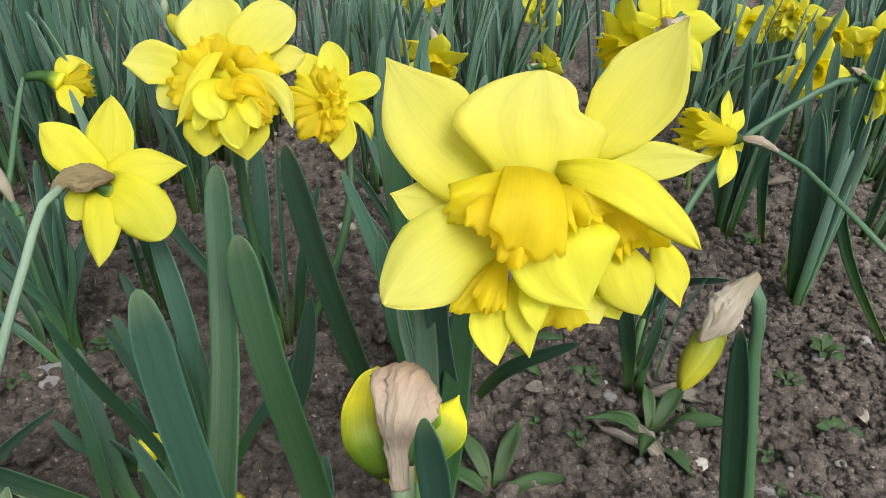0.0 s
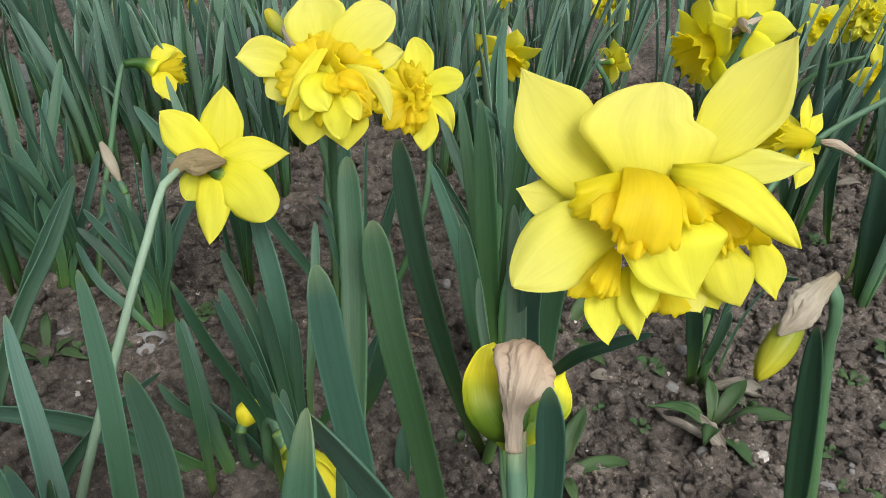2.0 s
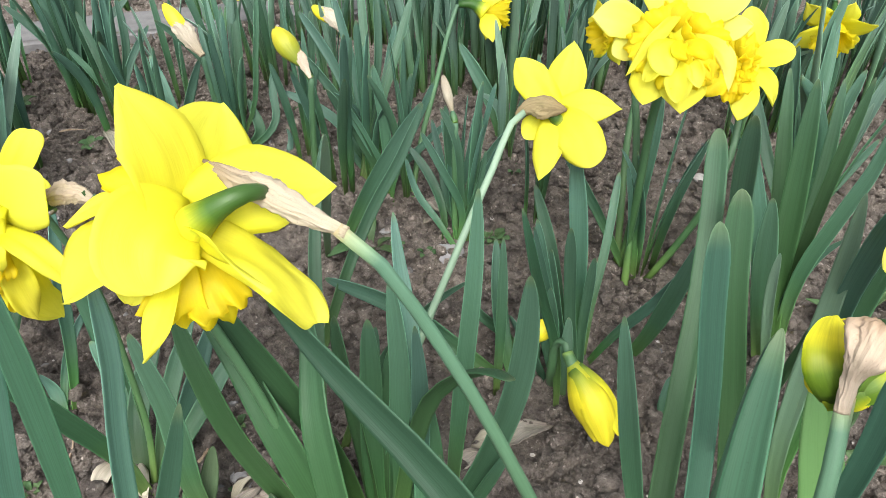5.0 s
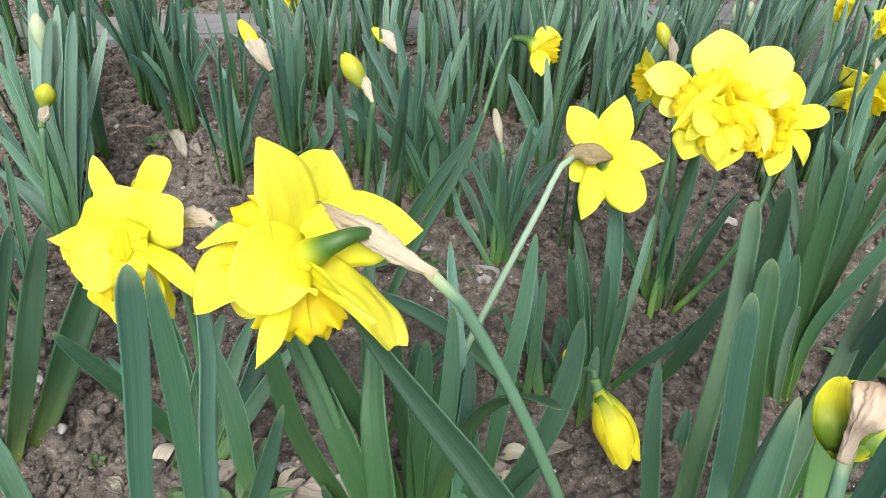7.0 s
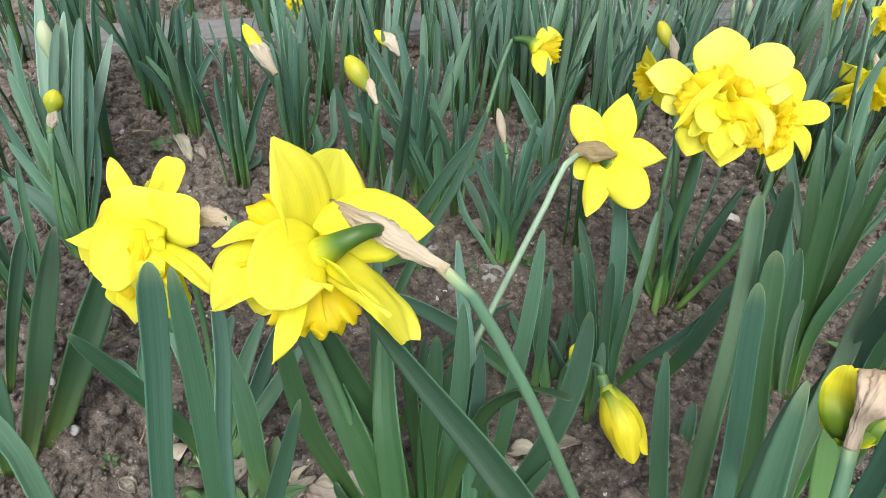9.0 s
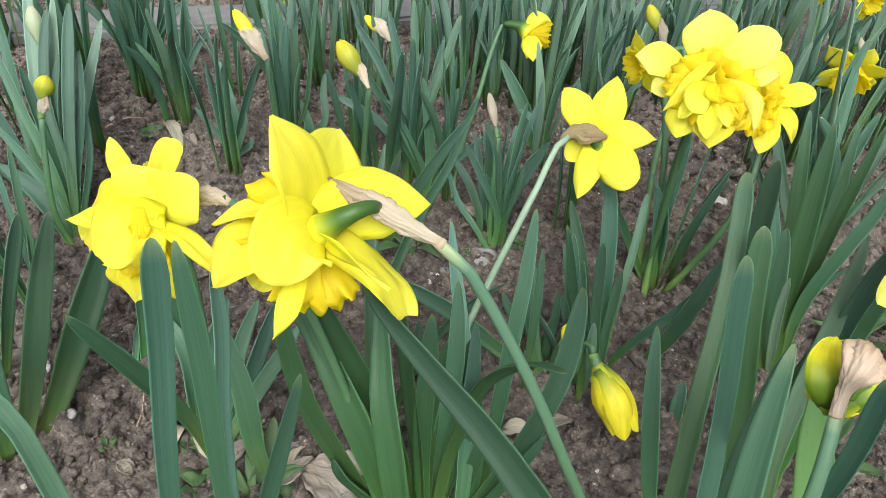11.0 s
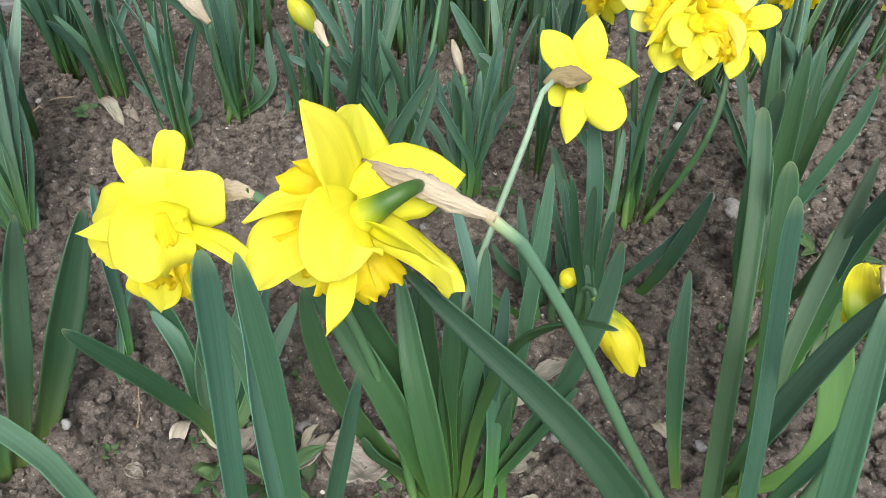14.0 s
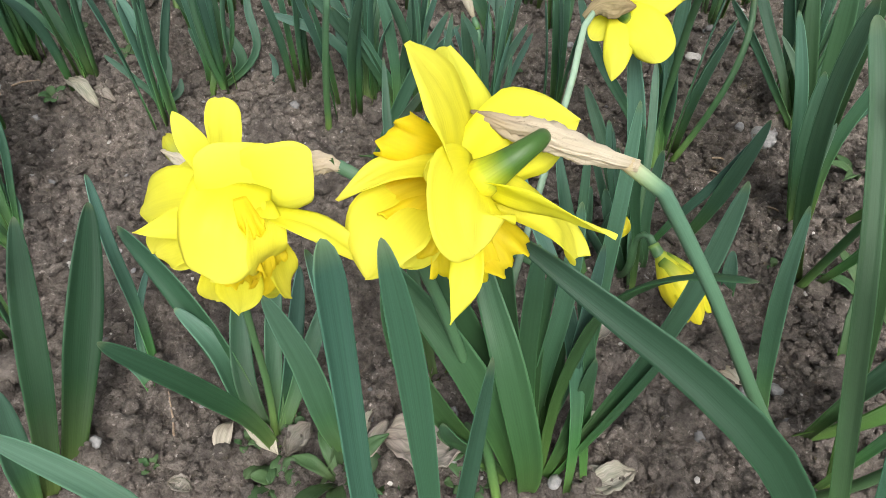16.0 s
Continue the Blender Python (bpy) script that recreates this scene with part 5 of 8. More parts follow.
stem(plant, [(0.045, 0.21, -0.01), (0.066, 0.211, 0.238), (0.063, 0.224, 0.257), (0.062, 0.23, 0.264)], 0.0043, STEM_NECK)
leaf(plant, [(0.057, 0.22, -0.01), (0.073, 0.215, 0.281), (0.069, 0.213, 0.307)], 0.0106, -102, LEAF_DEEP, round_tip=1.3)
leaf(plant, [(0.035, 0.26, -0.01), (0.09, 0.259, 0.127), (0.072, 0.275, 0.186), (0.059, 0.283, 0.226)], 0.0275, -76, LEAF_FRESH, round_tip=0.6)
leaf(plant, [(0.053, 0.263, -0.01), (0.022, 0.159, 0.32), (0.016, 0.133, 0.375)], 0.0154, -97, round_tip=0.38)

plant = daffodil('nodding yellow-green bud with a dry papery sheath')
M = look((0.212, 0.359, 0.231), (0.158, 1.171, -0.35), 2.6)
fl = flower(plant, M, [(19.4, 21.2, -2), (11.8, 14.8, 0), (4.4, 5.9, 0)], 3.6, 'closed yellow-green bud', 'bud')
bud(fl, (7.4, 10.4, 0), (-21.5, -32, 2), 16.5, BUD_GREEN)
spa(fl, [(20.1, 23.7, 0), (8.4, 15.1, 4), (-3.7, 2.3, 8), (-13.9, -8.4, 8)], 19.5, SPATHE_GREY)
stem(plant, [(0.292, 0.36, -0.01), (0.243, 0.372, 0.198), (0.229, 0.372, 0.248), (0.228, 0.374, 0.25), (0.226, 0.374, 0.25)], 0.0042)
leaf(plant, [(0.28, 0.355, -0.01), (0.246, 0.37, 0.154), (0.231, 0.372, 0.217)], 0.0153, -122, LEAF_DEEP, round_tip=0.9)

plant = daffodil('drooping closed yellow bud close to the soil')
M = look((-0.059, 0.35, 0.058), (-0.379, 1.016, -0.616), 2.5)
fl = flower(plant, M, [(-19.6, 33.6, 0), (-17, 25.4, 2), (-12, 16.9, 2)], 5, 'closed yellow bud', 'bud')
bud(fl, (-19, 30.9, 2), (10.5, -31.5, 4), 34, BUD_SKIN)
pet(fl, (-16, 22, 8), (-1, -7, 20), (8, -38, 10), 25, BUD_SKIN, seed=1, face=(0, 0.1, 1), cup=-0.42, sharp=0.42, foot=0.45, wide_at=0.55, wave=0.012)
pet(fl, (-18, 20, 5), (-13, -9, 11), (-2, -35, 8), 22, BUD_SKIN, seed=2, face=(-0.75, -0.3, 0.6), cup=-0.4, sharp=0.45, foot=0.45, wide_at=0.55, wave=0.012)
pet(fl, (-11, 25, 5), (10, 4, 11), (19, -31, 7), 22, BUD_SKIN, seed=3, face=(0.75, 0.3, 0.6), cup=-0.4, sharp=0.45, foot=0.45, wide_at=0.55, wave=0.012)
stem(plant, [(-0.105, 0.40, -0.01), (-0.1, 0.368, 0.05), (-0.1, 0.372, 0.075), (-0.093, 0.367, 0.085), (-0.087, 0.36, 0.081)], 0.0036)
leaf(plant, [(-0.097, 0.428, -0.01), (-0.11, 0.421, 0.028), (-0.126, 0.412, 0.092), (-0.139, 0.403, 0.16)], 0.0105, -13, round_tip=0.5)
leaf(plant, [(-0.097, 0.428, -0.01), (-0.103, 0.44, 0.035), (-0.117, 0.465, 0.114), (-0.137, 0.485, 0.191)], 0.0157, -79)
leaf(plant, [(-0.097, 0.428, -0.01), (-0.115, 0.441, 0.029), (-0.139, 0.466, 0.083), (-0.169, 0.488, 0.137)], 0.0113, -74)
leaf(plant, [(-0.087, 0.428, -0.01), (-0.095, 0.46, 0.033), (-0.1, 0.504, 0.08), (-0.109, 0.55, 0.131)], 0.0080, -79)
leaf(plant, [(-0.087, 0.428, -0.01), (-0.065, 0.439, 0.04), (-0.042, 0.449, 0.078), (-0.018, 0.462, 0.131)], 0.0099, -85, round_tip=0.6)
leaf(plant, [(-0.107, 0.423, -0.01), (-0.108, 0.412, 0), (-0.117, 0.416, 0.045), (-0.122, 0.413, 0.093)], 0.0131, -74, round_tip=0.6)
leaf(plant, [(-0.117, 0.418, -0.01), (-0.121, 0.403, 0.004), (-0.127, 0.402, 0.047), (-0.123, 0.398, 0.079)], 0.0090, -73, round_tip=0.6)
leaf(plant, [(-0.097, 0.427, -0.01), (-0.098, 0.395, -0.001), (-0.119, 0.405, 0.041), (-0.134, 0.397, 0.101)], 0.0097, -83)
leaf(plant, [(-0.107, 0.425, -0.01), (-0.092, 0.402, -0.004), (-0.115, 0.426, 0.056), (-0.13, 0.431, 0.119)], 0.0115, -119)
leaf(plant, [(-0.111, 0.432, -0.01), (-0.089, 0.402, -0.002), (-0.106, 0.427, 0.061), (-0.115, 0.426, 0.151)], 0.0106, -76)
leaf(plant, [(-0.098, 0.426, -0.01), (-0.103, 0.399, -0.018), (-0.126, 0.394, 0.024), (-0.149, 0.39, 0.069)], 0.0098, -103)
leaf(plant, [(-0.1, 0.422, -0.01), (-0.087, 0.403, -0.002), (-0.092, 0.425, 0.056), (-0.093, 0.431, 0.124)], 0.0097, -101)
leaf(plant, [(-0.101, 0.434, -0.01), (-0.097, 0.407, -0.004), (-0.122, 0.425, 0.061), (-0.143, 0.423, 0.152)], 0.0079, -72)

plant = daffodil('small closed yellow bud among daffodil leaves')
M = look((-0.116, 0.378, 0.074), (-0.436, 1.044, -0.6), 2.5)
fl = flower(plant, M, [(-6.3, -10.5, 0), (-4.2, -5.8, 0), (-1, -1.6, 0)], 4, 'small closed yellow bud', 'bud')
bud(fl, (-6.3, -8.9, 0), (6.9, 10.1, 2), 17.8, BUD_SKIN)
stem(plant, [(-0.117, 0.428, -0.01), (-0.124, 0.383, 0.011), (-0.125, 0.38, 0.039), (-0.119, 0.37, 0.067)], 0.0035)
leaf(plant, [(-0.127, 0.428, -0.01), (-0.137, 0.406, -0.002), (-0.144, 0.423, 0.046), (-0.146, 0.426, 0.074)], 0.0102, -77, round_tip=0.6)

plant = leaf_clump('clump of blue-green daffodil leaves beside the double blooms')
leaf(plant, [(-0.156, 0.17, -0.01), (-0.165, 0.158, 0.06), (-0.176, 0.154, 0.111), (-0.197, 0.156, 0.165), (-0.232, 0.168, 0.206), (-0.262, 0.175, 0.235)], 0.0205, -60, LEAF_MID, round_tip=0.8)
leaf(plant, [(-0.15, 0.165, -0.01), (-0.155, 0.148, 0.104), (-0.165, 0.156, 0.14), (-0.178, 0.168, 0.177), (-0.195, 0.192, 0.2), (-0.205, 0.205, 0.22)], 0.0205, -75, LEAF_MID, round_tip=0.8)
leaf(plant, [(-0.148, 0.172, -0.01), (-0.166, 0.194, 0.083), (-0.178, 0.202, 0.138), (-0.186, 0.207, 0.188), (-0.188, 0.208, 0.217)], 0.0130, -95, LEAF_MID)
leaf(plant, [(-0.144, 0.174, -0.01), (-0.167, 0.201, 0.116), (-0.169, 0.21, 0.168), (-0.17, 0.214, 0.217)], 0.0138, -60, LEAF_MID)
leaf(plant, [(-0.143, 0.174, -0.01), (-0.157, 0.198, 0.08), (-0.161, 0.213, 0.149), (-0.159, 0.22, 0.193)], 0.0094, -100, LEAF_MID)
leaf(plant, [(-0.141, 0.172, -0.01), (-0.143, 0.192, 0.074), (-0.136, 0.203, 0.14), (-0.126, 0.206, 0.182), (-0.107, 0.203, 0.215), (-0.086, 0.192, 0.242), (-0.066, 0.171, 0.268)], 0.0124, -50, LEAF_MID, round_tip=0.7)
leaf(plant, [(-0.138, 0.175, -0.01), (-0.124, 0.188, 0.03), (-0.105, 0.203, 0.09), (-0.088, 0.213, 0.152), (-0.078, 0.219, 0.222), (-0.077, 0.218, 0.26), (-0.077, 0.214, 0.289)], 0.0148, -70, round_tip=0.7)
leaf(plant, [(-0.14, 0.17, -0.01), (-0.115, 0.189, 0.048), (-0.095, 0.202, 0.101), (-0.079, 0.212, 0.152)], 0.0095, -60, LEAF_MID)
leaf(plant, [(-0.142, 0.17, -0.01), (-0.131, 0.187, 0.037), (-0.124, 0.204, 0.095), (-0.122, 0.21, 0.122)], 0.0106, -80, LEAF_MID)
leaf(plant, [(-0.107, 0.178, -0.01), (-0.118, 0.197, 0.053), (-0.126, 0.213, 0.116), (-0.142, 0.221, 0.176)], 0.0087, -70, LEAF_MID)
leaf(plant, [(-0.156, 0.165, -0.01), (-0.187, 0.161, 0.047), (-0.211, 0.155, 0.102), (-0.228, 0.15, 0.152), (-0.236, 0.147, 0.211), (-0.236, 0.144, 0.255)], 0.0164, -65, LEAF_MID, round_tip=0.8)
leaf(plant, [(-0.155, 0.166, -0.01), (-0.19, 0.157, 0.062), (-0.203, 0.15, 0.085), (-0.209, 0.148, 0.104)], 0.0202, -95, LEAF_MID, round_tip=1.2)
leaf(plant, [(-0.148, 0.168, -0.01), (-0.156, 0.18, 0.007), (-0.164, 0.186, 0.018)], 0.0097, -80, round_tip=1.1)
leaf(plant, [(-0.146, 0.171, -0.01), (-0.144, 0.206, 0.074), (-0.149, 0.228, 0.14), (-0.151, 0.239, 0.18)], 0.0128, -110, LEAF_MID)
leaf(plant, [(-0.16, 0.183, -0.01), (-0.186, 0.184, 0.117), (-0.204, 0.172, 0.187), (-0.214, 0.159, 0.24), (-0.216, 0.152, 0.27)], 0.0156, -50, LEAF_MID)
leaf(plant, [(-0.153, 0.188, -0.01), (-0.154, 0.206, 0.093), (-0.15, 0.213, 0.169), (-0.151, 0.211, 0.259)], 0.0137, -70, round_tip=0.6)
leaf(plant, [(-0.152, 0.189, -0.01), (-0.136, 0.208, 0.115), (-0.135, 0.21, 0.18), (-0.135, 0.207, 0.235)], 0.0114, -60, round_tip=0.6)

plant = leaf_clump('tall broad blunt daffodil leaves in front of the double blooms')
leaf(plant, [(-0.172, -0.058, -0.01), (-0.2, 0.012, 0.19), (-0.21, 0.034, 0.262), (-0.22, 0.056, 0.318), (-0.226, 0.069, 0.36)], 0.0128, -36, LEAF_DEEP, round_tip=1.9, slim=1.0)
leaf(plant, [(-0.157, -0.03, -0.01), (-0.178, 0.027, 0.19), (-0.188, 0.046, 0.272), (-0.197, 0.058, 0.335), (-0.204, 0.064, 0.372)], 0.0150, -57, LEAF_DEEP, round_tip=0.7, slim=2.0)
leaf(plant, [(-0.176, -0.069, -0.01), (-0.175, 0.069, 0.24), (-0.174, 0.081, 0.264), (-0.173, 0.09, 0.284)], 0.0098, -48, LEAF_DEEP, round_tip=0.7)
leaf(plant, [(-0.159, 0.01, -0.01), (-0.248, 0.097, 0.2), (-0.259, 0.118, 0.242), (-0.27, 0.13, 0.275)], 0.0116, -15)

plant = leaf_clump('spreading daffodil leaf clump with low arching leaves')
leaf(plant, [(-0.348, 0.148, -0.01), (-0.396, 0.188, 0.036), (-0.451, 0.221, 0.076), (-0.502, 0.242, 0.111)], 0.0240, -65, LEAF_DEEP)
leaf(plant, [(-0.34, 0.144, -0.01), (-0.354, 0.142, 0.05), (-0.368, 0.13, 0.1), (-0.396, 0.102, 0.19)], 0.0154, -34, LEAF_DEEP)
leaf(plant, [(-0.351, 0.144, -0.01), (-0.382, 0.169, 0.025), (-0.411, 0.193, 0.05), (-0.444, 0.205, 0.071)], 0.0189, -22)
leaf(plant, [(-0.341, 0.149, -0.01), (-0.359, 0.19, 0.037), (-0.37, 0.226, 0.067), (-0.373, 0.254, 0.089)], 0.0138, -55)
leaf(plant, [(-0.347, 0.151, -0.01), (-0.349, 0.194, 0.031), (-0.354, 0.227, 0.058), (-0.359, 0.26, 0.086)], 0.0176, -37)
leaf(plant, [(-0.347, 0.148, -0.01), (-0.339, 0.194, 0.03), (-0.336, 0.226, 0.05), (-0.331, 0.26, 0.074)], 0.0139, -79)
leaf(plant, [(-0.341, 0.144, -0.01), (-0.38, 0.179, 0.031), (-0.399, 0.22, 0.059), (-0.407, 0.249, 0.077)], 0.0180, -51)
leaf(plant, [(-0.273, 0.15, -0.01), (-0.29, 0.151, 0.03), (-0.314, 0.169, 0.102), (-0.336, 0.176, 0.161)], 0.0201, -65)
leaf(plant, [(-0.303, 0.12, -0.01), (-0.29, 0.147, 0.019), (-0.299, 0.181, 0.051)], 0.0161, -56, WEED, round_tip=0.7)

plant = leaf_clump('tall spreading daffodil clump with light blue-green leaves')
leaf(plant, [(-0.731, 0.286, -0.01), (-0.795, 0.331, 0.089), (-0.863, 0.384, 0.201)], 0.0146, -60, round_tip=0.7)
leaf(plant, [(-0.733, 0.293, -0.01), (-0.791, 0.352, 0.103), (-0.848, 0.424, 0.233)], 0.0159, -45.3254, LEAF_SKYLIT, round_tip=0.7)
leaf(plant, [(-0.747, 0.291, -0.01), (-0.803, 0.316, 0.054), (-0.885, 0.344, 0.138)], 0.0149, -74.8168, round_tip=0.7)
leaf(plant, [(-0.731, 0.291, -0.01), (-0.756, 0.348, 0.109), (-0.777, 0.404, 0.229)], 0.0155, -59.7142, LEAF_SKYLIT, round_tip=0.7)
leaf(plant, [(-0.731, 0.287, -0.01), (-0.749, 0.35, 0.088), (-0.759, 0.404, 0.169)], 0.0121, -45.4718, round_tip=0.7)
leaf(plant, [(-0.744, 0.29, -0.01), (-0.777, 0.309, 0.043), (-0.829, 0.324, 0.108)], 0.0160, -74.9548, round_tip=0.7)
leaf(plant, [(-0.736, 0.296, -0.01), (-0.745, 0.346, 0.059), (-0.759, 0.444, 0.193)], 0.0135, -59.4284, LEAF_SKYLIT, round_tip=0.7)
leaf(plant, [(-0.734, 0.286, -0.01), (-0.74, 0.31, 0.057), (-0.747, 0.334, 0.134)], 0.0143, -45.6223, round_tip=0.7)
leaf(plant, [(-0.736, 0.287, -0.01), (-0.732, 0.32, 0.062), (-0.723, 0.344, 0.108)], 0.0120, -75.0886, LEAF_SKYLIT, round_tip=0.7)
leaf(plant, [(-0.737, 0.297, -0.01), (-0.821, 0.308, 0.018), (-0.918, 0.314, 0.046)], 0.0154, -59.1428, round_tip=0.7)

plant = leaf_clump('upright broad daffodil leaves')
leaf(plant, [(-0.489, 0.081, -0.01), (-0.487, 0.142, 0.071), (-0.487, 0.185, 0.126), (-0.486, 0.215, 0.168)], 0.0283, -36, LEAF_DEEP, round_tip=0.9)
leaf(plant, [(-0.49, 0.061, -0.01), (-0.496, 0.109, 0.073), (-0.502, 0.143, 0.134), (-0.505, 0.174, 0.189)], 0.0214, -50, LEAF_DEEP, round_tip=0.6)
leaf(plant, [(-0.077, -0.055, -0.01), (-0.297, 0.012, 0.2), (-0.329, 0.022, 0.207), (-0.356, 0.026, 0.212), (-0.398, 0.029, 0.22)], 0.0115, -13)
leaf(plant, [(-0.498, 0.054, -0.01), (-0.48, 0.065, 0.081), (-0.462, 0.074, 0.154)], 0.0197, -21)

plant = leaf_clump('small tuft of short daffodil leaves')
leaf(plant, [(-0.466, 0.166, -0.01), (-0.487, 0.18, 0.013), (-0.504, 0.182, 0.02)], 0.0115, -36, LEAF)
leaf(plant, [(-0.466, 0.166, -0.01), (-0.493, 0.211, 0.034), (-0.499, 0.249, 0.055)], 0.0073, -39)
leaf(plant, [(-0.466, 0.176, -0.01), (-0.491, 0.21, 0.036), (-0.525, 0.245, 0.081), (-0.551, 0.279, 0.122)], 0.0135, -9)
leaf(plant, [(-0.466, 0.166, -0.01), (-0.48, 0.187, 0.005), (-0.508, 0.22, 0.016)], 0.0084, -37)

plant = leaf_clump('leafy daffodil clump by the edge of the bed')
leaf(plant, [(-0.674, 0.272, -0.01), (-0.704, 0.302, 0.054), (-0.744, 0.32, 0.113), (-0.778, 0.34, 0.171)], 0.0130, 5)
leaf(plant, [(-0.674, 0.272, -0.01), (-0.704, 0.307, 0.058), (-0.739, 0.337, 0.121), (-0.759, 0.378, 0.175)], 0.0094, -60)
leaf(plant, [(-0.674, 0.272, -0.01), (-0.702, 0.318, 0.061), (-0.723, 0.36, 0.115), (-0.747, 0.396, 0.172)], 0.0083, -65)
leaf(plant, [(-0.674, 0.272, -0.01), (-0.702, 0.288, 0.039), (-0.743, 0.291, 0.084), (-0.774, 0.29, 0.117)], 0.0130, -47)
leaf(plant, [(-0.674, 0.272, -0.01), (-0.688, 0.305, 0.034), (-0.709, 0.346, 0.082), (-0.742, 0.375, 0.139)], 0.0094, -9)
leaf(plant, [(-0.674, 0.272, -0.01), (-0.702, 0.277, 0.029), (-0.73, 0.279, 0.057), (-0.763, 0.27, 0.084)], 0.0201, -16)
leaf(plant, [(-0.674, 0.272, -0.01), (-0.704, 0.31, 0.065), (-0.745, 0.338, 0.14), (-0.774, 0.39, 0.22)], 0.0106, -49)
leaf(plant, [(-0.674, 0.272, -0.01), (-0.696, 0.302, 0.049), (-0.73, 0.352, 0.131), (-0.762, 0.411, 0.223)], 0.0129, -43)
leaf(plant, [(-0.674, 0.272, -0.01), (-0.711, 0.298, 0.061), (-0.769, 0.319, 0.148), (-0.791, 0.328, 0.185)], 0.0119, -52)
leaf(plant, [(-0.674, 0.272, -0.01), (-0.68, 0.292, 0.012), (-0.693, 0.309, 0.029), (-0.724, 0.312, 0.056)], 0.0083, -31)
leaf(plant, [(-0.577, 0.107, -0.01), (-0.529, 0.123, 0.112), (-0.477, 0.137, 0.222)], 0.0116, -19)

plant = daffodil('closed yellow bud with a dry sheath on an upright stem')
M = look((-0.689, 0.308, 0.183), (-1.058, 0.977, -0.462), 3.4)
fl = flower(plant, M, [(-3.5, -30.7, 0), (-2.9, -16.2, 0), (-1.2, -10.4, 0)], 4, 'closed yellow-green bud', 'bud')
bud(fl, (-1.7, -13.9, 0), (2.9, 13.4, 2), 19.7, BUD_GREEN)
spa(fl, [(-4.1, -31.3, 0), (-2.3, -22.2, 1), (1.1, -13.7, 2), (3.4, -6.2, 2)], 13.9, SPATHE_GREY)
stem(plant, [(-0.674, 0.272, -0.01), (-0.682, 0.267, 0.045), (-0.683, 0.279, 0.113), (-0.681, 0.29, 0.16)], 0.0036)

plant = daffodil('pale green unopened bud on an upright stem')
M = look((-0.783, 0.376, 0.196), (-1.152, 1.045, -0.449), 3.4)
fl = flower(plant, M, [(5.1, -19.1, 0), (3.8, -15.9, 0), (2.5, -11.5, 0)], 3, 'slim pale green bud', 'bud')
bud(fl, (3.8, -17.8, 0), (-5.2, 28.6, 2), 17.8, BUD_PALE)
stem(plant, [(-0.674, 0.292, -0.01), (-0.722, 0.316, 0.077), (-0.753, 0.347, 0.141), (-0.772, 0.368, 0.182)], 0.0034)

plant = leaf_clump('open tuft of daffodil leaves on bare soil')
leaf(plant, [(-0.867, 0.554, -0.01), (-0.879, 0.568, 0.04), (-0.903, 0.58, 0.1), (-0.931, 0.588, 0.166)], 0.0135, -72)
leaf(plant, [(-0.867, 0.554, -0.01), (-0.878, 0.574, 0.047), (-0.897, 0.592, 0.107), (-0.923, 0.612, 0.186)], 0.0150, -20)
leaf(plant, [(-0.867, 0.554, -0.01), (-0.873, 0.58, 0.046), (-0.889, 0.607, 0.112), (-0.905, 0.633, 0.183)], 0.0135, -5)
leaf(plant, [(-0.867, 0.554, -0.01), (-0.868, 0.586, 0.045), (-0.871, 0.619, 0.095), (-0.868, 0.662, 0.151)], 0.0135, -2)
leaf(plant, [(-0.867, 0.554, -0.01), (-0.88, 0.561, 0.033), (-0.908, 0.564, 0.087), (-0.949, 0.547, 0.142)], 0.0120, -16)
leaf(plant, [(-0.867, 0.554, -0.01), (-0.87, 0.58, 0.038), (-0.874, 0.607, 0.081), (-0.881, 0.639, 0.138)], 0.0105, -1)
leaf(plant, [(-0.867, 0.554, -0.01), (-0.872, 0.572, 0.032), (-0.875, 0.6, 0.074), (-0.852, 0.667, 0.128)], 0.0105, -76)

plant = leaf_clump('tuft of daffodil leaves, some bent over')
leaf(plant, [(-0.774, 0.536, -0.01), (-0.785, 0.548, 0.032), (-0.81, 0.561, 0.09), (-0.837, 0.57, 0.146)], 0.0113, -55)
leaf(plant, [(-0.774, 0.536, -0.01), (-0.784, 0.554, 0.039), (-0.803, 0.578, 0.102), (-0.822, 0.603, 0.171)], 0.0126, -1)
leaf(plant, [(-0.774, 0.536, -0.01), (-0.781, 0.557, 0.038), (-0.791, 0.592, 0.1), (-0.808, 0.612, 0.155)], 0.0112, -18)
leaf(plant, [(-0.774, 0.536, -0.01), (-0.782, 0.551, 0.032), (-0.784, 0.586, 0.079), (-0.776, 0.625, 0.118)], 0.0098, -47)
leaf(plant, [(-0.774, 0.536, -0.01), (-0.783, 0.545, 0.025), (-0.811, 0.546, 0.07), (-0.838, 0.54, 0.107)], 0.0099, -2)

plant = leaf_clump('short broken daffodil shoot')
leaf(plant, [(-0.639, 0.494, -0.01), (-0.65, 0.522, 0.046), (-0.668, 0.534, 0.085), (-0.691, 0.544, 0.127)], 0.0127, -32)
leaf(plant, [(-0.639, 0.494, -0.01), (-0.645, 0.521, 0.039), (-0.649, 0.549, 0.076), (-0.649, 0.581, 0.116)], 0.0127, -18)
leaf(plant, [(-0.639, 0.494, -0.01), (-0.644, 0.513, 0.026), (-0.645, 0.534, 0.05), (-0.648, 0.539, 0.06)], 0.0152, -60)
leaf(plant, [(-0.639, 0.494, -0.01), (-0.638, 0.508, 0.013), (-0.63, 0.524, 0.021), (-0.631, 0.531, 0.03)], 0.0101, -68)
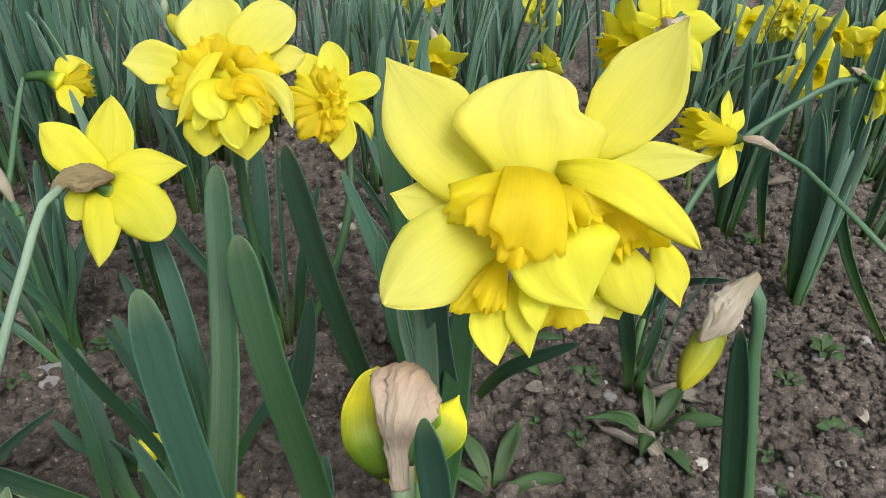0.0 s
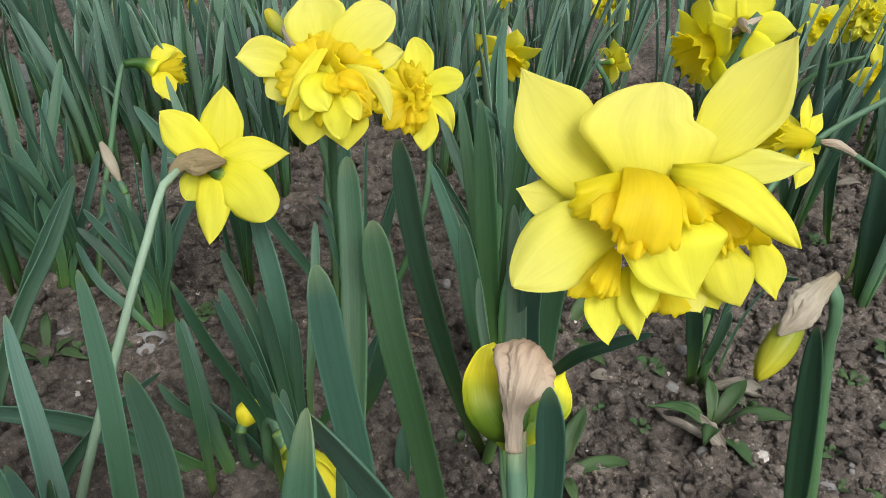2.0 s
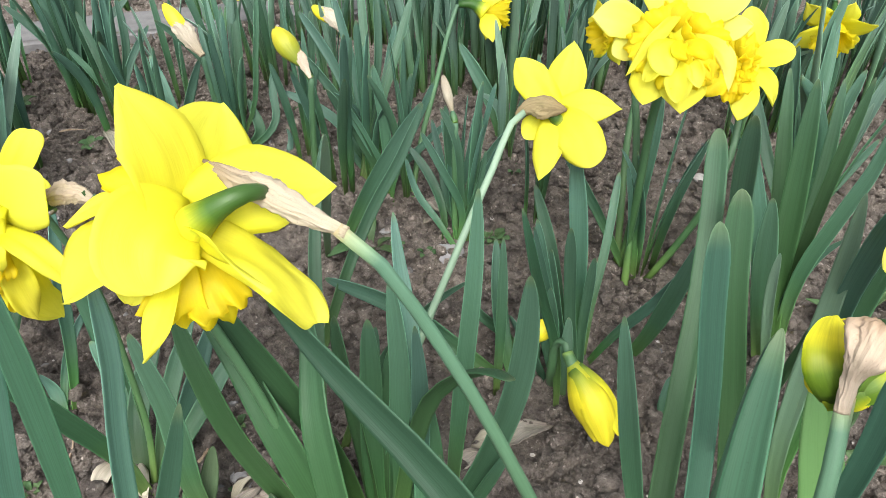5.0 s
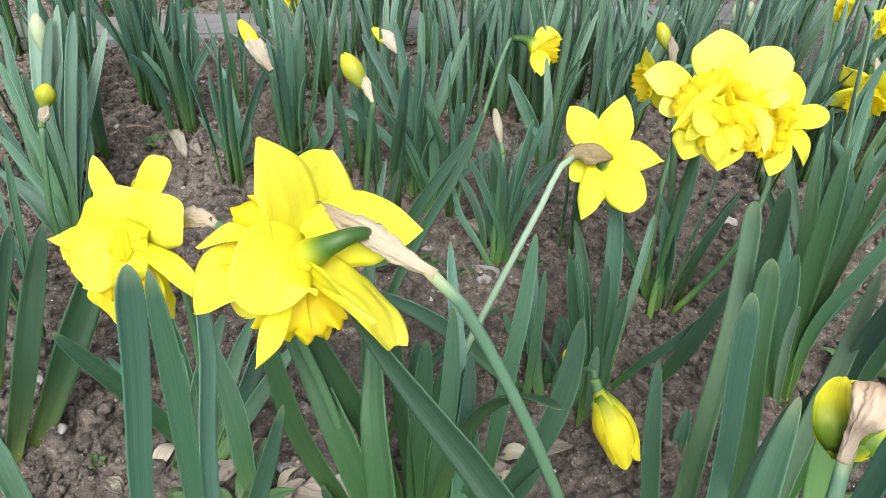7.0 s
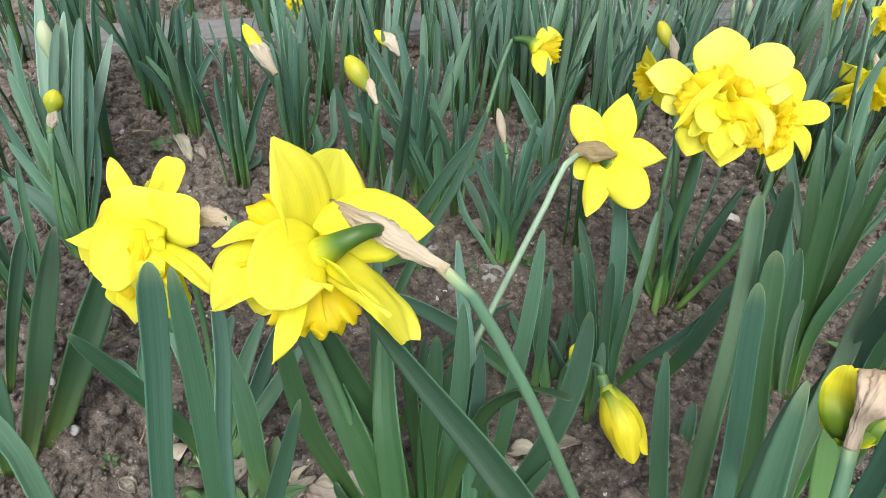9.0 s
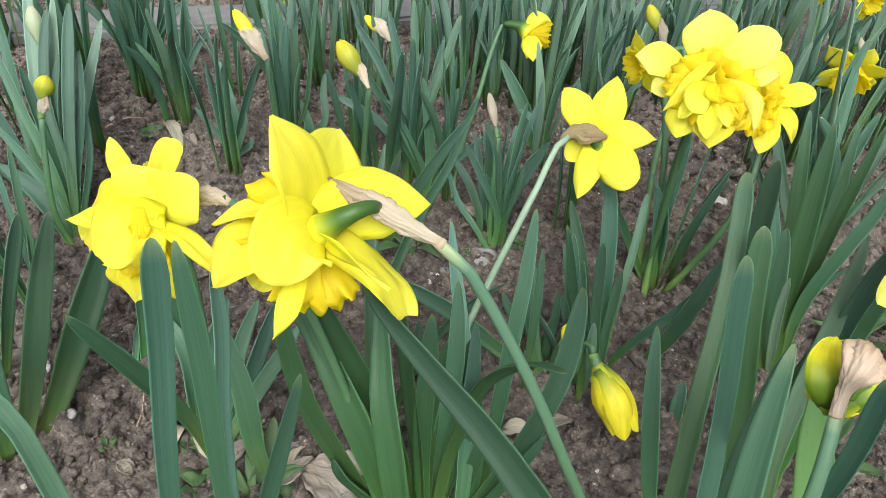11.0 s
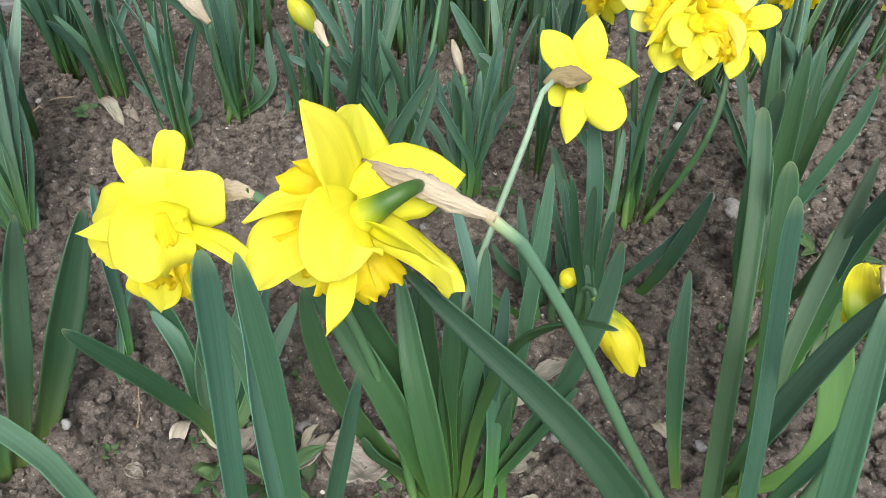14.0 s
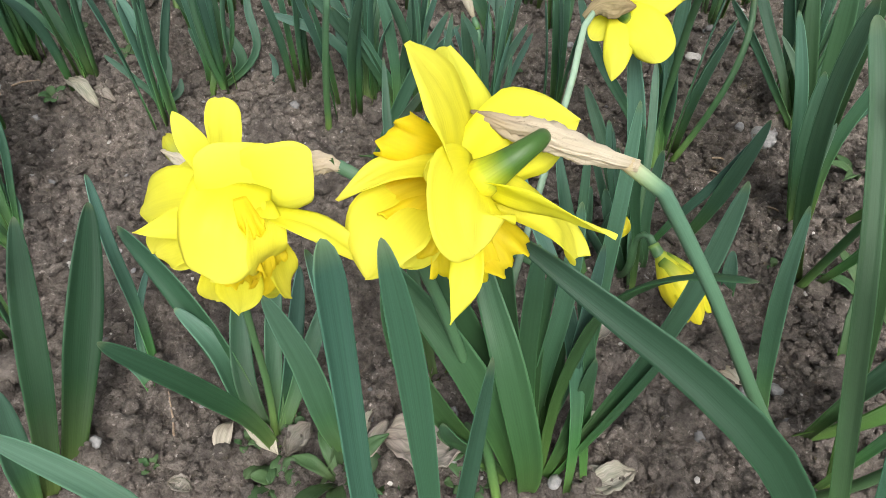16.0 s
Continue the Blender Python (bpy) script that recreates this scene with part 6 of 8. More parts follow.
leaf(plant, [(-0.639, 0.494, -0.01), (-0.65, 0.501, 0.021), (-0.673, 0.5, 0.049), (-0.694, 0.497, 0.072)], 0.0076, -45)

plant = leaf_clump('daffodil leaves with an opening bud')
leaf(plant, [(-0.623, 0.562, -0.01), (-0.625, 0.576, 0.027), (-0.637, 0.582, 0.056), (-0.64, 0.583, 0.064)], 0.0129, -9)
leaf(plant, [(-0.611, 0.547, -0.01), (-0.611, 0.585, 0.046), (-0.635, 0.614, 0.111), (-0.651, 0.637, 0.162)], 0.0116, -84)
leaf(plant, [(-0.621, 0.578, -0.01), (-0.616, 0.602, 0.036), (-0.629, 0.629, 0.107), (-0.645, 0.657, 0.188)], 0.0117, -59)
leaf(plant, [(-0.614, 0.551, -0.01), (-0.597, 0.599, 0.044), (-0.608, 0.637, 0.11), (-0.62, 0.671, 0.174)], 0.0090, -11)
leaf(plant, [(-0.606, 0.555, -0.01), (-0.624, 0.585, 0.059), (-0.658, 0.593, 0.113), (-0.706, 0.578, 0.156)], 0.0129, -80)
leaf(plant, [(-0.628, 0.554, -0.01), (-0.589, 0.598, 0.02), (-0.603, 0.606, 0.048), (-0.608, 0.608, 0.058)], 0.0155, -34)
leaf(plant, [(-0.622, 0.549, -0.01), (-0.574, 0.617, 0.034), (-0.586, 0.633, 0.067), (-0.59, 0.644, 0.087)], 0.0103, -51)
leaf(plant, [(-0.616, 0.587, -0.01), (-0.553, 0.606, -0.008), (-0.556, 0.618, 0.013), (-0.561, 0.619, 0.02)], 0.0090, -81)

plant = daffodil('half-open yellow bud leaving its papery sheath')
M = look((-0.622, 0.535, 0.191), (-0.99, 1.204, -0.455), 3.4)
fl = flower(plant, M, [(27.1, -45.3, 0), (18.6, -30.1, 0), (10.1, -14.9, 0)], 3.4, 'closed bud', 'bud')
bud(fl, (18.6, -30.1, 0), (-9.6, 14.2, 2), 17.4, BUD_SKIN)
spa(fl, [(29.1, -46.1, 3), (17.7, -29.2, 3), (4.2, -10.3, 3), (-5.9, 1.1, 3)], 23.0, SPATHE_GREY)
stem(plant, [(-0.596, 0.561, -0.01), (-0.594, 0.541, 0.073), (-0.582, 0.525, 0.158)], 0.0034)

plant = daffodil('plump yellow-green bud on a leaning stem')
M = look((-0.453, 0.516, 0.202), (-0.822, 1.185, -0.443), 3.4)
fl = flower(plant, M, [(22, -37, 0), (15.9, -26.3, 0), (9.8, -15.6, 0)], 3.7, 'closed bud', 'bud')
bud(fl, (15.9, -26.3, 0), (-9.5, 15, 2), 23.1, BUD_GREEN)
spa(fl, [(22.3, -37.6, 3), (16.2, -22.4, 3), (11.3, -10.2, 3), (10.1, 0.1, 3)], 12.2, SPATHE)
stem(plant, [(-0.45, 0.528, -0.01), (-0.44, 0.52, 0.074), (-0.421, 0.508, 0.175)], 0.0034)

plant = daffodil('white-sheathed bud with a yellow tip')
M = look((-0.568, 0.734, 0.133), (-0.936, 1.403, -0.513), 3.4)
fl = flower(plant, M, [(23.9, -25.9, 0), (17.9, -17.9, 0), (11.9, -9.9, 0)], 4.0, 'closed bud', 'bud')
bud(fl, (17.9, -17.9, 0), (-11.7, 9.3, 2), 16.4, BUD_SKIN)
spa(fl, [(24.1, -26.7, 3), (13.7, -11.6, 3), (2.6, 1.1, 3), (-7.7, 7.4, 3)], 20.7, PETAL_DRY)
stem(plant, [(-0.418, 0.595, -0.01), (-0.488, 0.673, 0.063), (-0.538, 0.732, 0.114)], 0.0034)

plant = daffodil('slim grey-brown bud on a short stem')
M = look((-0.302, 0.577, 0.154), (-0.67, 1.246, -0.492), 3.4)
fl = flower(plant, M, [(5, -31.8, 0), (4.1, -25, 0), (3.1, -18.1, 0)], 3.7, 'closed bud', 'bud')
bud(fl, (4.1, -25, 0), (-3.3, 17.7, 2), 10.2, SPATHE_GREY)
stem(plant, [(-0.271, 0.535, -0.01), (-0.28, 0.551, 0.071), (-0.286, 0.563, 0.13)], 0.0034)

plant = daffodil('green and yellow bud above the double bloom')
M = look((-0.168, 0.666, 0.259), (-0.537, 1.335, -0.387), 3.4)
fl = flower(plant, M, [(9, -26.3, 0), (7.5, -19.7, 0), (6, -13.1, 0)], 2.6, 'closed bud', 'bud')
bud(fl, (6, -16, 0), (-5, 15, 2), 15, BUD_GREEN)
spa(fl, [(10, -30, 3), (8, -19.2, 4), (6.9, -9.8, 6), (6, 1, 5)], 11, SPATHE_GREY)
stem(plant, [(-0.082, 0.55, -0.01), (-0.116, 0.621, 0.15), (-0.151, 0.657, 0.239)], 0.0034)

plant = leaf_clump('clump of upright daffodil leaves round bud stems')
leaf(plant, [(-0.416, 0.607, -0.01), (-0.445, 0.621, 0.051), (-0.487, 0.637, 0.121), (-0.532, 0.64, 0.177)], 0.0120, -63)
leaf(plant, [(-0.397, 0.595, -0.01), (-0.436, 0.62, 0.064), (-0.468, 0.648, 0.13), (-0.5, 0.669, 0.19)], 0.0119, -78)
leaf(plant, [(-0.421, 0.577, -0.01), (-0.434, 0.623, 0.071), (-0.454, 0.659, 0.138), (-0.476, 0.691, 0.203)], 0.0107, -65)
leaf(plant, [(-0.427, 0.612, -0.01), (-0.438, 0.636, 0.055), (-0.445, 0.672, 0.128), (-0.46, 0.698, 0.197)], 0.0108, -33)
leaf(plant, [(-0.417, 0.577, -0.01), (-0.423, 0.62, 0.059), (-0.421, 0.668, 0.121), (-0.42, 0.716, 0.187)], 0.0107, -80)
leaf(plant, [(-0.427, 0.584, -0.01), (-0.435, 0.612, 0.042), (-0.466, 0.619, 0.079), (-0.521, 0.623, 0.133)], 0.0131, -78)
leaf(plant, [(-0.402, 0.582, -0.01), (-0.424, 0.615, 0.054), (-0.427, 0.652, 0.101), (-0.424, 0.698, 0.155)], 0.0083, -96)
leaf(plant, [(-0.4, 0.599, -0.01), (-0.436, 0.6, 0.03), (-0.466, 0.605, 0.06), (-0.533, 0.588, 0.096)], 0.0119, -16)
leaf(plant, [(-0.421, 0.612, -0.01), (-0.425, 0.631, 0.036), (-0.431, 0.665, 0.102), (-0.432, 0.696, 0.161)], 0.0096, -48)
leaf(plant, [(-0.405, 0.606, -0.01), (-0.439, 0.599, 0.021), (-0.455, 0.608, 0.046), (-0.467, 0.621, 0.073)], 0.0108, -57)
leaf(plant, [(-0.379, 0.461, -0.01), (-0.352, 0.492, 0.07), (-0.332, 0.513, 0.117), (-0.309, 0.533, 0.163)], 0.0157, -57, round_tip=0.7)

plant = leaf_clump('daffodil leaves beside a nodding bud')
leaf(plant, [(-0.281, 0.523, -0.01), (-0.289, 0.541, 0.024), (-0.317, 0.559, 0.059), (-0.346, 0.566, 0.084)], 0.0107, -34)
leaf(plant, [(-0.257, 0.545, -0.01), (-0.29, 0.554, 0.032), (-0.308, 0.574, 0.07), (-0.329, 0.592, 0.108)], 0.0086, -78)
leaf(plant, [(-0.264, 0.541, -0.01), (-0.281, 0.559, 0.033), (-0.281, 0.588, 0.073), (-0.287, 0.617, 0.118)], 0.0097, -56)
leaf(plant, [(-0.26, 0.533, -0.01), (-0.269, 0.551, 0.026), (-0.264, 0.59, 0.071), (-0.245, 0.625, 0.106)], 0.0107, -56)
leaf(plant, [(-0.263, 0.525, -0.01), (-0.286, 0.554, 0.042), (-0.302, 0.579, 0.078), (-0.32, 0.597, 0.109)], 0.0075, -32)
leaf(plant, [(-0.255, 0.519, -0.01), (-0.29, 0.529, 0.023), (-0.321, 0.539, 0.045), (-0.345, 0.558, 0.073)], 0.0085, -25)

plant = daffodil('small nodding yellow flower on a bent stem')
M = look((-0.343, 0.776, 0.148), (-0.712, 1.445, -0.498), 3.4)
fl = flower(plant, M, [(-37.2, 23.8, 0), (-20.3, 21.8, 2), (-4, 10.6, 2)], 5, 'small half-open yellow flower')
pet(fl, (-8, 10, 4), (-1.1, -9.6, 8), (0.9, -27.8, 4), 25.3, PETAL, seed=1)
pet(fl, (-5.2, 13.4, 0), (7.2, 25.5, 2), (29.8, 22.3, 0), 22.3, PETAL, seed=2)
pet(fl, (-5.2, 8.9, 0), (10.9, 3.2, 2), (22.3, -3.7, 0), 25.3, PETAL, seed=3)
pet(fl, (-6.9, 12.3, -4), (-3.2, -10.1, -4), (-6.9, -21.4, -4), 22.3, PETAL, seed=4)
pet(fl, (-5.7, 12.3, 4), (4.1, 27.4, 8), (21.4, 29.5, 6), 19.4, PETAL, seed=5)
tru(fl, (-3.7, 11.2, 0), (22, 8.4, 2), 13.4, CORONA)
stem(plant, [(-0.345, 0.565, -0.01), (-0.361, 0.617, 0.041), (-0.375, 0.693, 0.099), (-0.386, 0.76, 0.153), (-0.385, 0.768, 0.163), (-0.37, 0.775, 0.164)], 0.0030)
leaf(plant, [(-0.301, 0.741, -0.01), (-0.329, 0.757, 0.051), (-0.354, 0.763, 0.083), (-0.381, 0.767, 0.116)], 0.0191, -67)

plant = leaf_clump('tall blue-green daffodil leaves crossing one another')
leaf(plant, [(0.045, 0.05, -0.01), (0.006, 0.19, 0.195), (-0.001, 0.225, 0.236), (-0.006, 0.26, 0.266), (-0.013, 0.291, 0.296), (-0.022, 0.322, 0.323)], 0.0112, -85, LEAF_MID, round_tip=1.7)
leaf(plant, [(0.062, 0.428, -0.01), (0.038, 0.422, 0.058), (0.016, 0.412, 0.142), (-0.002, 0.393, 0.242), (-0.008, 0.375, 0.307)], 0.0142, -84, round_tip=1.1)
leaf(plant, [(0.07, 0.22, -0.01), (0.042, 0.248, 0.13), (0.022, 0.262, 0.215), (0.006, 0.272, 0.275), (-0.003, 0.283, 0.317)], 0.0125, -76, LEAF_MID, round_tip=1.9)
leaf(plant, [(0.05, 0.08, -0.01), (0.02, 0.17, 0.215), (0.008, 0.2, 0.273), (-0.001, 0.209, 0.312), (-0.007, 0.217, 0.343)], 0.0108, -60, LEAF_DEEP, round_tip=1.7)
leaf(plant, [(0.06, -0.05, -0.01), (0.032, 0.055, 0.23), (0.022, 0.098, 0.32), (0.018, 0.115, 0.35), (0.016, 0.133, 0.376)], 0.0150, -97, LEAF_DEEP, round_tip=0.6, slim=0.8)
leaf(plant, [(0.092, 0.339, -0.01), (0.076, 0.347, 0.058), (0.068, 0.354, 0.137), (0.063, 0.354, 0.216), (0.054, 0.343, 0.294)], 0.0143, -95, LEAF_SHEEN, round_tip=0.5)
leaf(plant, [(0.09, 0.337, -0.01), (0.079, 0.351, 0.055), (0.081, 0.366, 0.124), (0.082, 0.374, 0.194), (0.088, 0.374, 0.283)], 0.0163, -85, LEAF_MID, round_tip=0.6)
leaf(plant, [(0.024, 0.248, -0.01), (0, 0.252, 0.072), (-0.024, 0.25, 0.181), (-0.036, 0.241, 0.257)], 0.0123, -80, round_tip=0.5)
leaf(plant, [(-0.06, 0.444, -0.01), (-0.043, 0.447, 0.031), (-0.027, 0.449, 0.099), (-0.018, 0.445, 0.161)], 0.0162, -80, round_tip=0.6)
leaf(plant, [(-0.123, 0.219, -0.01), (-0.128, 0.256, 0.158), (-0.129, 0.269, 0.228), (-0.131, 0.275, 0.281)], 0.0118, -65, round_tip=0.6)
leaf(plant, [(-0.145, 0.361, -0.01), (-0.149, 0.373, 0.079), (-0.155, 0.381, 0.159)], 0.0094, -69, round_tip=0.5)
leaf(plant, [(-0.384, 0.449, -0.01), (-0.317, 0.374, 0.138), (-0.276, 0.329, 0.218), (-0.246, 0.295, 0.273)], 0.0091, -56, LEAF_SHEEN, round_tip=0.4)
leaf(plant, [(-0.232, 0.22, -0.01), (-0.269, 0.28, 0.067), (-0.305, 0.34, 0.139), (-0.325, 0.394, 0.199)], 0.0112, -49, round_tip=0.4)

plant = daffodil('small side-facing daffodil with a long golden trumpet')
M = look((0.26, 0.536, 0.253), (0.207, 1.348, -0.329), 2.6)
fl = flower(plant, M, [(8.9, -0.1, -2), (4, 0, 0), (-2, 0.4, 0)], 4, 'small single yellow flower with long trumpet')
pet(fl, (-1, 1.7, 2), (-1.3, 18.8, 1), (1.5, 33.5, 0), 9, PETAL, seed=1, wave=0.04)
pet(fl, (-2, 1.6, -3), (-6.5, 11, -6), (-8, 21.5, -9), 10, PETAL, seed=2)
pet(fl, (4.9, 3.7, -6), (11.7, 14.9, -10), (16.5, 22.2, -10), 11.1, PETAL, seed=3)
pet(fl, (-2, -3.1, -3), (-11, -10, -6), (-21, -15.5, -7), 9.5, PETAL, seed=4)
pet(fl, (-0.6, -3.9, 2), (-2.9, -18.6, 6), (-8.6, -34.5, 4), 14.3, PETAL, seed=5)
pet(fl, (5.7, -1.1, -6), (12.7, -3.5, -12), (15.1, -7.6, -12), 10.3, PETAL, seed=6)
tru(fl, (1, 0, 4), (-31, 4, 11), 10.5, CORONA, foot=.5, flare=1.4, frill=.1)
spa(fl, [(40.8, -11, -4), (29.4, -3.6, -3), (16.9, -0.1, -2), (7.3, 0.5, -1)], 7.2, SPATHE)
stem(plant, [(0.6, 0.52, -0.01), (0.319, 0.498, 0.238), (0.311, 0.52, 0.242), (0.302, 0.537, 0.243), (0.284, 0.54, 0.25), (0.271, 0.539, 0.252)], 0.0021)

plant = daffodil('double daffodil with a dry sheath on a long leaning stem')
bloom(plant, (0.465, 0.733, 0.227), (0.869, 0.176, -0.463), 0.0349, 3, True, True)
stem(plant, [(0.247, 0.56, -0.01), (0.295, 0.666, 0.119), (0.342, 0.706, 0.175), (0.386, 0.722, 0.206), (0.424, 0.733, 0.228), (0.438, 0.733, 0.235), (0.449, 0.732, 0.235)], 0.0037)

plant = daffodil('single yellow daffodil on a thin arching stem')
bloom(plant, (0.491, 0.914, 0.177), (-0.402, -0.904, 0.143), 0.0410, 4, False, True)
stem(plant, [(0.389, 0.929, -0.01), (0.395, 0.951, 0.115), (0.434, 0.943, 0.17), (0.459, 0.933, 0.186), (0.514, 0.965, 0.174), (0.509, 0.954, 0.17)], 0.003)

plant = daffodil('large double daffodil seen from the side')
bloom(plant, (0.248, 0.801, 0.23), (-0.803, -0.467, -0.37), 0.0550, 5, False, True)
stem(plant, [(0.276, 0.791, -0.01), (0.265, 0.81, 0.081), (0.271, 0.824, 0.173), (0.294, 0.828, 0.257), (0.284, 0.823, 0.246)], 0.0034)

plant = daffodil('yellow daffodil facing away among leaves')
bloom(plant, (0.285, 0.837, 0.238), (0.15, 0.958, -0.243), 0.0567, 6, False, True)
stem(plant, [(0.284, 0.798, -0.01), (0.272, 0.798, 0.124), (0.272, 0.791, 0.217), (0.277, 0.785, 0.257), (0.279, 0.796, 0.248)], 0.0034)

plant = daffodil('single daffodil among the leaves')
bloom(plant, (0.477, 1.113, 0.171), (-0.187, -0.967, 0.171), 0.0342, 7, False, True)
stem(plant, [(0.539, 1.141, -0.01), (0.509, 1.145, 0.124), (0.484, 1.149, 0.171), (0.482, 1.137, 0.167)], 0.0034)

plant = daffodil('double daffodil among the leaves')
bloom(plant, (0.525, 1.098, 0.19), (-0.477, -0.874, 0.092), 0.0411, 8, True, True)
stem(plant, [(0.598, 1.129, -0.01), (0.569, 1.133, 0.136), (0.545, 1.136, 0.192), (0.539, 1.125, 0.187)], 0.0034)

plant = daffodil('yellow daffodil turned aside among leaves')
bloom(plant, (0.536, 0.981, 0.2), (-0.735, -0.675, -0.066), 0.0350, 9, False, True)
stem(plant, [(0.647, 1.077, -0.01), (0.604, 1.041, 0.145), (0.569, 1.012, 0.209), (0.56, 1.004, 0.203)], 0.0034)

plant = daffodil('yellow daffodil at the back of the bed')
bloom(plant, (0.577, 0.961, 0.206), (-0.198, -0.975, -0.103), 0.0365, 10, False, True)
stem(plant, [(0.716, 1.087, -0.01), (0.645, 1.043, 0.149), (0.586, 1.006, 0.217), (0.584, 0.994, 0.21)], 0.0034)

plant = daffodil('single daffodil with hanging trumpet')
bloom(plant, (0.036, 0.871, 0.177), (0.158, -0.859, -0.488), 0.0444, 11, False, True)
stem(plant, [(0.069, 0.895, -0.01), (0.056, 0.902, 0.07), (0.029, 0.91, 0.205), (0.03, 0.9, 0.193)], 0.0034)

plant = daffodil('double daffodil at the back of the bed')
bloom(plant, (0.19, 1.211, 0.145), (0.21, -0.972, 0.105), 0.0381, 12, True, True)
stem(plant, [(0.208, 1.155, -0.01), (0.193, 1.207, 0.111), (0.181, 1.25, 0.147), (0.184, 1.239, 0.142)], 0.0034)

plant = daffodil('small yellow daffodil at the back')
bloom(plant, (-0.035, 1.47, 0.077), (0.289, -0.936, 0.201), 0.0259, 13, False, True)
stem(plant, [(-0.015, 1.292, -0.01), (-0.031, 1.406, 0.072), (-0.044, 1.499, 0.076), (-0.041, 1.488, 0.073)], 0.0034)

plant = daffodil('narrow yellow daffodil half hidden by leaves')
bloom(plant, (0.186, 1.043, 0.117), (0.747, 0.662, -0.064), 0.0313, 14, False, True)
stem(plant, [(0.202, 1.015, -0.01), (0.179, 1.017, 0.099), (0.159, 1.02, 0.125), (0.168, 1.027, 0.118)], 0.0034)

plant = daffodil('single daffodil with frilled golden trumpet')
bloom(plant, (-0.175, 0.71, 0.192), (-0.592, -0.802, -0.073), 0.0359, 15, False, True)
stem(plant, [(-0.099, 0.582, -0.01), (-0.127, 0.659, 0.094), (-0.152, 0.742, 0.201), (-0.159, 0.732, 0.194)], 0.0034)

plant = daffodil('nodding daffodil at the back')
bloom(plant, (-0.026, 1.043, 0.207), (0.613, -0.786, -0.077), 0.0228, 16, False, True)
stem(plant, [(0.047, 1.086, -0.01), (-0.003, 1.075, 0.148), (-0.044, 1.066, 0.215), (-0.037, 1.056, 0.208)], 0.0034)

plant = daffodil('yellow daffodil at the back of the bed')
bloom(plant, (0.025, 0.993, 0.218), (0.711, -0.703, 0.019), 0.0262, 17, False, True)
stem(plant, [(0.105, 1.068, -0.01), (0.048, 1.039, 0.153), (0.002, 1.016, 0.223), (0.011, 1.007, 0.217)], 0.0034)

plant = daffodil('pale daffodil at the edge of the bed')
bloom(plant, (-0.826, 0.847, 0.085), (0.546, -0.816, 0.191), 0.0223, 18, False, True)
stem(plant, [(-0.738, 0.699, -0.01), (-0.795, 0.793, 0.077), (-0.842, 0.87, 0.085), (-0.835, 0.86, 0.082)], 0.0034)

plant = daffodil('slender closed bud at the back')
M = look((-0.468, 1.148, 0.114), (-0.478, 1.973, -0.451), 3.5)
fl = flower(plant, M, [(0.4, -35.8, 0), (0.4, -25, 0), (0.4, -14.2, 0)], 4.3, 'closed bud', 'bud')
bud(fl, (0.4, -25, 0), (0.5, 13.5, 2), 19.3, BUD_GREEN)
spa(fl, [(1.8, -38.4, 3), (1.8, -26.4, 3), (1.8, -15.2, 3), (1.8, -9.2, 3)], 19.0, SPATHE_GREY)
stem(plant, [(-0.446, 1.048, -0.01), (-0.465, 1.128, 0.084)], 0.0034)

plant = daffodil('pale green unopened bud at the back')
M = look((-0.566, 1.141, 0.075), (-0.576, 1.966, -0.489), 3.5)
fl = flower(plant, M, [(2.2, -28, 0), (1.8, -24.5, 0), (1.3, -21, 0)], 2.6, 'closed bud', 'bud')
bud(fl, (1.8, -24.5, 0), (-0.2, 20.4, 2), 12.0, BUD_PALE)
stem(plant, [(-0.498, 0.98, -0.01), (-0.562, 1.125, 0.053)], 0.0034)

plant = daffodil('pale green unopened bud at the back')
M = look((-0.537, 1.162, 0.091), (-0.548, 1.988, -0.474), 3.5)
fl = flower(plant, M, [(2.2, -22.1, 0), (1.8, -18.5, 0), (1.3, -15, 0)], 2.6, 'closed bud', 'bud')
bud(fl, (1.8, -18.5, 0), (-0.3, 14.4, 2), 12.1, BUD_PALE)
stem(plant, [(-0.485, 1.021, -0.01), (-0.533, 1.15, 0.073)], 0.0034)

plant = daffodil('pale green unopened bud at the back')
M = look((-0.593, 1.133, 0.103), (-0.604, 1.958, -0.462), 3.5)
fl = flower(plant, M, [(2.1, -25.1, 0), (1.7, -21.6, 0), (1.3, -18.2, 0)], 2.6, 'closed bud', 'bud')
bud(fl, (1.7, -21.6, 0), (-0.1, 17.5, 2), 11.8, BUD_PALE)
stem(plant, [(-0.56, 1.03, -0.01), (-0.59, 1.119, 0.083)], 0.0034)

plant = daffodil('pale green unopened bud at the back')
M = look((-0.191, 1.292, 0.084), (-0.201, 2.117, -0.481), 3.5)
fl = flower(plant, M, [(2.4, -24.2, 0), (1.9, -20.3, 0), (1.5, -16.5, 0)], 2.9, 'closed bud', 'bud')
bud(fl, (1.9, -20.3, 0), (-1.1, 15.8, 2), 13.3, BUD_PALE)
stem(plant, [(-0.149, 1.096, -0.01), (-0.187, 1.278, 0.064)], 0.0034)

plant = daffodil('pale green unopened bud at the back')
M = look((-0.168, 1.298, 0.09), (-0.178, 2.123, -0.475), 3.5)
fl = flower(plant, M, [(2.4, -20.2, 0), (1.9, -16.3, 0), (1.5, -12.4, 0)], 2.9, 'closed bud', 'bud')
bud(fl, (1.9, -16.3, 0), (-1.1, 11.7, 2), 13.3, BUD_PALE)
stem(plant, [(-0.129, 1.111, -0.01), (-0.164, 1.287, 0.073)], 0.0034)

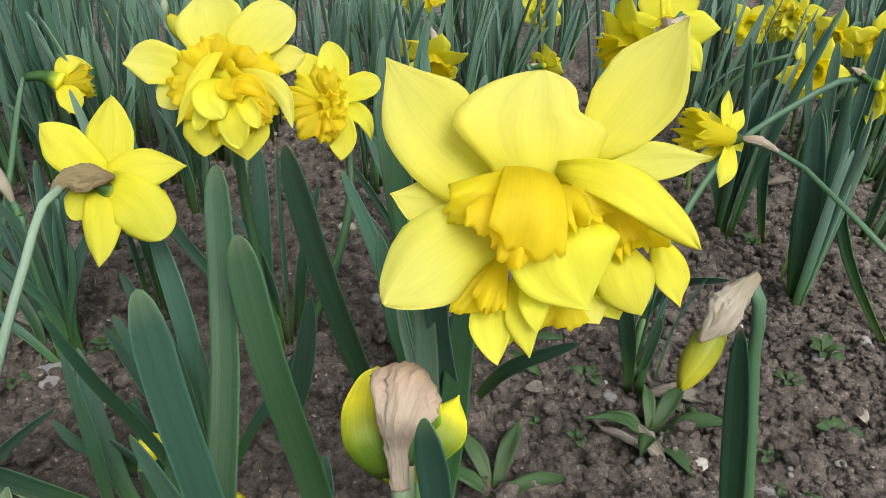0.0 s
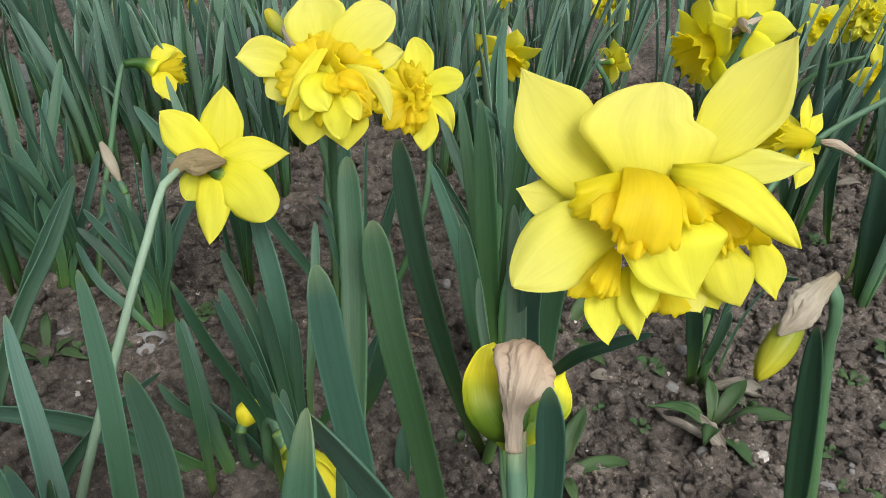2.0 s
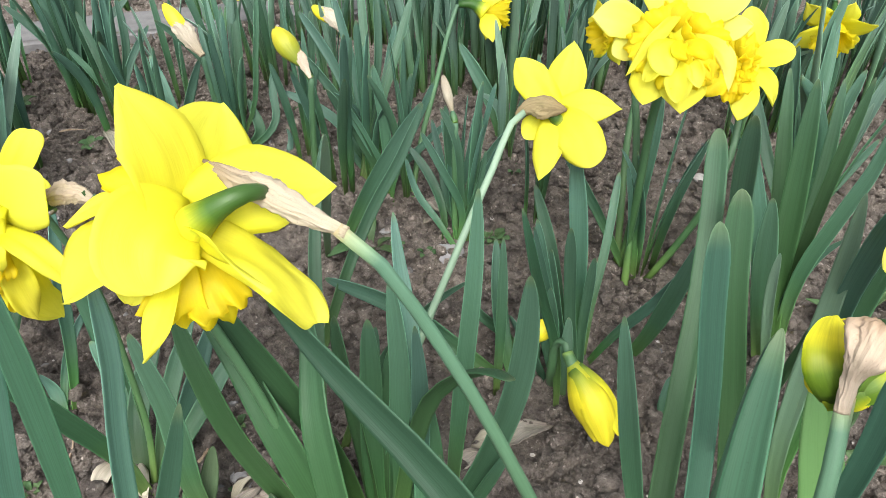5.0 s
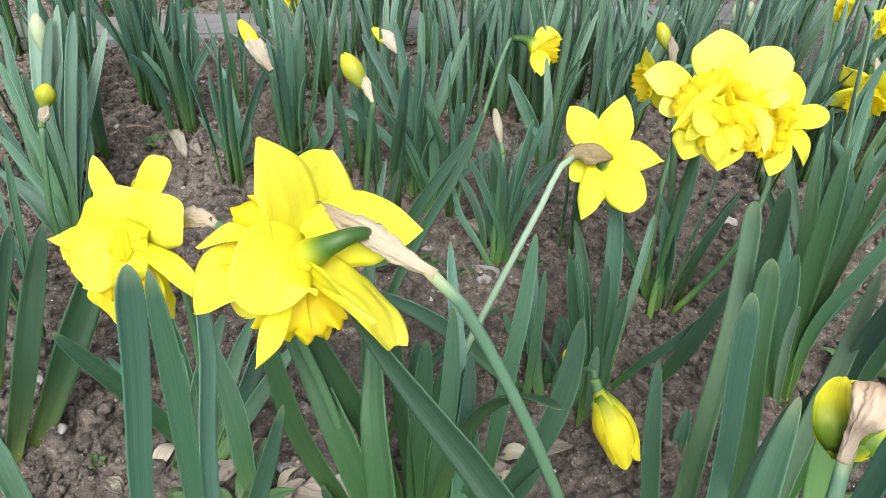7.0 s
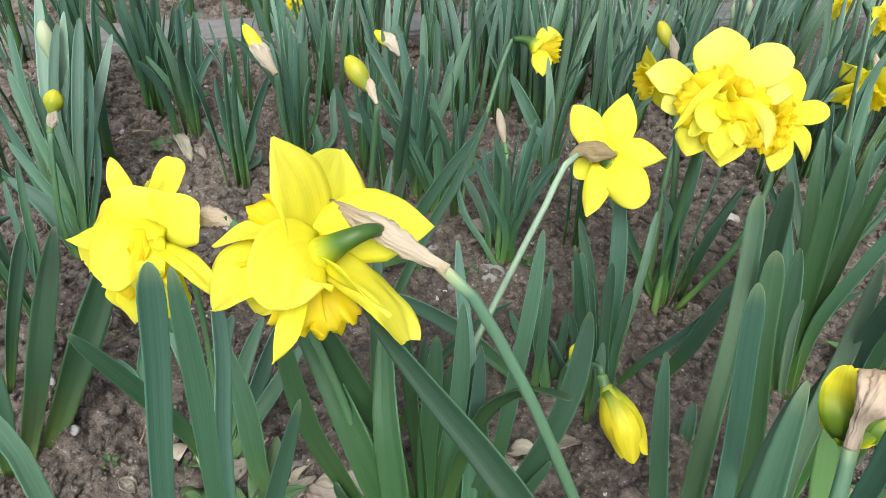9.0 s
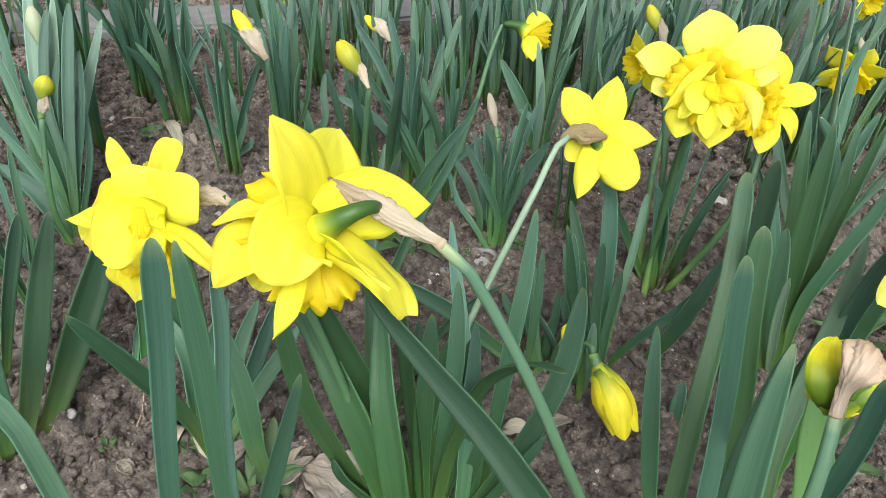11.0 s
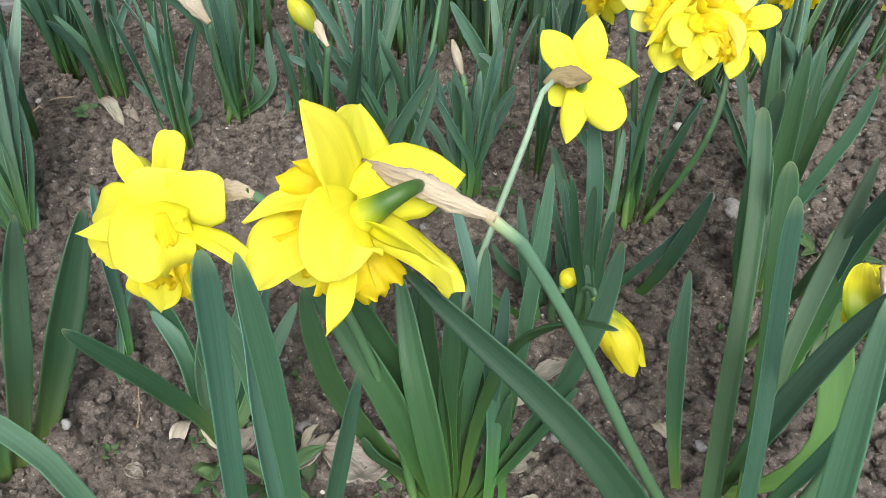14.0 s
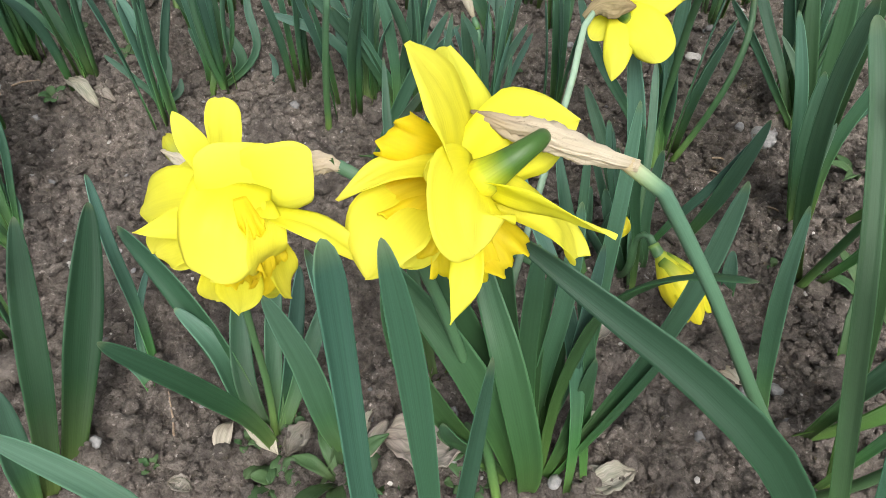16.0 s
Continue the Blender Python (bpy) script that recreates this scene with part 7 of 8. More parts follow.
plant = daffodil('pale green unopened bud at the back')
M = look((-0.416, 1.227, 0.107), (-0.427, 2.052, -0.458), 3.5)
fl = flower(plant, M, [(2.3, -22.9, 0), (1.8, -19.3, 0), (1.4, -15.6, 0)], 2.8, 'closed bud', 'bud')
bud(fl, (1.8, -19.3, 0), (-0.6, 14.9, 2), 12.6, BUD_PALE)
stem(plant, [(-0.381, 1.102, -0.01), (-0.412, 1.214, 0.088)], 0.0034)

plant = daffodil('pale green unopened bud at the back')
M = look((-0.472, 1.193, 0.08), (-0.482, 2.018, -0.485), 3.5)
fl = flower(plant, M, [(2.3, -25.2, 0), (1.8, -21.6, 0), (1.4, -18, 0)], 2.7, 'closed bud', 'bud')
bud(fl, (1.8, -21.6, 0), (-0.5, 17.3, 2), 12.5, BUD_PALE)
stem(plant, [(-0.41, 1.023, -0.01), (-0.468, 1.179, 0.059)], 0.0034)

plant = leaf_clump('tall dark green daffodil leaves')
leaf(plant, [(0.474, 0.731, -0.01), (0.461, 0.771, 0.119), (0.454, 0.792, 0.188), (0.45, 0.806, 0.246)], 0.0130, -98)
leaf(plant, [(0.444, 0.731, -0.01), (0.449, 0.764, 0.102), (0.436, 0.796, 0.184), (0.423, 0.823, 0.258)], 0.0087, -77)
leaf(plant, [(0.52, 0.62, -0.01), (0.454, 0.708, 0.133), (0.458, 0.731, 0.207), (0.466, 0.752, 0.292)], 0.0143, -140)
leaf(plant, [(0.444, 0.681, -0.01), (0.427, 0.692, 0.081), (0.416, 0.698, 0.154), (0.404, 0.703, 0.216)], 0.0256, -119, round_tip=0.8)
leaf(plant, [(0.444, 0.681, -0.01), (0.443, 0.693, 0.068), (0.443, 0.703, 0.136), (0.438, 0.713, 0.197)], 0.0152, -91)
leaf(plant, [(0.441, 0.677, -0.01), (0.421, 0.672, 0.082), (0.4, 0.666, 0.161), (0.379, 0.659, 0.23)], 0.0222, -120)
leaf(plant, [(0.408, 0.835, -0.01), (0.403, 0.84, 0.054), (0.405, 0.841, 0.121), (0.409, 0.839, 0.183)], 0.0152, -114)
leaf(plant, [(0.405, 0.819, -0.01), (0.406, 0.849, 0.051), (0.413, 0.878, 0.105), (0.436, 0.904, 0.168)], 0.0132, -113)
leaf(plant, [(0.405, 0.819, -0.01), (0.395, 0.846, 0.036), (0.379, 0.884, 0.085), (0.362, 0.918, 0.129)], 0.0156, -81)
leaf(plant, [(0.455, 0.819, -0.01), (0.447, 0.846, 0.048), (0.445, 0.872, 0.103), (0.445, 0.891, 0.146)], 0.0157, -145)

plant = leaf_clump('short upright daffodil shoot under the large bloom')
leaf(plant, [(0.244, 0.545, -0.01), (0.228, 0.526, 0.059), (0.208, 0.503, 0.126), (0.188, 0.479, 0.19)], 0.0138, -109)
leaf(plant, [(0.251, 0.557, -0.01), (0.238, 0.511, 0.081), (0.226, 0.478, 0.138)], 0.0109, -82)
leaf(plant, [(0.101, 0.52, -0.01), (0.123, 0.49, 0.061), (0.147, 0.454, 0.115), (0.162, 0.429, 0.149)], 0.0125, -83, round_tip=0.6, rise=1.4)
leaf(plant, [(0.257, 0.609, -0.01), (0.27, 0.568, 0.104), (0.291, 0.529, 0.138)], 0.0095, -93)

plant = leaf_clump('upright fan of daffodil leaves, pale green at the base')
leaf(plant, [(0.068, 0.503, -0.01), (0.051, 0.522, 0.065), (0.039, 0.542, 0.151), (0.025, 0.56, 0.252)], 0.0205, -88, LEAF_MID, round_tip=0.6)
leaf(plant, [(0.06, 0.5, -0.01), (0.042, 0.503, 0.065), (0.03, 0.503, 0.124), (0.021, 0.5, 0.177)], 0.0191, -80, round_tip=0.9)
leaf(plant, [(0.057, 0.503, -0.01), (0.037, 0.517, 0.065), (0.015, 0.528, 0.145), (-0.01, 0.53, 0.211)], 0.0135, -70, round_tip=0.6)
leaf(plant, [(0.072, 0.508, -0.01), (0.061, 0.532, 0.072), (0.06, 0.55, 0.133), (0.062, 0.569, 0.204), (0.064, 0.58, 0.253)], 0.0106, -100, LEAF_MID, round_tip=0.6)
leaf(plant, [(0.073, 0.51, -0.01), (0.063, 0.521, 0.1), (0.073, 0.524, 0.161), (0.081, 0.524, 0.211), (0.08, 0.52, 0.25)], 0.0124, -95, round_tip=0.6)
leaf(plant, [(0.072, 0.515, -0.01), (0.06, 0.558, 0.085), (0.057, 0.587, 0.15), (0.047, 0.62, 0.23)], 0.0131, -85, LEAF_MID, round_tip=0.6)
leaf(plant, [(0.061, 0.512, -0.01), (0.037, 0.547, 0.094), (0.017, 0.558, 0.138), (-0.008, 0.56, 0.17)], 0.0101, -110, LEAF_SHEEN, round_tip=0.6)
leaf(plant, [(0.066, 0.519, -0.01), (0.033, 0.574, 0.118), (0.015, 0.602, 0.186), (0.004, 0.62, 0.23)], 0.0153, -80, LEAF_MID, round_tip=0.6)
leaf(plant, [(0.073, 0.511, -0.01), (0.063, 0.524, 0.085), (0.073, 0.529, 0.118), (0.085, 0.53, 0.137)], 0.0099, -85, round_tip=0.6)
leaf(plant, [(0.065, 0.5, -0.01), (0.052, 0.491, 0.052), (0.042, 0.48, 0.109), (0.038, 0.47, 0.15)], 0.0095, -95, LEAF_SHEEN, round_tip=0.6)

plant = leaf_clump('tall daffodil leaves behind the large bloom')
leaf(plant, [(0.076, 0.658, -0.01), (0.048, 0.686, 0.047), (0.025, 0.727, 0.12), (0.007, 0.764, 0.192)], 0.0148, -126)
leaf(plant, [(0.074, 0.642, -0.01), (0.053, 0.677, 0.054), (0.043, 0.723, 0.13), (0.032, 0.777, 0.226)], 0.0166, -53)
leaf(plant, [(0.065, 0.64, -0.01), (0.059, 0.678, 0.054), (0.064, 0.725, 0.125), (0.074, 0.76, 0.182)], 0.0127, -119)
leaf(plant, [(0.063, 0.655, -0.01), (0.042, 0.682, 0.042), (0.007, 0.714, 0.097), (-0.025, 0.745, 0.152)], 0.0118, -68)
leaf(plant, [(0.075, 0.645, -0.01), (0.038, 0.67, 0.034), (-0.003, 0.703, 0.081), (-0.035, 0.725, 0.113)], 0.0108, -126)
leaf(plant, [(0.075, 0.638, -0.01), (0.067, 0.673, 0.044), (0.087, 0.707, 0.09), (0.106, 0.732, 0.126)], 0.0098, -64)
leaf(plant, [(0.043, 0.662, -0.01), (0.049, 0.693, 0.058), (0.027, 0.741, 0.153), (0.035, 0.784, 0.248)], 0.0138, -67)
tuft(-0.417, 0.596, 6, 0.25)
tuft(-0.436, 0.560, 5, 0.22)
tuft(-0.601, 0.567, 5, 0.25)
tuft(-0.511, 0.603, 6, 0.24)
tuft(-0.277, 0.558, 5, 0.2)
tuft(-0.287, 0.709, 6, 0.24)
tuft(-0.362, 0.581, 5, 0.22)
tuft(-0.769, 0.530, 5, 0.24)
tuft(-0.863, 0.553, 5, 0.25)
tuft(-0.748, 0.624, 5, 0.22)
tuft(-0.202, 0.609, 5, 0.22)

plant = leaf_clump('loose daffodil leaves on open soil')
leaf(plant, [(-0.254, 0.535, -0.01), (-0.269, 0.545, 0.051), (-0.285, 0.558, 0.118), (-0.3, 0.556, 0.147)], 0.0090, -36)
leaf(plant, [(-0.274, 0.537, -0.01), (-0.266, 0.554, 0.045), (-0.263, 0.568, 0.096), (-0.267, 0.579, 0.15)], 0.0100, -71)
leaf(plant, [(-0.253, 0.539, -0.01), (-0.258, 0.549, 0.043), (-0.247, 0.565, 0.087), (-0.233, 0.58, 0.124)], 0.0073, -63)
leaf(plant, [(-0.264, 0.525, -0.01), (-0.266, 0.54, 0.042), (-0.288, 0.539, 0.085), (-0.312, 0.536, 0.128)], 0.0100, -85)
leaf(plant, [(-0.262, 0.534, -0.01), (-0.26, 0.542, 0.034), (-0.252, 0.554, 0.074), (-0.25, 0.561, 0.108)], 0.0064, -39)

plant = leaf_clump('daffodil leaves beside open soil')
leaf(plant, [(-0.382, 0.568, -0.01), (-0.382, 0.578, 0.031), (-0.389, 0.589, 0.085), (-0.404, 0.596, 0.155)], 0.0122, -61)
leaf(plant, [(-0.377, 0.575, -0.01), (-0.379, 0.582, 0.029), (-0.372, 0.599, 0.081), (-0.367, 0.617, 0.143)], 0.0112, -83)
leaf(plant, [(-0.375, 0.582, -0.01), (-0.389, 0.575, 0.025), (-0.413, 0.568, 0.082), (-0.439, 0.555, 0.136)], 0.0132, -75)
leaf(plant, [(-0.384, 0.573, -0.01), (-0.377, 0.584, 0.028), (-0.361, 0.605, 0.079), (-0.345, 0.627, 0.134)], 0.0091, -38)
leaf(plant, [(-0.391, 0.57, -0.01), (-0.387, 0.578, 0.023), (-0.405, 0.571, 0.075), (-0.424, 0.56, 0.123)], 0.0102, -51)
leaf(plant, [(-0.371, 0.567, -0.01), (-0.37, 0.577, 0.03), (-0.346, 0.599, 0.065), (-0.319, 0.62, 0.096)], 0.0081, -79)

plant = leaf_clump('thin pointed daffodil shoots low in the bed')
leaf(plant, [(-0.12, 0.17, -0.01), (-0.147, 0.228, 0.14), (-0.18, 0.272, 0.178), (-0.197, 0.293, 0.197), (-0.209, 0.31, 0.214)], 0.0140, -45, round_tip=0.5)
leaf(plant, [(-0.09, 0.365, -0.01), (-0.1, 0.372, 0.07), (-0.111, 0.362, 0.124), (-0.117, 0.346, 0.174), (-0.122, 0.338, 0.21), (-0.126, 0.336, 0.228)], 0.0085, -70, LEAF_DEEP, round_tip=0.5)
leaf(plant, [(-0.245, 0.314, -0.01), (-0.246, 0.32, 0.026), (-0.247, 0.326, 0.043), (-0.248, 0.332, 0.062)], 0.0112, -47, round_tip=0.5)
leaf(plant, [(-0.129, 0.374, -0.01), (-0.159, 0.398, 0.047), (-0.183, 0.435, 0.108)], 0.0150, -42, round_tip=0.5)
leaf(plant, [(-0.091, 0.373, -0.01), (-0.097, 0.397, 0.021), (-0.105, 0.422, 0.057)], 0.0140, -54, round_tip=0.5)
leaf(plant, [(-0.002, 0.388, -0.01), (-0.005, 0.402, 0.004), (-0.009, 0.42, 0.032)], 0.0141, -103, round_tip=0.5)
leaf(plant, [(-0.106, 0.399, -0.01), (-0.113, 0.407, 0.02), (-0.134, 0.429, 0.063), (-0.158, 0.453, 0.112)], 0.0093, -46, round_tip=0.5)

plant = leaf_clump('low pointed daffodil leaves on the soil')
leaf(plant, [(-0.134, 0.38, -0.01), (-0.191, 0.379, 0.018), (-0.243, 0.375, 0.045), (-0.313, 0.354, 0.073)], 0.0176, -40)
leaf(plant, [(-0.233, 0.239, -0.01), (-0.225, 0.308, 0.06), (-0.22, 0.348, 0.067), (-0.211, 0.381, 0.07), (-0.197, 0.413, 0.07)], 0.0112, -54, round_tip=0.6)
leaf(plant, [(-0.142, 0.421, -0.01), (-0.165, 0.412, 0.023), (-0.184, 0.406, 0.042), (-0.197, 0.407, 0.064)], 0.0107, -59, round_tip=0.6)
leaf(plant, [(-0.301, 0.3, -0.01), (-0.299, 0.429, 0.12), (-0.299, 0.464, 0.135), (-0.301, 0.495, 0.15), (-0.303, 0.525, 0.167)], 0.0123, -50, round_tip=0.6)


# ---- weeds, litter and stones on the soil ----
rosette('narrow-leaved weed rosette on bare soil', (0.253, 0.494), 0.064, 7, 'strap', 1)
rosette('narrow-leaved weed beside the nodding bloom', (0.119, 0.425), 0.06, 6, 'strap', 2)
rosette('pointed weed seedling on bare soil', (-0.347, 0.478), 0.05, 6, 'strap', 3)
rosette('narrow-leaved weed under the large bloom', (0.125, 0.587), 0.06, 6, 'strap', 21)
rosette('weed with strap leaves beside the clump', (-0.286, 0.130), 0.055, 6, 'strap', 4)
rosette('tall weed tuft beside the daffodils', (0.660, 0.990), 0.06, 6, 'strap', 5)
rosette('tiny green weed seedling on the soil', (0.205, 0.551), 0.018, 5, 'round', 30)
rosette('tiny green weed seedling on the soil', (0.190, 0.482), 0.012, 4, 'round', 31)
rosette('tiny green weed seedling on the soil', (0.158, 0.500), 0.01, 4, 'round', 32)
rosette('tiny green weed seedling on the soil', (0.432, 0.593), 0.018, 6, 'round', 33)
rosette('tiny green weed seedling on the soil', (0.380, 0.572), 0.012, 4, 'round', 34)
rosette('tiny green weed seedling on the soil', (0.390, 0.557), 0.013, 5, 'round', 35)
rosette('tiny green weed seedling on the soil', (0.288, 0.523), 0.01, 4, 'round', 36)
rosette('tiny green weed seedling on the soil', (0.355, 0.443), 0.022, 5, 'round', 37)
rosette('tiny green weed seedling on the soil', (0.344, 0.469), 0.012, 5, 'round', 38)
rosette('tiny green weed seedling on the soil', (0.434, 0.808), 0.014, 5, 'round', 39)
rosette('tiny green weed seedling on the soil', (0.411, 0.500), 0.02, 6, 'round', 40)
rosette('tiny green weed seedling on the soil', (0.437, 0.802), 0.012, 4, 'round', 41)
rosette('tiny green weed seedling on the soil', (0.296, 0.612), 0.01, 4, 'round', 42)
rosette('tiny green weed seedling on the soil', (-0.291, 0.174), 0.014, 5, 'round', 43)
rosette('tiny green weed seedling on the soil', (-0.340, 0.174), 0.01, 4, 'round', 44)
rosette('tiny green weed seedling on the soil', (-0.349, 0.136), 0.022, 6, 'round', 45)
rosette('tiny green weed seedling on the soil', (-0.333, 0.121), 0.026, 6, 'round', 46)
rosette('tiny green weed seedling on the soil', (-0.200, 0.181), 0.026, 6, 'round', 47)
rosette('tiny green weed seedling on the soil', (-0.192, 0.160), 0.028, 7, 'round', 48)
rosette('tiny green weed seedling on the soil', (-0.263, 0.141), 0.028, 6, 'round', 49)
rosette('tiny green weed seedling on the soil', (-0.365, 0.139), 0.012, 4, 'round', 50)
rosette('tiny green weed seedling on the soil', (-0.337, 0.164), 0.012, 5, 'round', 51)
rosette('tiny green weed seedling on the soil', (-0.373, 0.607), 0.012, 4, 'round', 52)
rosette('tiny green weed seedling on the soil', (0.038, 0.439), 0.012, 4, 'round', 53)
rosette('tiny green weed seedling on the soil', (-0.601, 0.698), 0.016, 5, 'round', 54)
rosette('tiny green weed seedling on the soil', (-0.958, 0.621), 0.014, 5, 'round', 55)
rosette('tiny green weed seedling on the soil', (-0.940, 0.508), 0.022, 6, 'round', 56)
rosette('tiny green weed seedling on the soil', (-0.784, 0.492), 0.019, 7, 'round', 57)
rosette('tiny green weed seedling on the soil', (-0.876, 0.350), 0.02, 5, 'round', 58)
rosette('tiny green weed seedling on the soil', (-0.751, 0.591), 0.02, 5, 'round', 59)
rosette('tiny green weed seedling on the soil', (-0.329, 0.260), 0.012, 4, 'round', 60)
rosette('tiny green weed seedling on the soil', (-0.233, 0.538), 0.014, 5, 'round', 61)
rosette('tiny green weed seedling on the soil', (-0.431, 0.106), 0.01, 4, 'round', 62)
rosette('tiny green weed seedling on the soil', (-0.322, 0.493), 0.012, 4, 'round', 63)
rosette('tiny green weed seedling on the soil', (-0.230, 0.544), 0.014, 5, 'round', 64)
rosette('tiny green weed seedling on the soil', (-0.328, 0.230), 0.012, 4, 'round', 65)
rosette('tiny green weed seedling on the soil', (-0.828, 0.601), 0.02, 6, 'round', 66)
rosette('tiny green weed seedling on the soil', (-0.223, 0.545), 0.014, 5, 'round', 67)
rosette('tiny green weed seedling on the soil', (-0.287, 0.495), 0.012, 4, 'round', 68)
rosette('tiny green weed seedling on the soil', (-0.177, 0.555), 0.012, 4, 'round', 69)
rosette('tiny green weed seedling on the soil', (-0.041, 0.243), 0.01, 4, 'round', 70)
rosette('tiny green weed seedling on the soil', (-0.264, 0.684), 0.012, 4, 'round', 71)
litter('curled dry brown leaf on the soil', 'curl', (0.231, 0.482), 0.072, 0.029, -37, 1)
litter('dry reddish brown leaf on the soil', 'curl', (0.286, 0.534), 0.071, 0.019, 7, 2)
litter('large crumpled dry leaf at the foot of the daffodils', 'flat', (-0.229, 0.173), 0.066, 0.056, 12, 3)
litter('crumpled brown leaf at the foot of the daffodils', 'flat', (-0.089, 0.186), 0.040, 0.024, 31, 4)
litter('withered cream petal on the soil', 'petal', (-0.357, 0.150), 0.043, 0.016, -31, 5)
litter('withered pale petal on the soil', 'petal', (0.000, 0.307), 0.027, 0.011, -22, 6)
litter('pale dry petal beside the bud', 'petal', (-0.127, 0.307), 0.031, 0.017, 25, 7)
litter('dry folded leaf beside a clump', 'curl', (-0.750, 0.498), 0.070, 0.022, -25, 8)
litter('thin dry strip of leaf', 'petal', (-0.282, 0.176), 0.027, 0.007, 82, 9)
litter('dry tan leaf under the blooms', 'curl', (-0.268, 0.165), 0.038, 0.016, 76, 10)
litter('pale dry petal on the soil', 'petal', (-0.126, 0.281), 0.019, 0.010, -129, 11)
litter('old brown leaf near the clump', 'curl', (-0.308, 0.547), 0.025, 0.017, 76, 12)
litter('tan leaf rolled on the soil', 'curl', (-0.327, 0.154), 0.031, 0.024, 77, 13)
litter('grey-brown dry leaf among leaves', 'flat', (-0.108, 0.330), 0.069, 0.022, 56, 14)
litter('pale strip of dry leaf on soil', 'petal', (-0.343, 0.174), 0.016, 0.009, -35, 15)
litter('small brown leaf on the soil', 'curl', (-0.401, 0.098), 0.020, 0.013, -6, 16)
litter('dry tan leaf behind the blooms', 'curl', (-0.731, 0.507), 0.045, 0.018, -14, 17)
litter('dry brown leaf beside a clump', 'curl', (-0.308, 0.558), 0.034, 0.022, -7, 18)
litter('reddish brown dead leaf', 'flat', (0.562, 0.827), 0.047, 0.021, -44, 19)
litter('pale dead leaf under the daffodils', 'curl', (0.512, 0.942), 0.045, 0.015, 18, 20)
litter('small dry leaf fragment', 'petal', (0.442, 0.627), 0.012, 0.011, -95, 21)
litter('white petal fragment on the soil', 'petal', (0.450, 0.534), 0.019, 0.011, -78, 22)
litter('scrap of dry brown leaf on soil', 'flat', (0.158, 0.536), 0.022, 0.013, 16, 23)
litter('pale dry leaf on the soil', 'curl', (0.150, 1.478), 0.068, 0.028, -72, 24)
litter('pale dry leaf behind the blooms', 'petal', (-0.345, 1.068), 0.033, 0.025, 76, 25)
litter('long pale pink petal on the soil', 'petal', (0.002, 0.308), 0.024, 0.009, -40, 41)
litter('cream withered petal beside weeds', 'petal', (-0.383, 0.140), 0.034, 0.014, -75, 42)
litter('tan dry leaf behind the tall leaves', 'curl', (-0.324, 0.144), 0.035, 0.018, 80, 43)
litter('rust-brown leaf scrap on the soil', 'flat', (-0.403, 0.100), 0.017, 0.014, 20, 44)
litter('dry leaf strip beside the clump', 'petal', (-0.283, 0.185), 0.032, 0.008, 85, 45)
litter('brown leaf scrap under the leaves', 'flat', (-0.110, 0.228), 0.040, 0.022, 40, 46)
litter('pale crumpled leaf under the bent stem', 'flat', (-0.098, 0.186), 0.036, 0.020, 10, 47)
litter('tan leaf fold under the leaves', 'curl', (-0.136, 0.280), 0.030, 0.018, 60, 48)
twig('thin pale dry twig on the soil', [(-0.852, 0.465), (-0.836, 0.491), (-0.817, 0.520)], 0.0014)
twig('thin dry stalk on the soil', [(-0.016, 0.554), (0.018, 0.541), (0.046, 0.523)], 0.0015)
twig('thin pale rootlet on the soil', [(-0.428, 0.135), (-0.439, 0.151), (-0.444, 0.163)], 0.0009)
twig('short dry stalk on the soil', [(-0.024, 0.568), (-0.006, 0.560)], 0.0013)
twig('thin curved stalk on the soil', [(-0.029, 0.576), (-0.015, 0.572), (0.000, 0.561)], 0.0012)
twig('dry stem on the soil', [(-0.333, 0.186), (-0.335, 0.199), (-0.334, 0.210)], 0.0018)
stone('grey pebble beside the leaves', (0.012, 0.292), 0.0055, PEBBLE, 31, 0.6)
stone('blue-grey pebble half buried in the soil', (0.034, 0.301), 0.0068, PEBBLE, 32, 0.6)
stone('dark grey pebble beside the stem', (0.042, 0.273), 0.0062, PEBBLE, 33, 0.6)
stone('small white chip on the soil', (-0.432, 0.167), 0.0035, STONE_PALE, 34, 0.6)
stone('grey pebble among weeds', (-0.295, 0.193), 0.0065, PEBBLE, 35, 0.6)
stone('grey flat pebble on the soil', (0.337, 0.444), 0.0075, PEBBLE, 36, 0.6)
stone('angular white chip of stone on the soil', (0.290, 0.468), 0.0066, STONE_PALE, 1, 0.6)
stone('flat grey stone half buried in the soil', (-0.265, 0.510), 0.0145, KERB, 2, 0.3)
stone('pale grey stone chip on soil', (-0.051, 0.777), 0.0095, STONE_PALE, 3, 0.6)
stone('smooth grey pebble on the soil', (0.335, 0.441), 0.0095, PEBBLE, 4, 0.6)
stone('small bluish pebble on the soil', (0.200, 0.444), 0.0050, PEBBLE, 5, 0.6)
stone('pale chip of stone on soil', (-0.231, 0.292), 0.0049, STONE_PALE, 6, 0.6)
stone('small white stone on the soil', (-0.611, 0.270), 0.0080, STONE_PALE, 7, 0.6)
stone('blue-grey pebble on the soil', (-0.294, 0.191), 0.0069, PEBBLE, 8, 0.6)
stone('flat grey stone on the soil', (0.035, 0.643), 0.0157, PEBBLE, 9, 0.6)
stone('small grey stone on the soil', (0.010, 0.291), 0.0046, PEBBLE, 10, 0.6)
stone('dark grey pebble on the soil', (-0.499, 0.649), 0.0098, PEBBLE, 11, 0.6)
stone('small pale stone on the soil', (-0.346, 0.173), 0.0043, STONE_PALE, 12, 0.6)
stone('grey chip on the soil', (0.224, 0.536), 0.0071, PEBBLE, 13, 0.6)
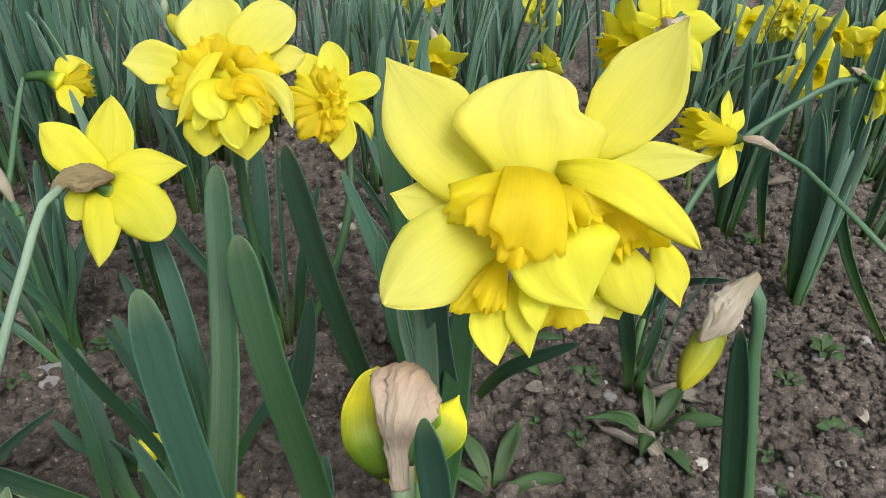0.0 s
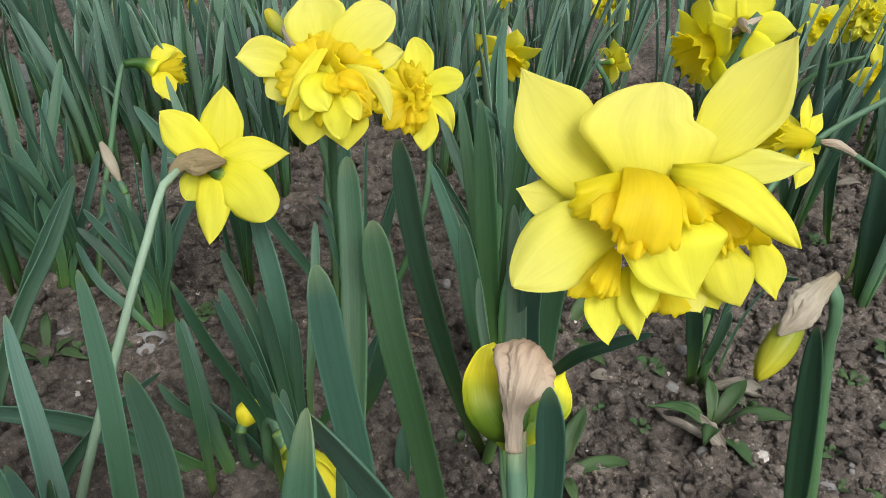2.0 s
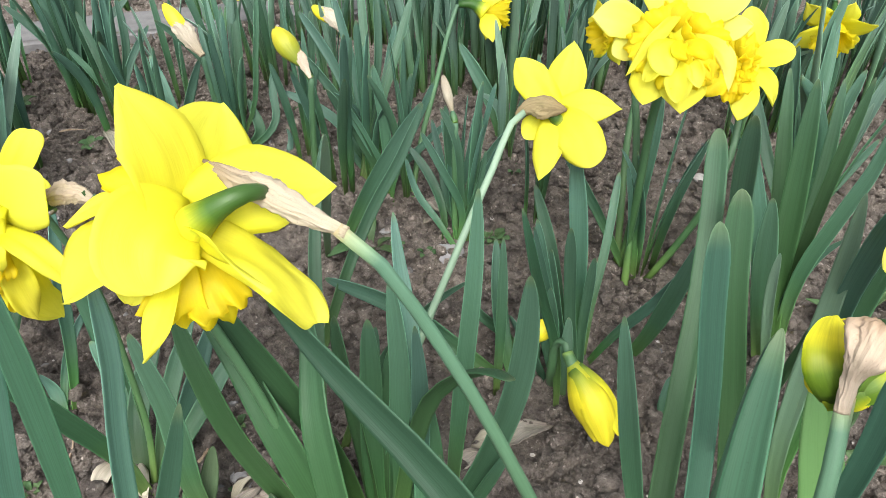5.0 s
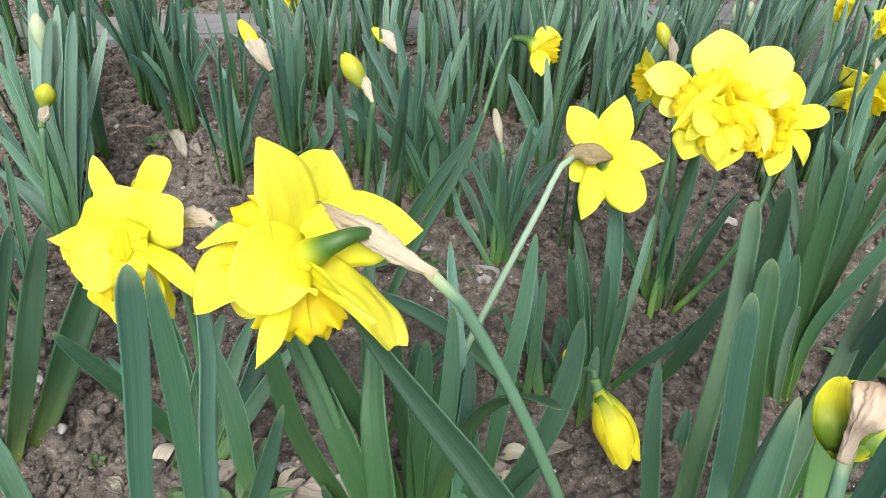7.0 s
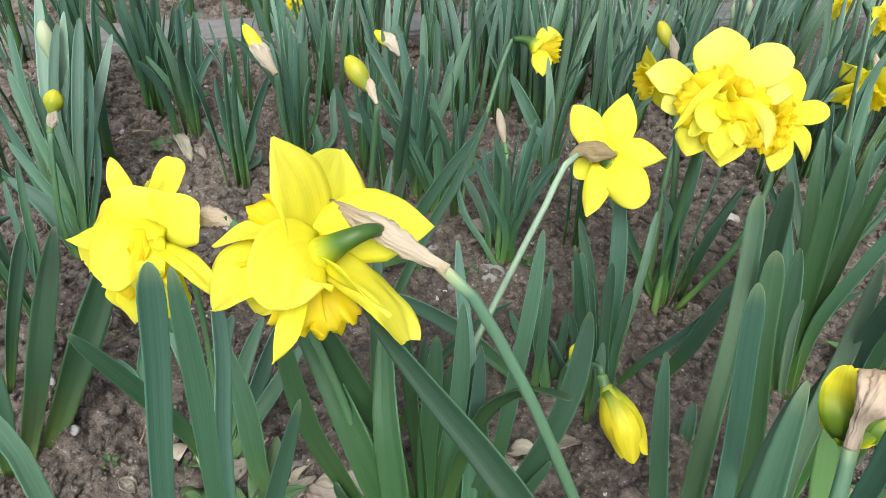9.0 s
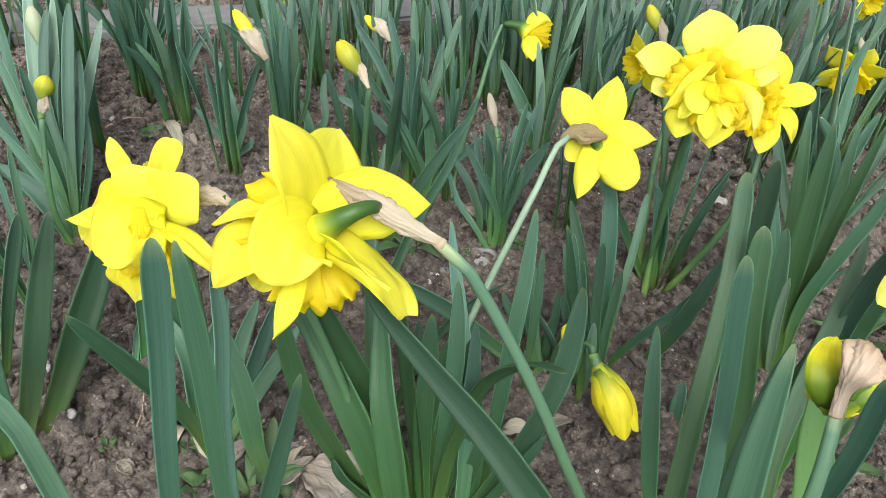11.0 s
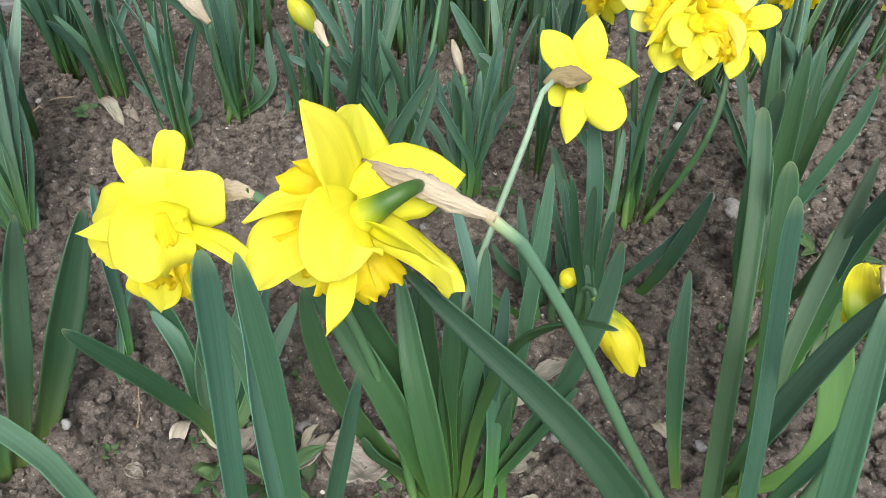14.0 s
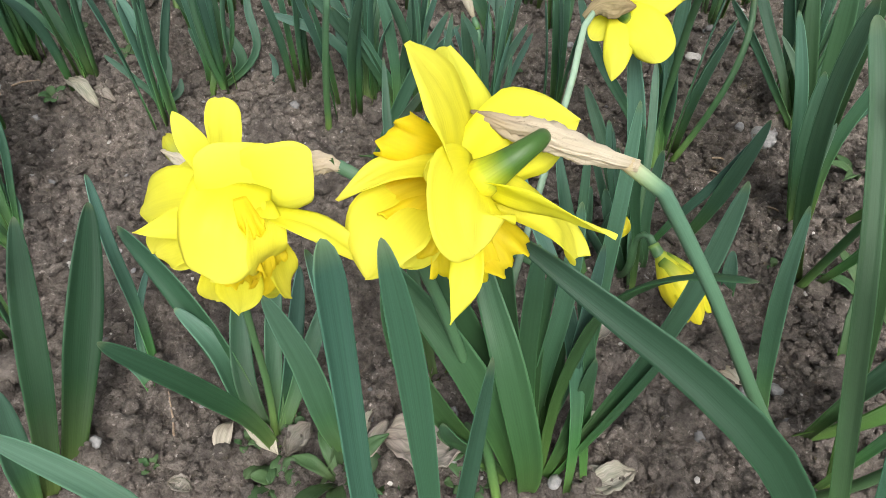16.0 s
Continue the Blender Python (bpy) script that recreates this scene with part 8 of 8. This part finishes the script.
stone('white pebble on the soil', (-0.301, 0.440), 0.0050, STONE_PALE, 14, 0.6)
stone('grey pebble on the soil', (-0.221, 0.666), 0.0064, PEBBLE, 15, 0.6)


# ---- clumps that close the view behind ----
tuft(-0.453, 0.808, 9, 0.26)
tuft(-0.408, 0.829, 9, 0.25)
tuft(-0.337, 0.838, 9, 0.25)
tuft(-0.274, 0.861, 8, 0.25)
tuft(-0.245, 0.946, 9, 0.26)
tuft(-0.093, 1.024, 9, 0.26)
tuft(-0.022, 0.979, 8, 0.26)
tuft(-0.510, 0.942, 9, 0.26)
tuft(-0.429, 0.954, 9, 0.26)
tuft(-0.353, 0.984, 9, 0.26)
tuft(-0.209, 1.055, 9, 0.26)
tuft(-0.135, 1.027, 8, 0.25)
tuft(0.437, 1.010, 8, 0.24)
tuft(0.500, 1.002, 8, 0.26)
tuft(0.570, 1.029, 8, 0.26)
tuft(0.616, 1.001, 9, 0.26)
tuft(0.660, 0.974, 9, 0.28)
tuft(0.383, 0.985, 8, 0.26)
tuft(0.029, 1.062, 8, 0.26)
tuft(0.115, 1.036, 8, 0.26)
tuft(0.202, 1.089, 8, 0.25)
tuft(0.282, 1.101, 8, 0.25)
tuft(0.343, 1.051, 8, 0.25)
tuft(0.578, 0.822, 7, 0.24)
tuft(-0.914, 0.860, 9, 0.26)
tuft(-0.716, 0.760, 9, 0.26)
tuft(-0.721, 0.859, 9, 0.26)
tuft(-0.574, 0.749, 9, 0.25)
tuft(-0.488, 0.810, 9, 0.26)
tuft(-0.490, 0.924, 9, 0.27)
tuft(-0.386, 0.861, 9, 0.26)
tuft(-0.357, 0.949, 9, 0.26)
tuft(-0.298, 0.946, 9, 0.26)
tuft(-0.242, 0.922, 8, 0.25)
tuft(-1.197, 0.561, 9, 0.26)
tuft(-1.187, 0.750, 9, 0.25)
tuft(-1.101, 0.849, 9, 0.25)
tuft(-1.028, 0.940, 9, 0.25)
tuft(-0.683, 0.942, 9, 0.26)
tuft(-0.595, 0.952, 9, 0.26)
tuft(-0.689, 0.195, 6, 0.22)
tuft(-0.598, 0.175, 6, 0.20)
tuft(-0.882, 0.311, 6, 0.24)
tuft(-0.950, 0.400, 6, 0.24)
tuft(-0.882, 0.560, 8, 0.26)
tuft(-0.675, 0.653, 7, 0.24)
tuft(-0.630, 0.484, 6, 0.22)
tuft(-0.930, 0.480, 9, 0.27)
tuft(-1.000, 0.560, 9, 0.27)
tuft(-0.820, 0.420, 7, 0.25)
tuft(-0.077, 0.580, 6, 0.22)
tuft(-0.150, 1.480, 11, 0.30)
tuft(-0.080, 1.500, 11, 0.30)
tuft(-0.110, 1.400, 10, 0.28)



# ---- the rest of the bed ----
for x, y, n, h in ((0.06, 0.70, 10, 0.3), (-0.68, 0.75, 8, 0.25), (0.256, 0.557, 5, 0.16), (0.444, 0.681, 6, 0.28), (0.406, 0.826, 8, 0.28)):
    tuft(x, y, n, h)
places = [(x, y) for y in np.arange(0.86, 1.5, 0.14) for x in np.arange(-1.5, 1.1, 0.13)] + [(x, y) for y in np.arange(1.55, 2.7, 0.19) for x in np.arange(-2.2, 1.9, 0.19)]
for x, y in places:
    px, py = x + rnd(-0.085, 0.085), y + rnd(-0.085, 0.085)
    open_soil = (px + 0.86) ** 2 / 0.12 + (py - 0.62) ** 2 / 0.05 < 1 or (abs(-0.65 * (px + 1.06) + 0.76 * (py - 0.74)) < 0.07) or (px > 0.1 and py < 1.0)
    if not open_soil:
        tuft(px, py, random.randint(9, 13), rnd(0.2, 0.3))
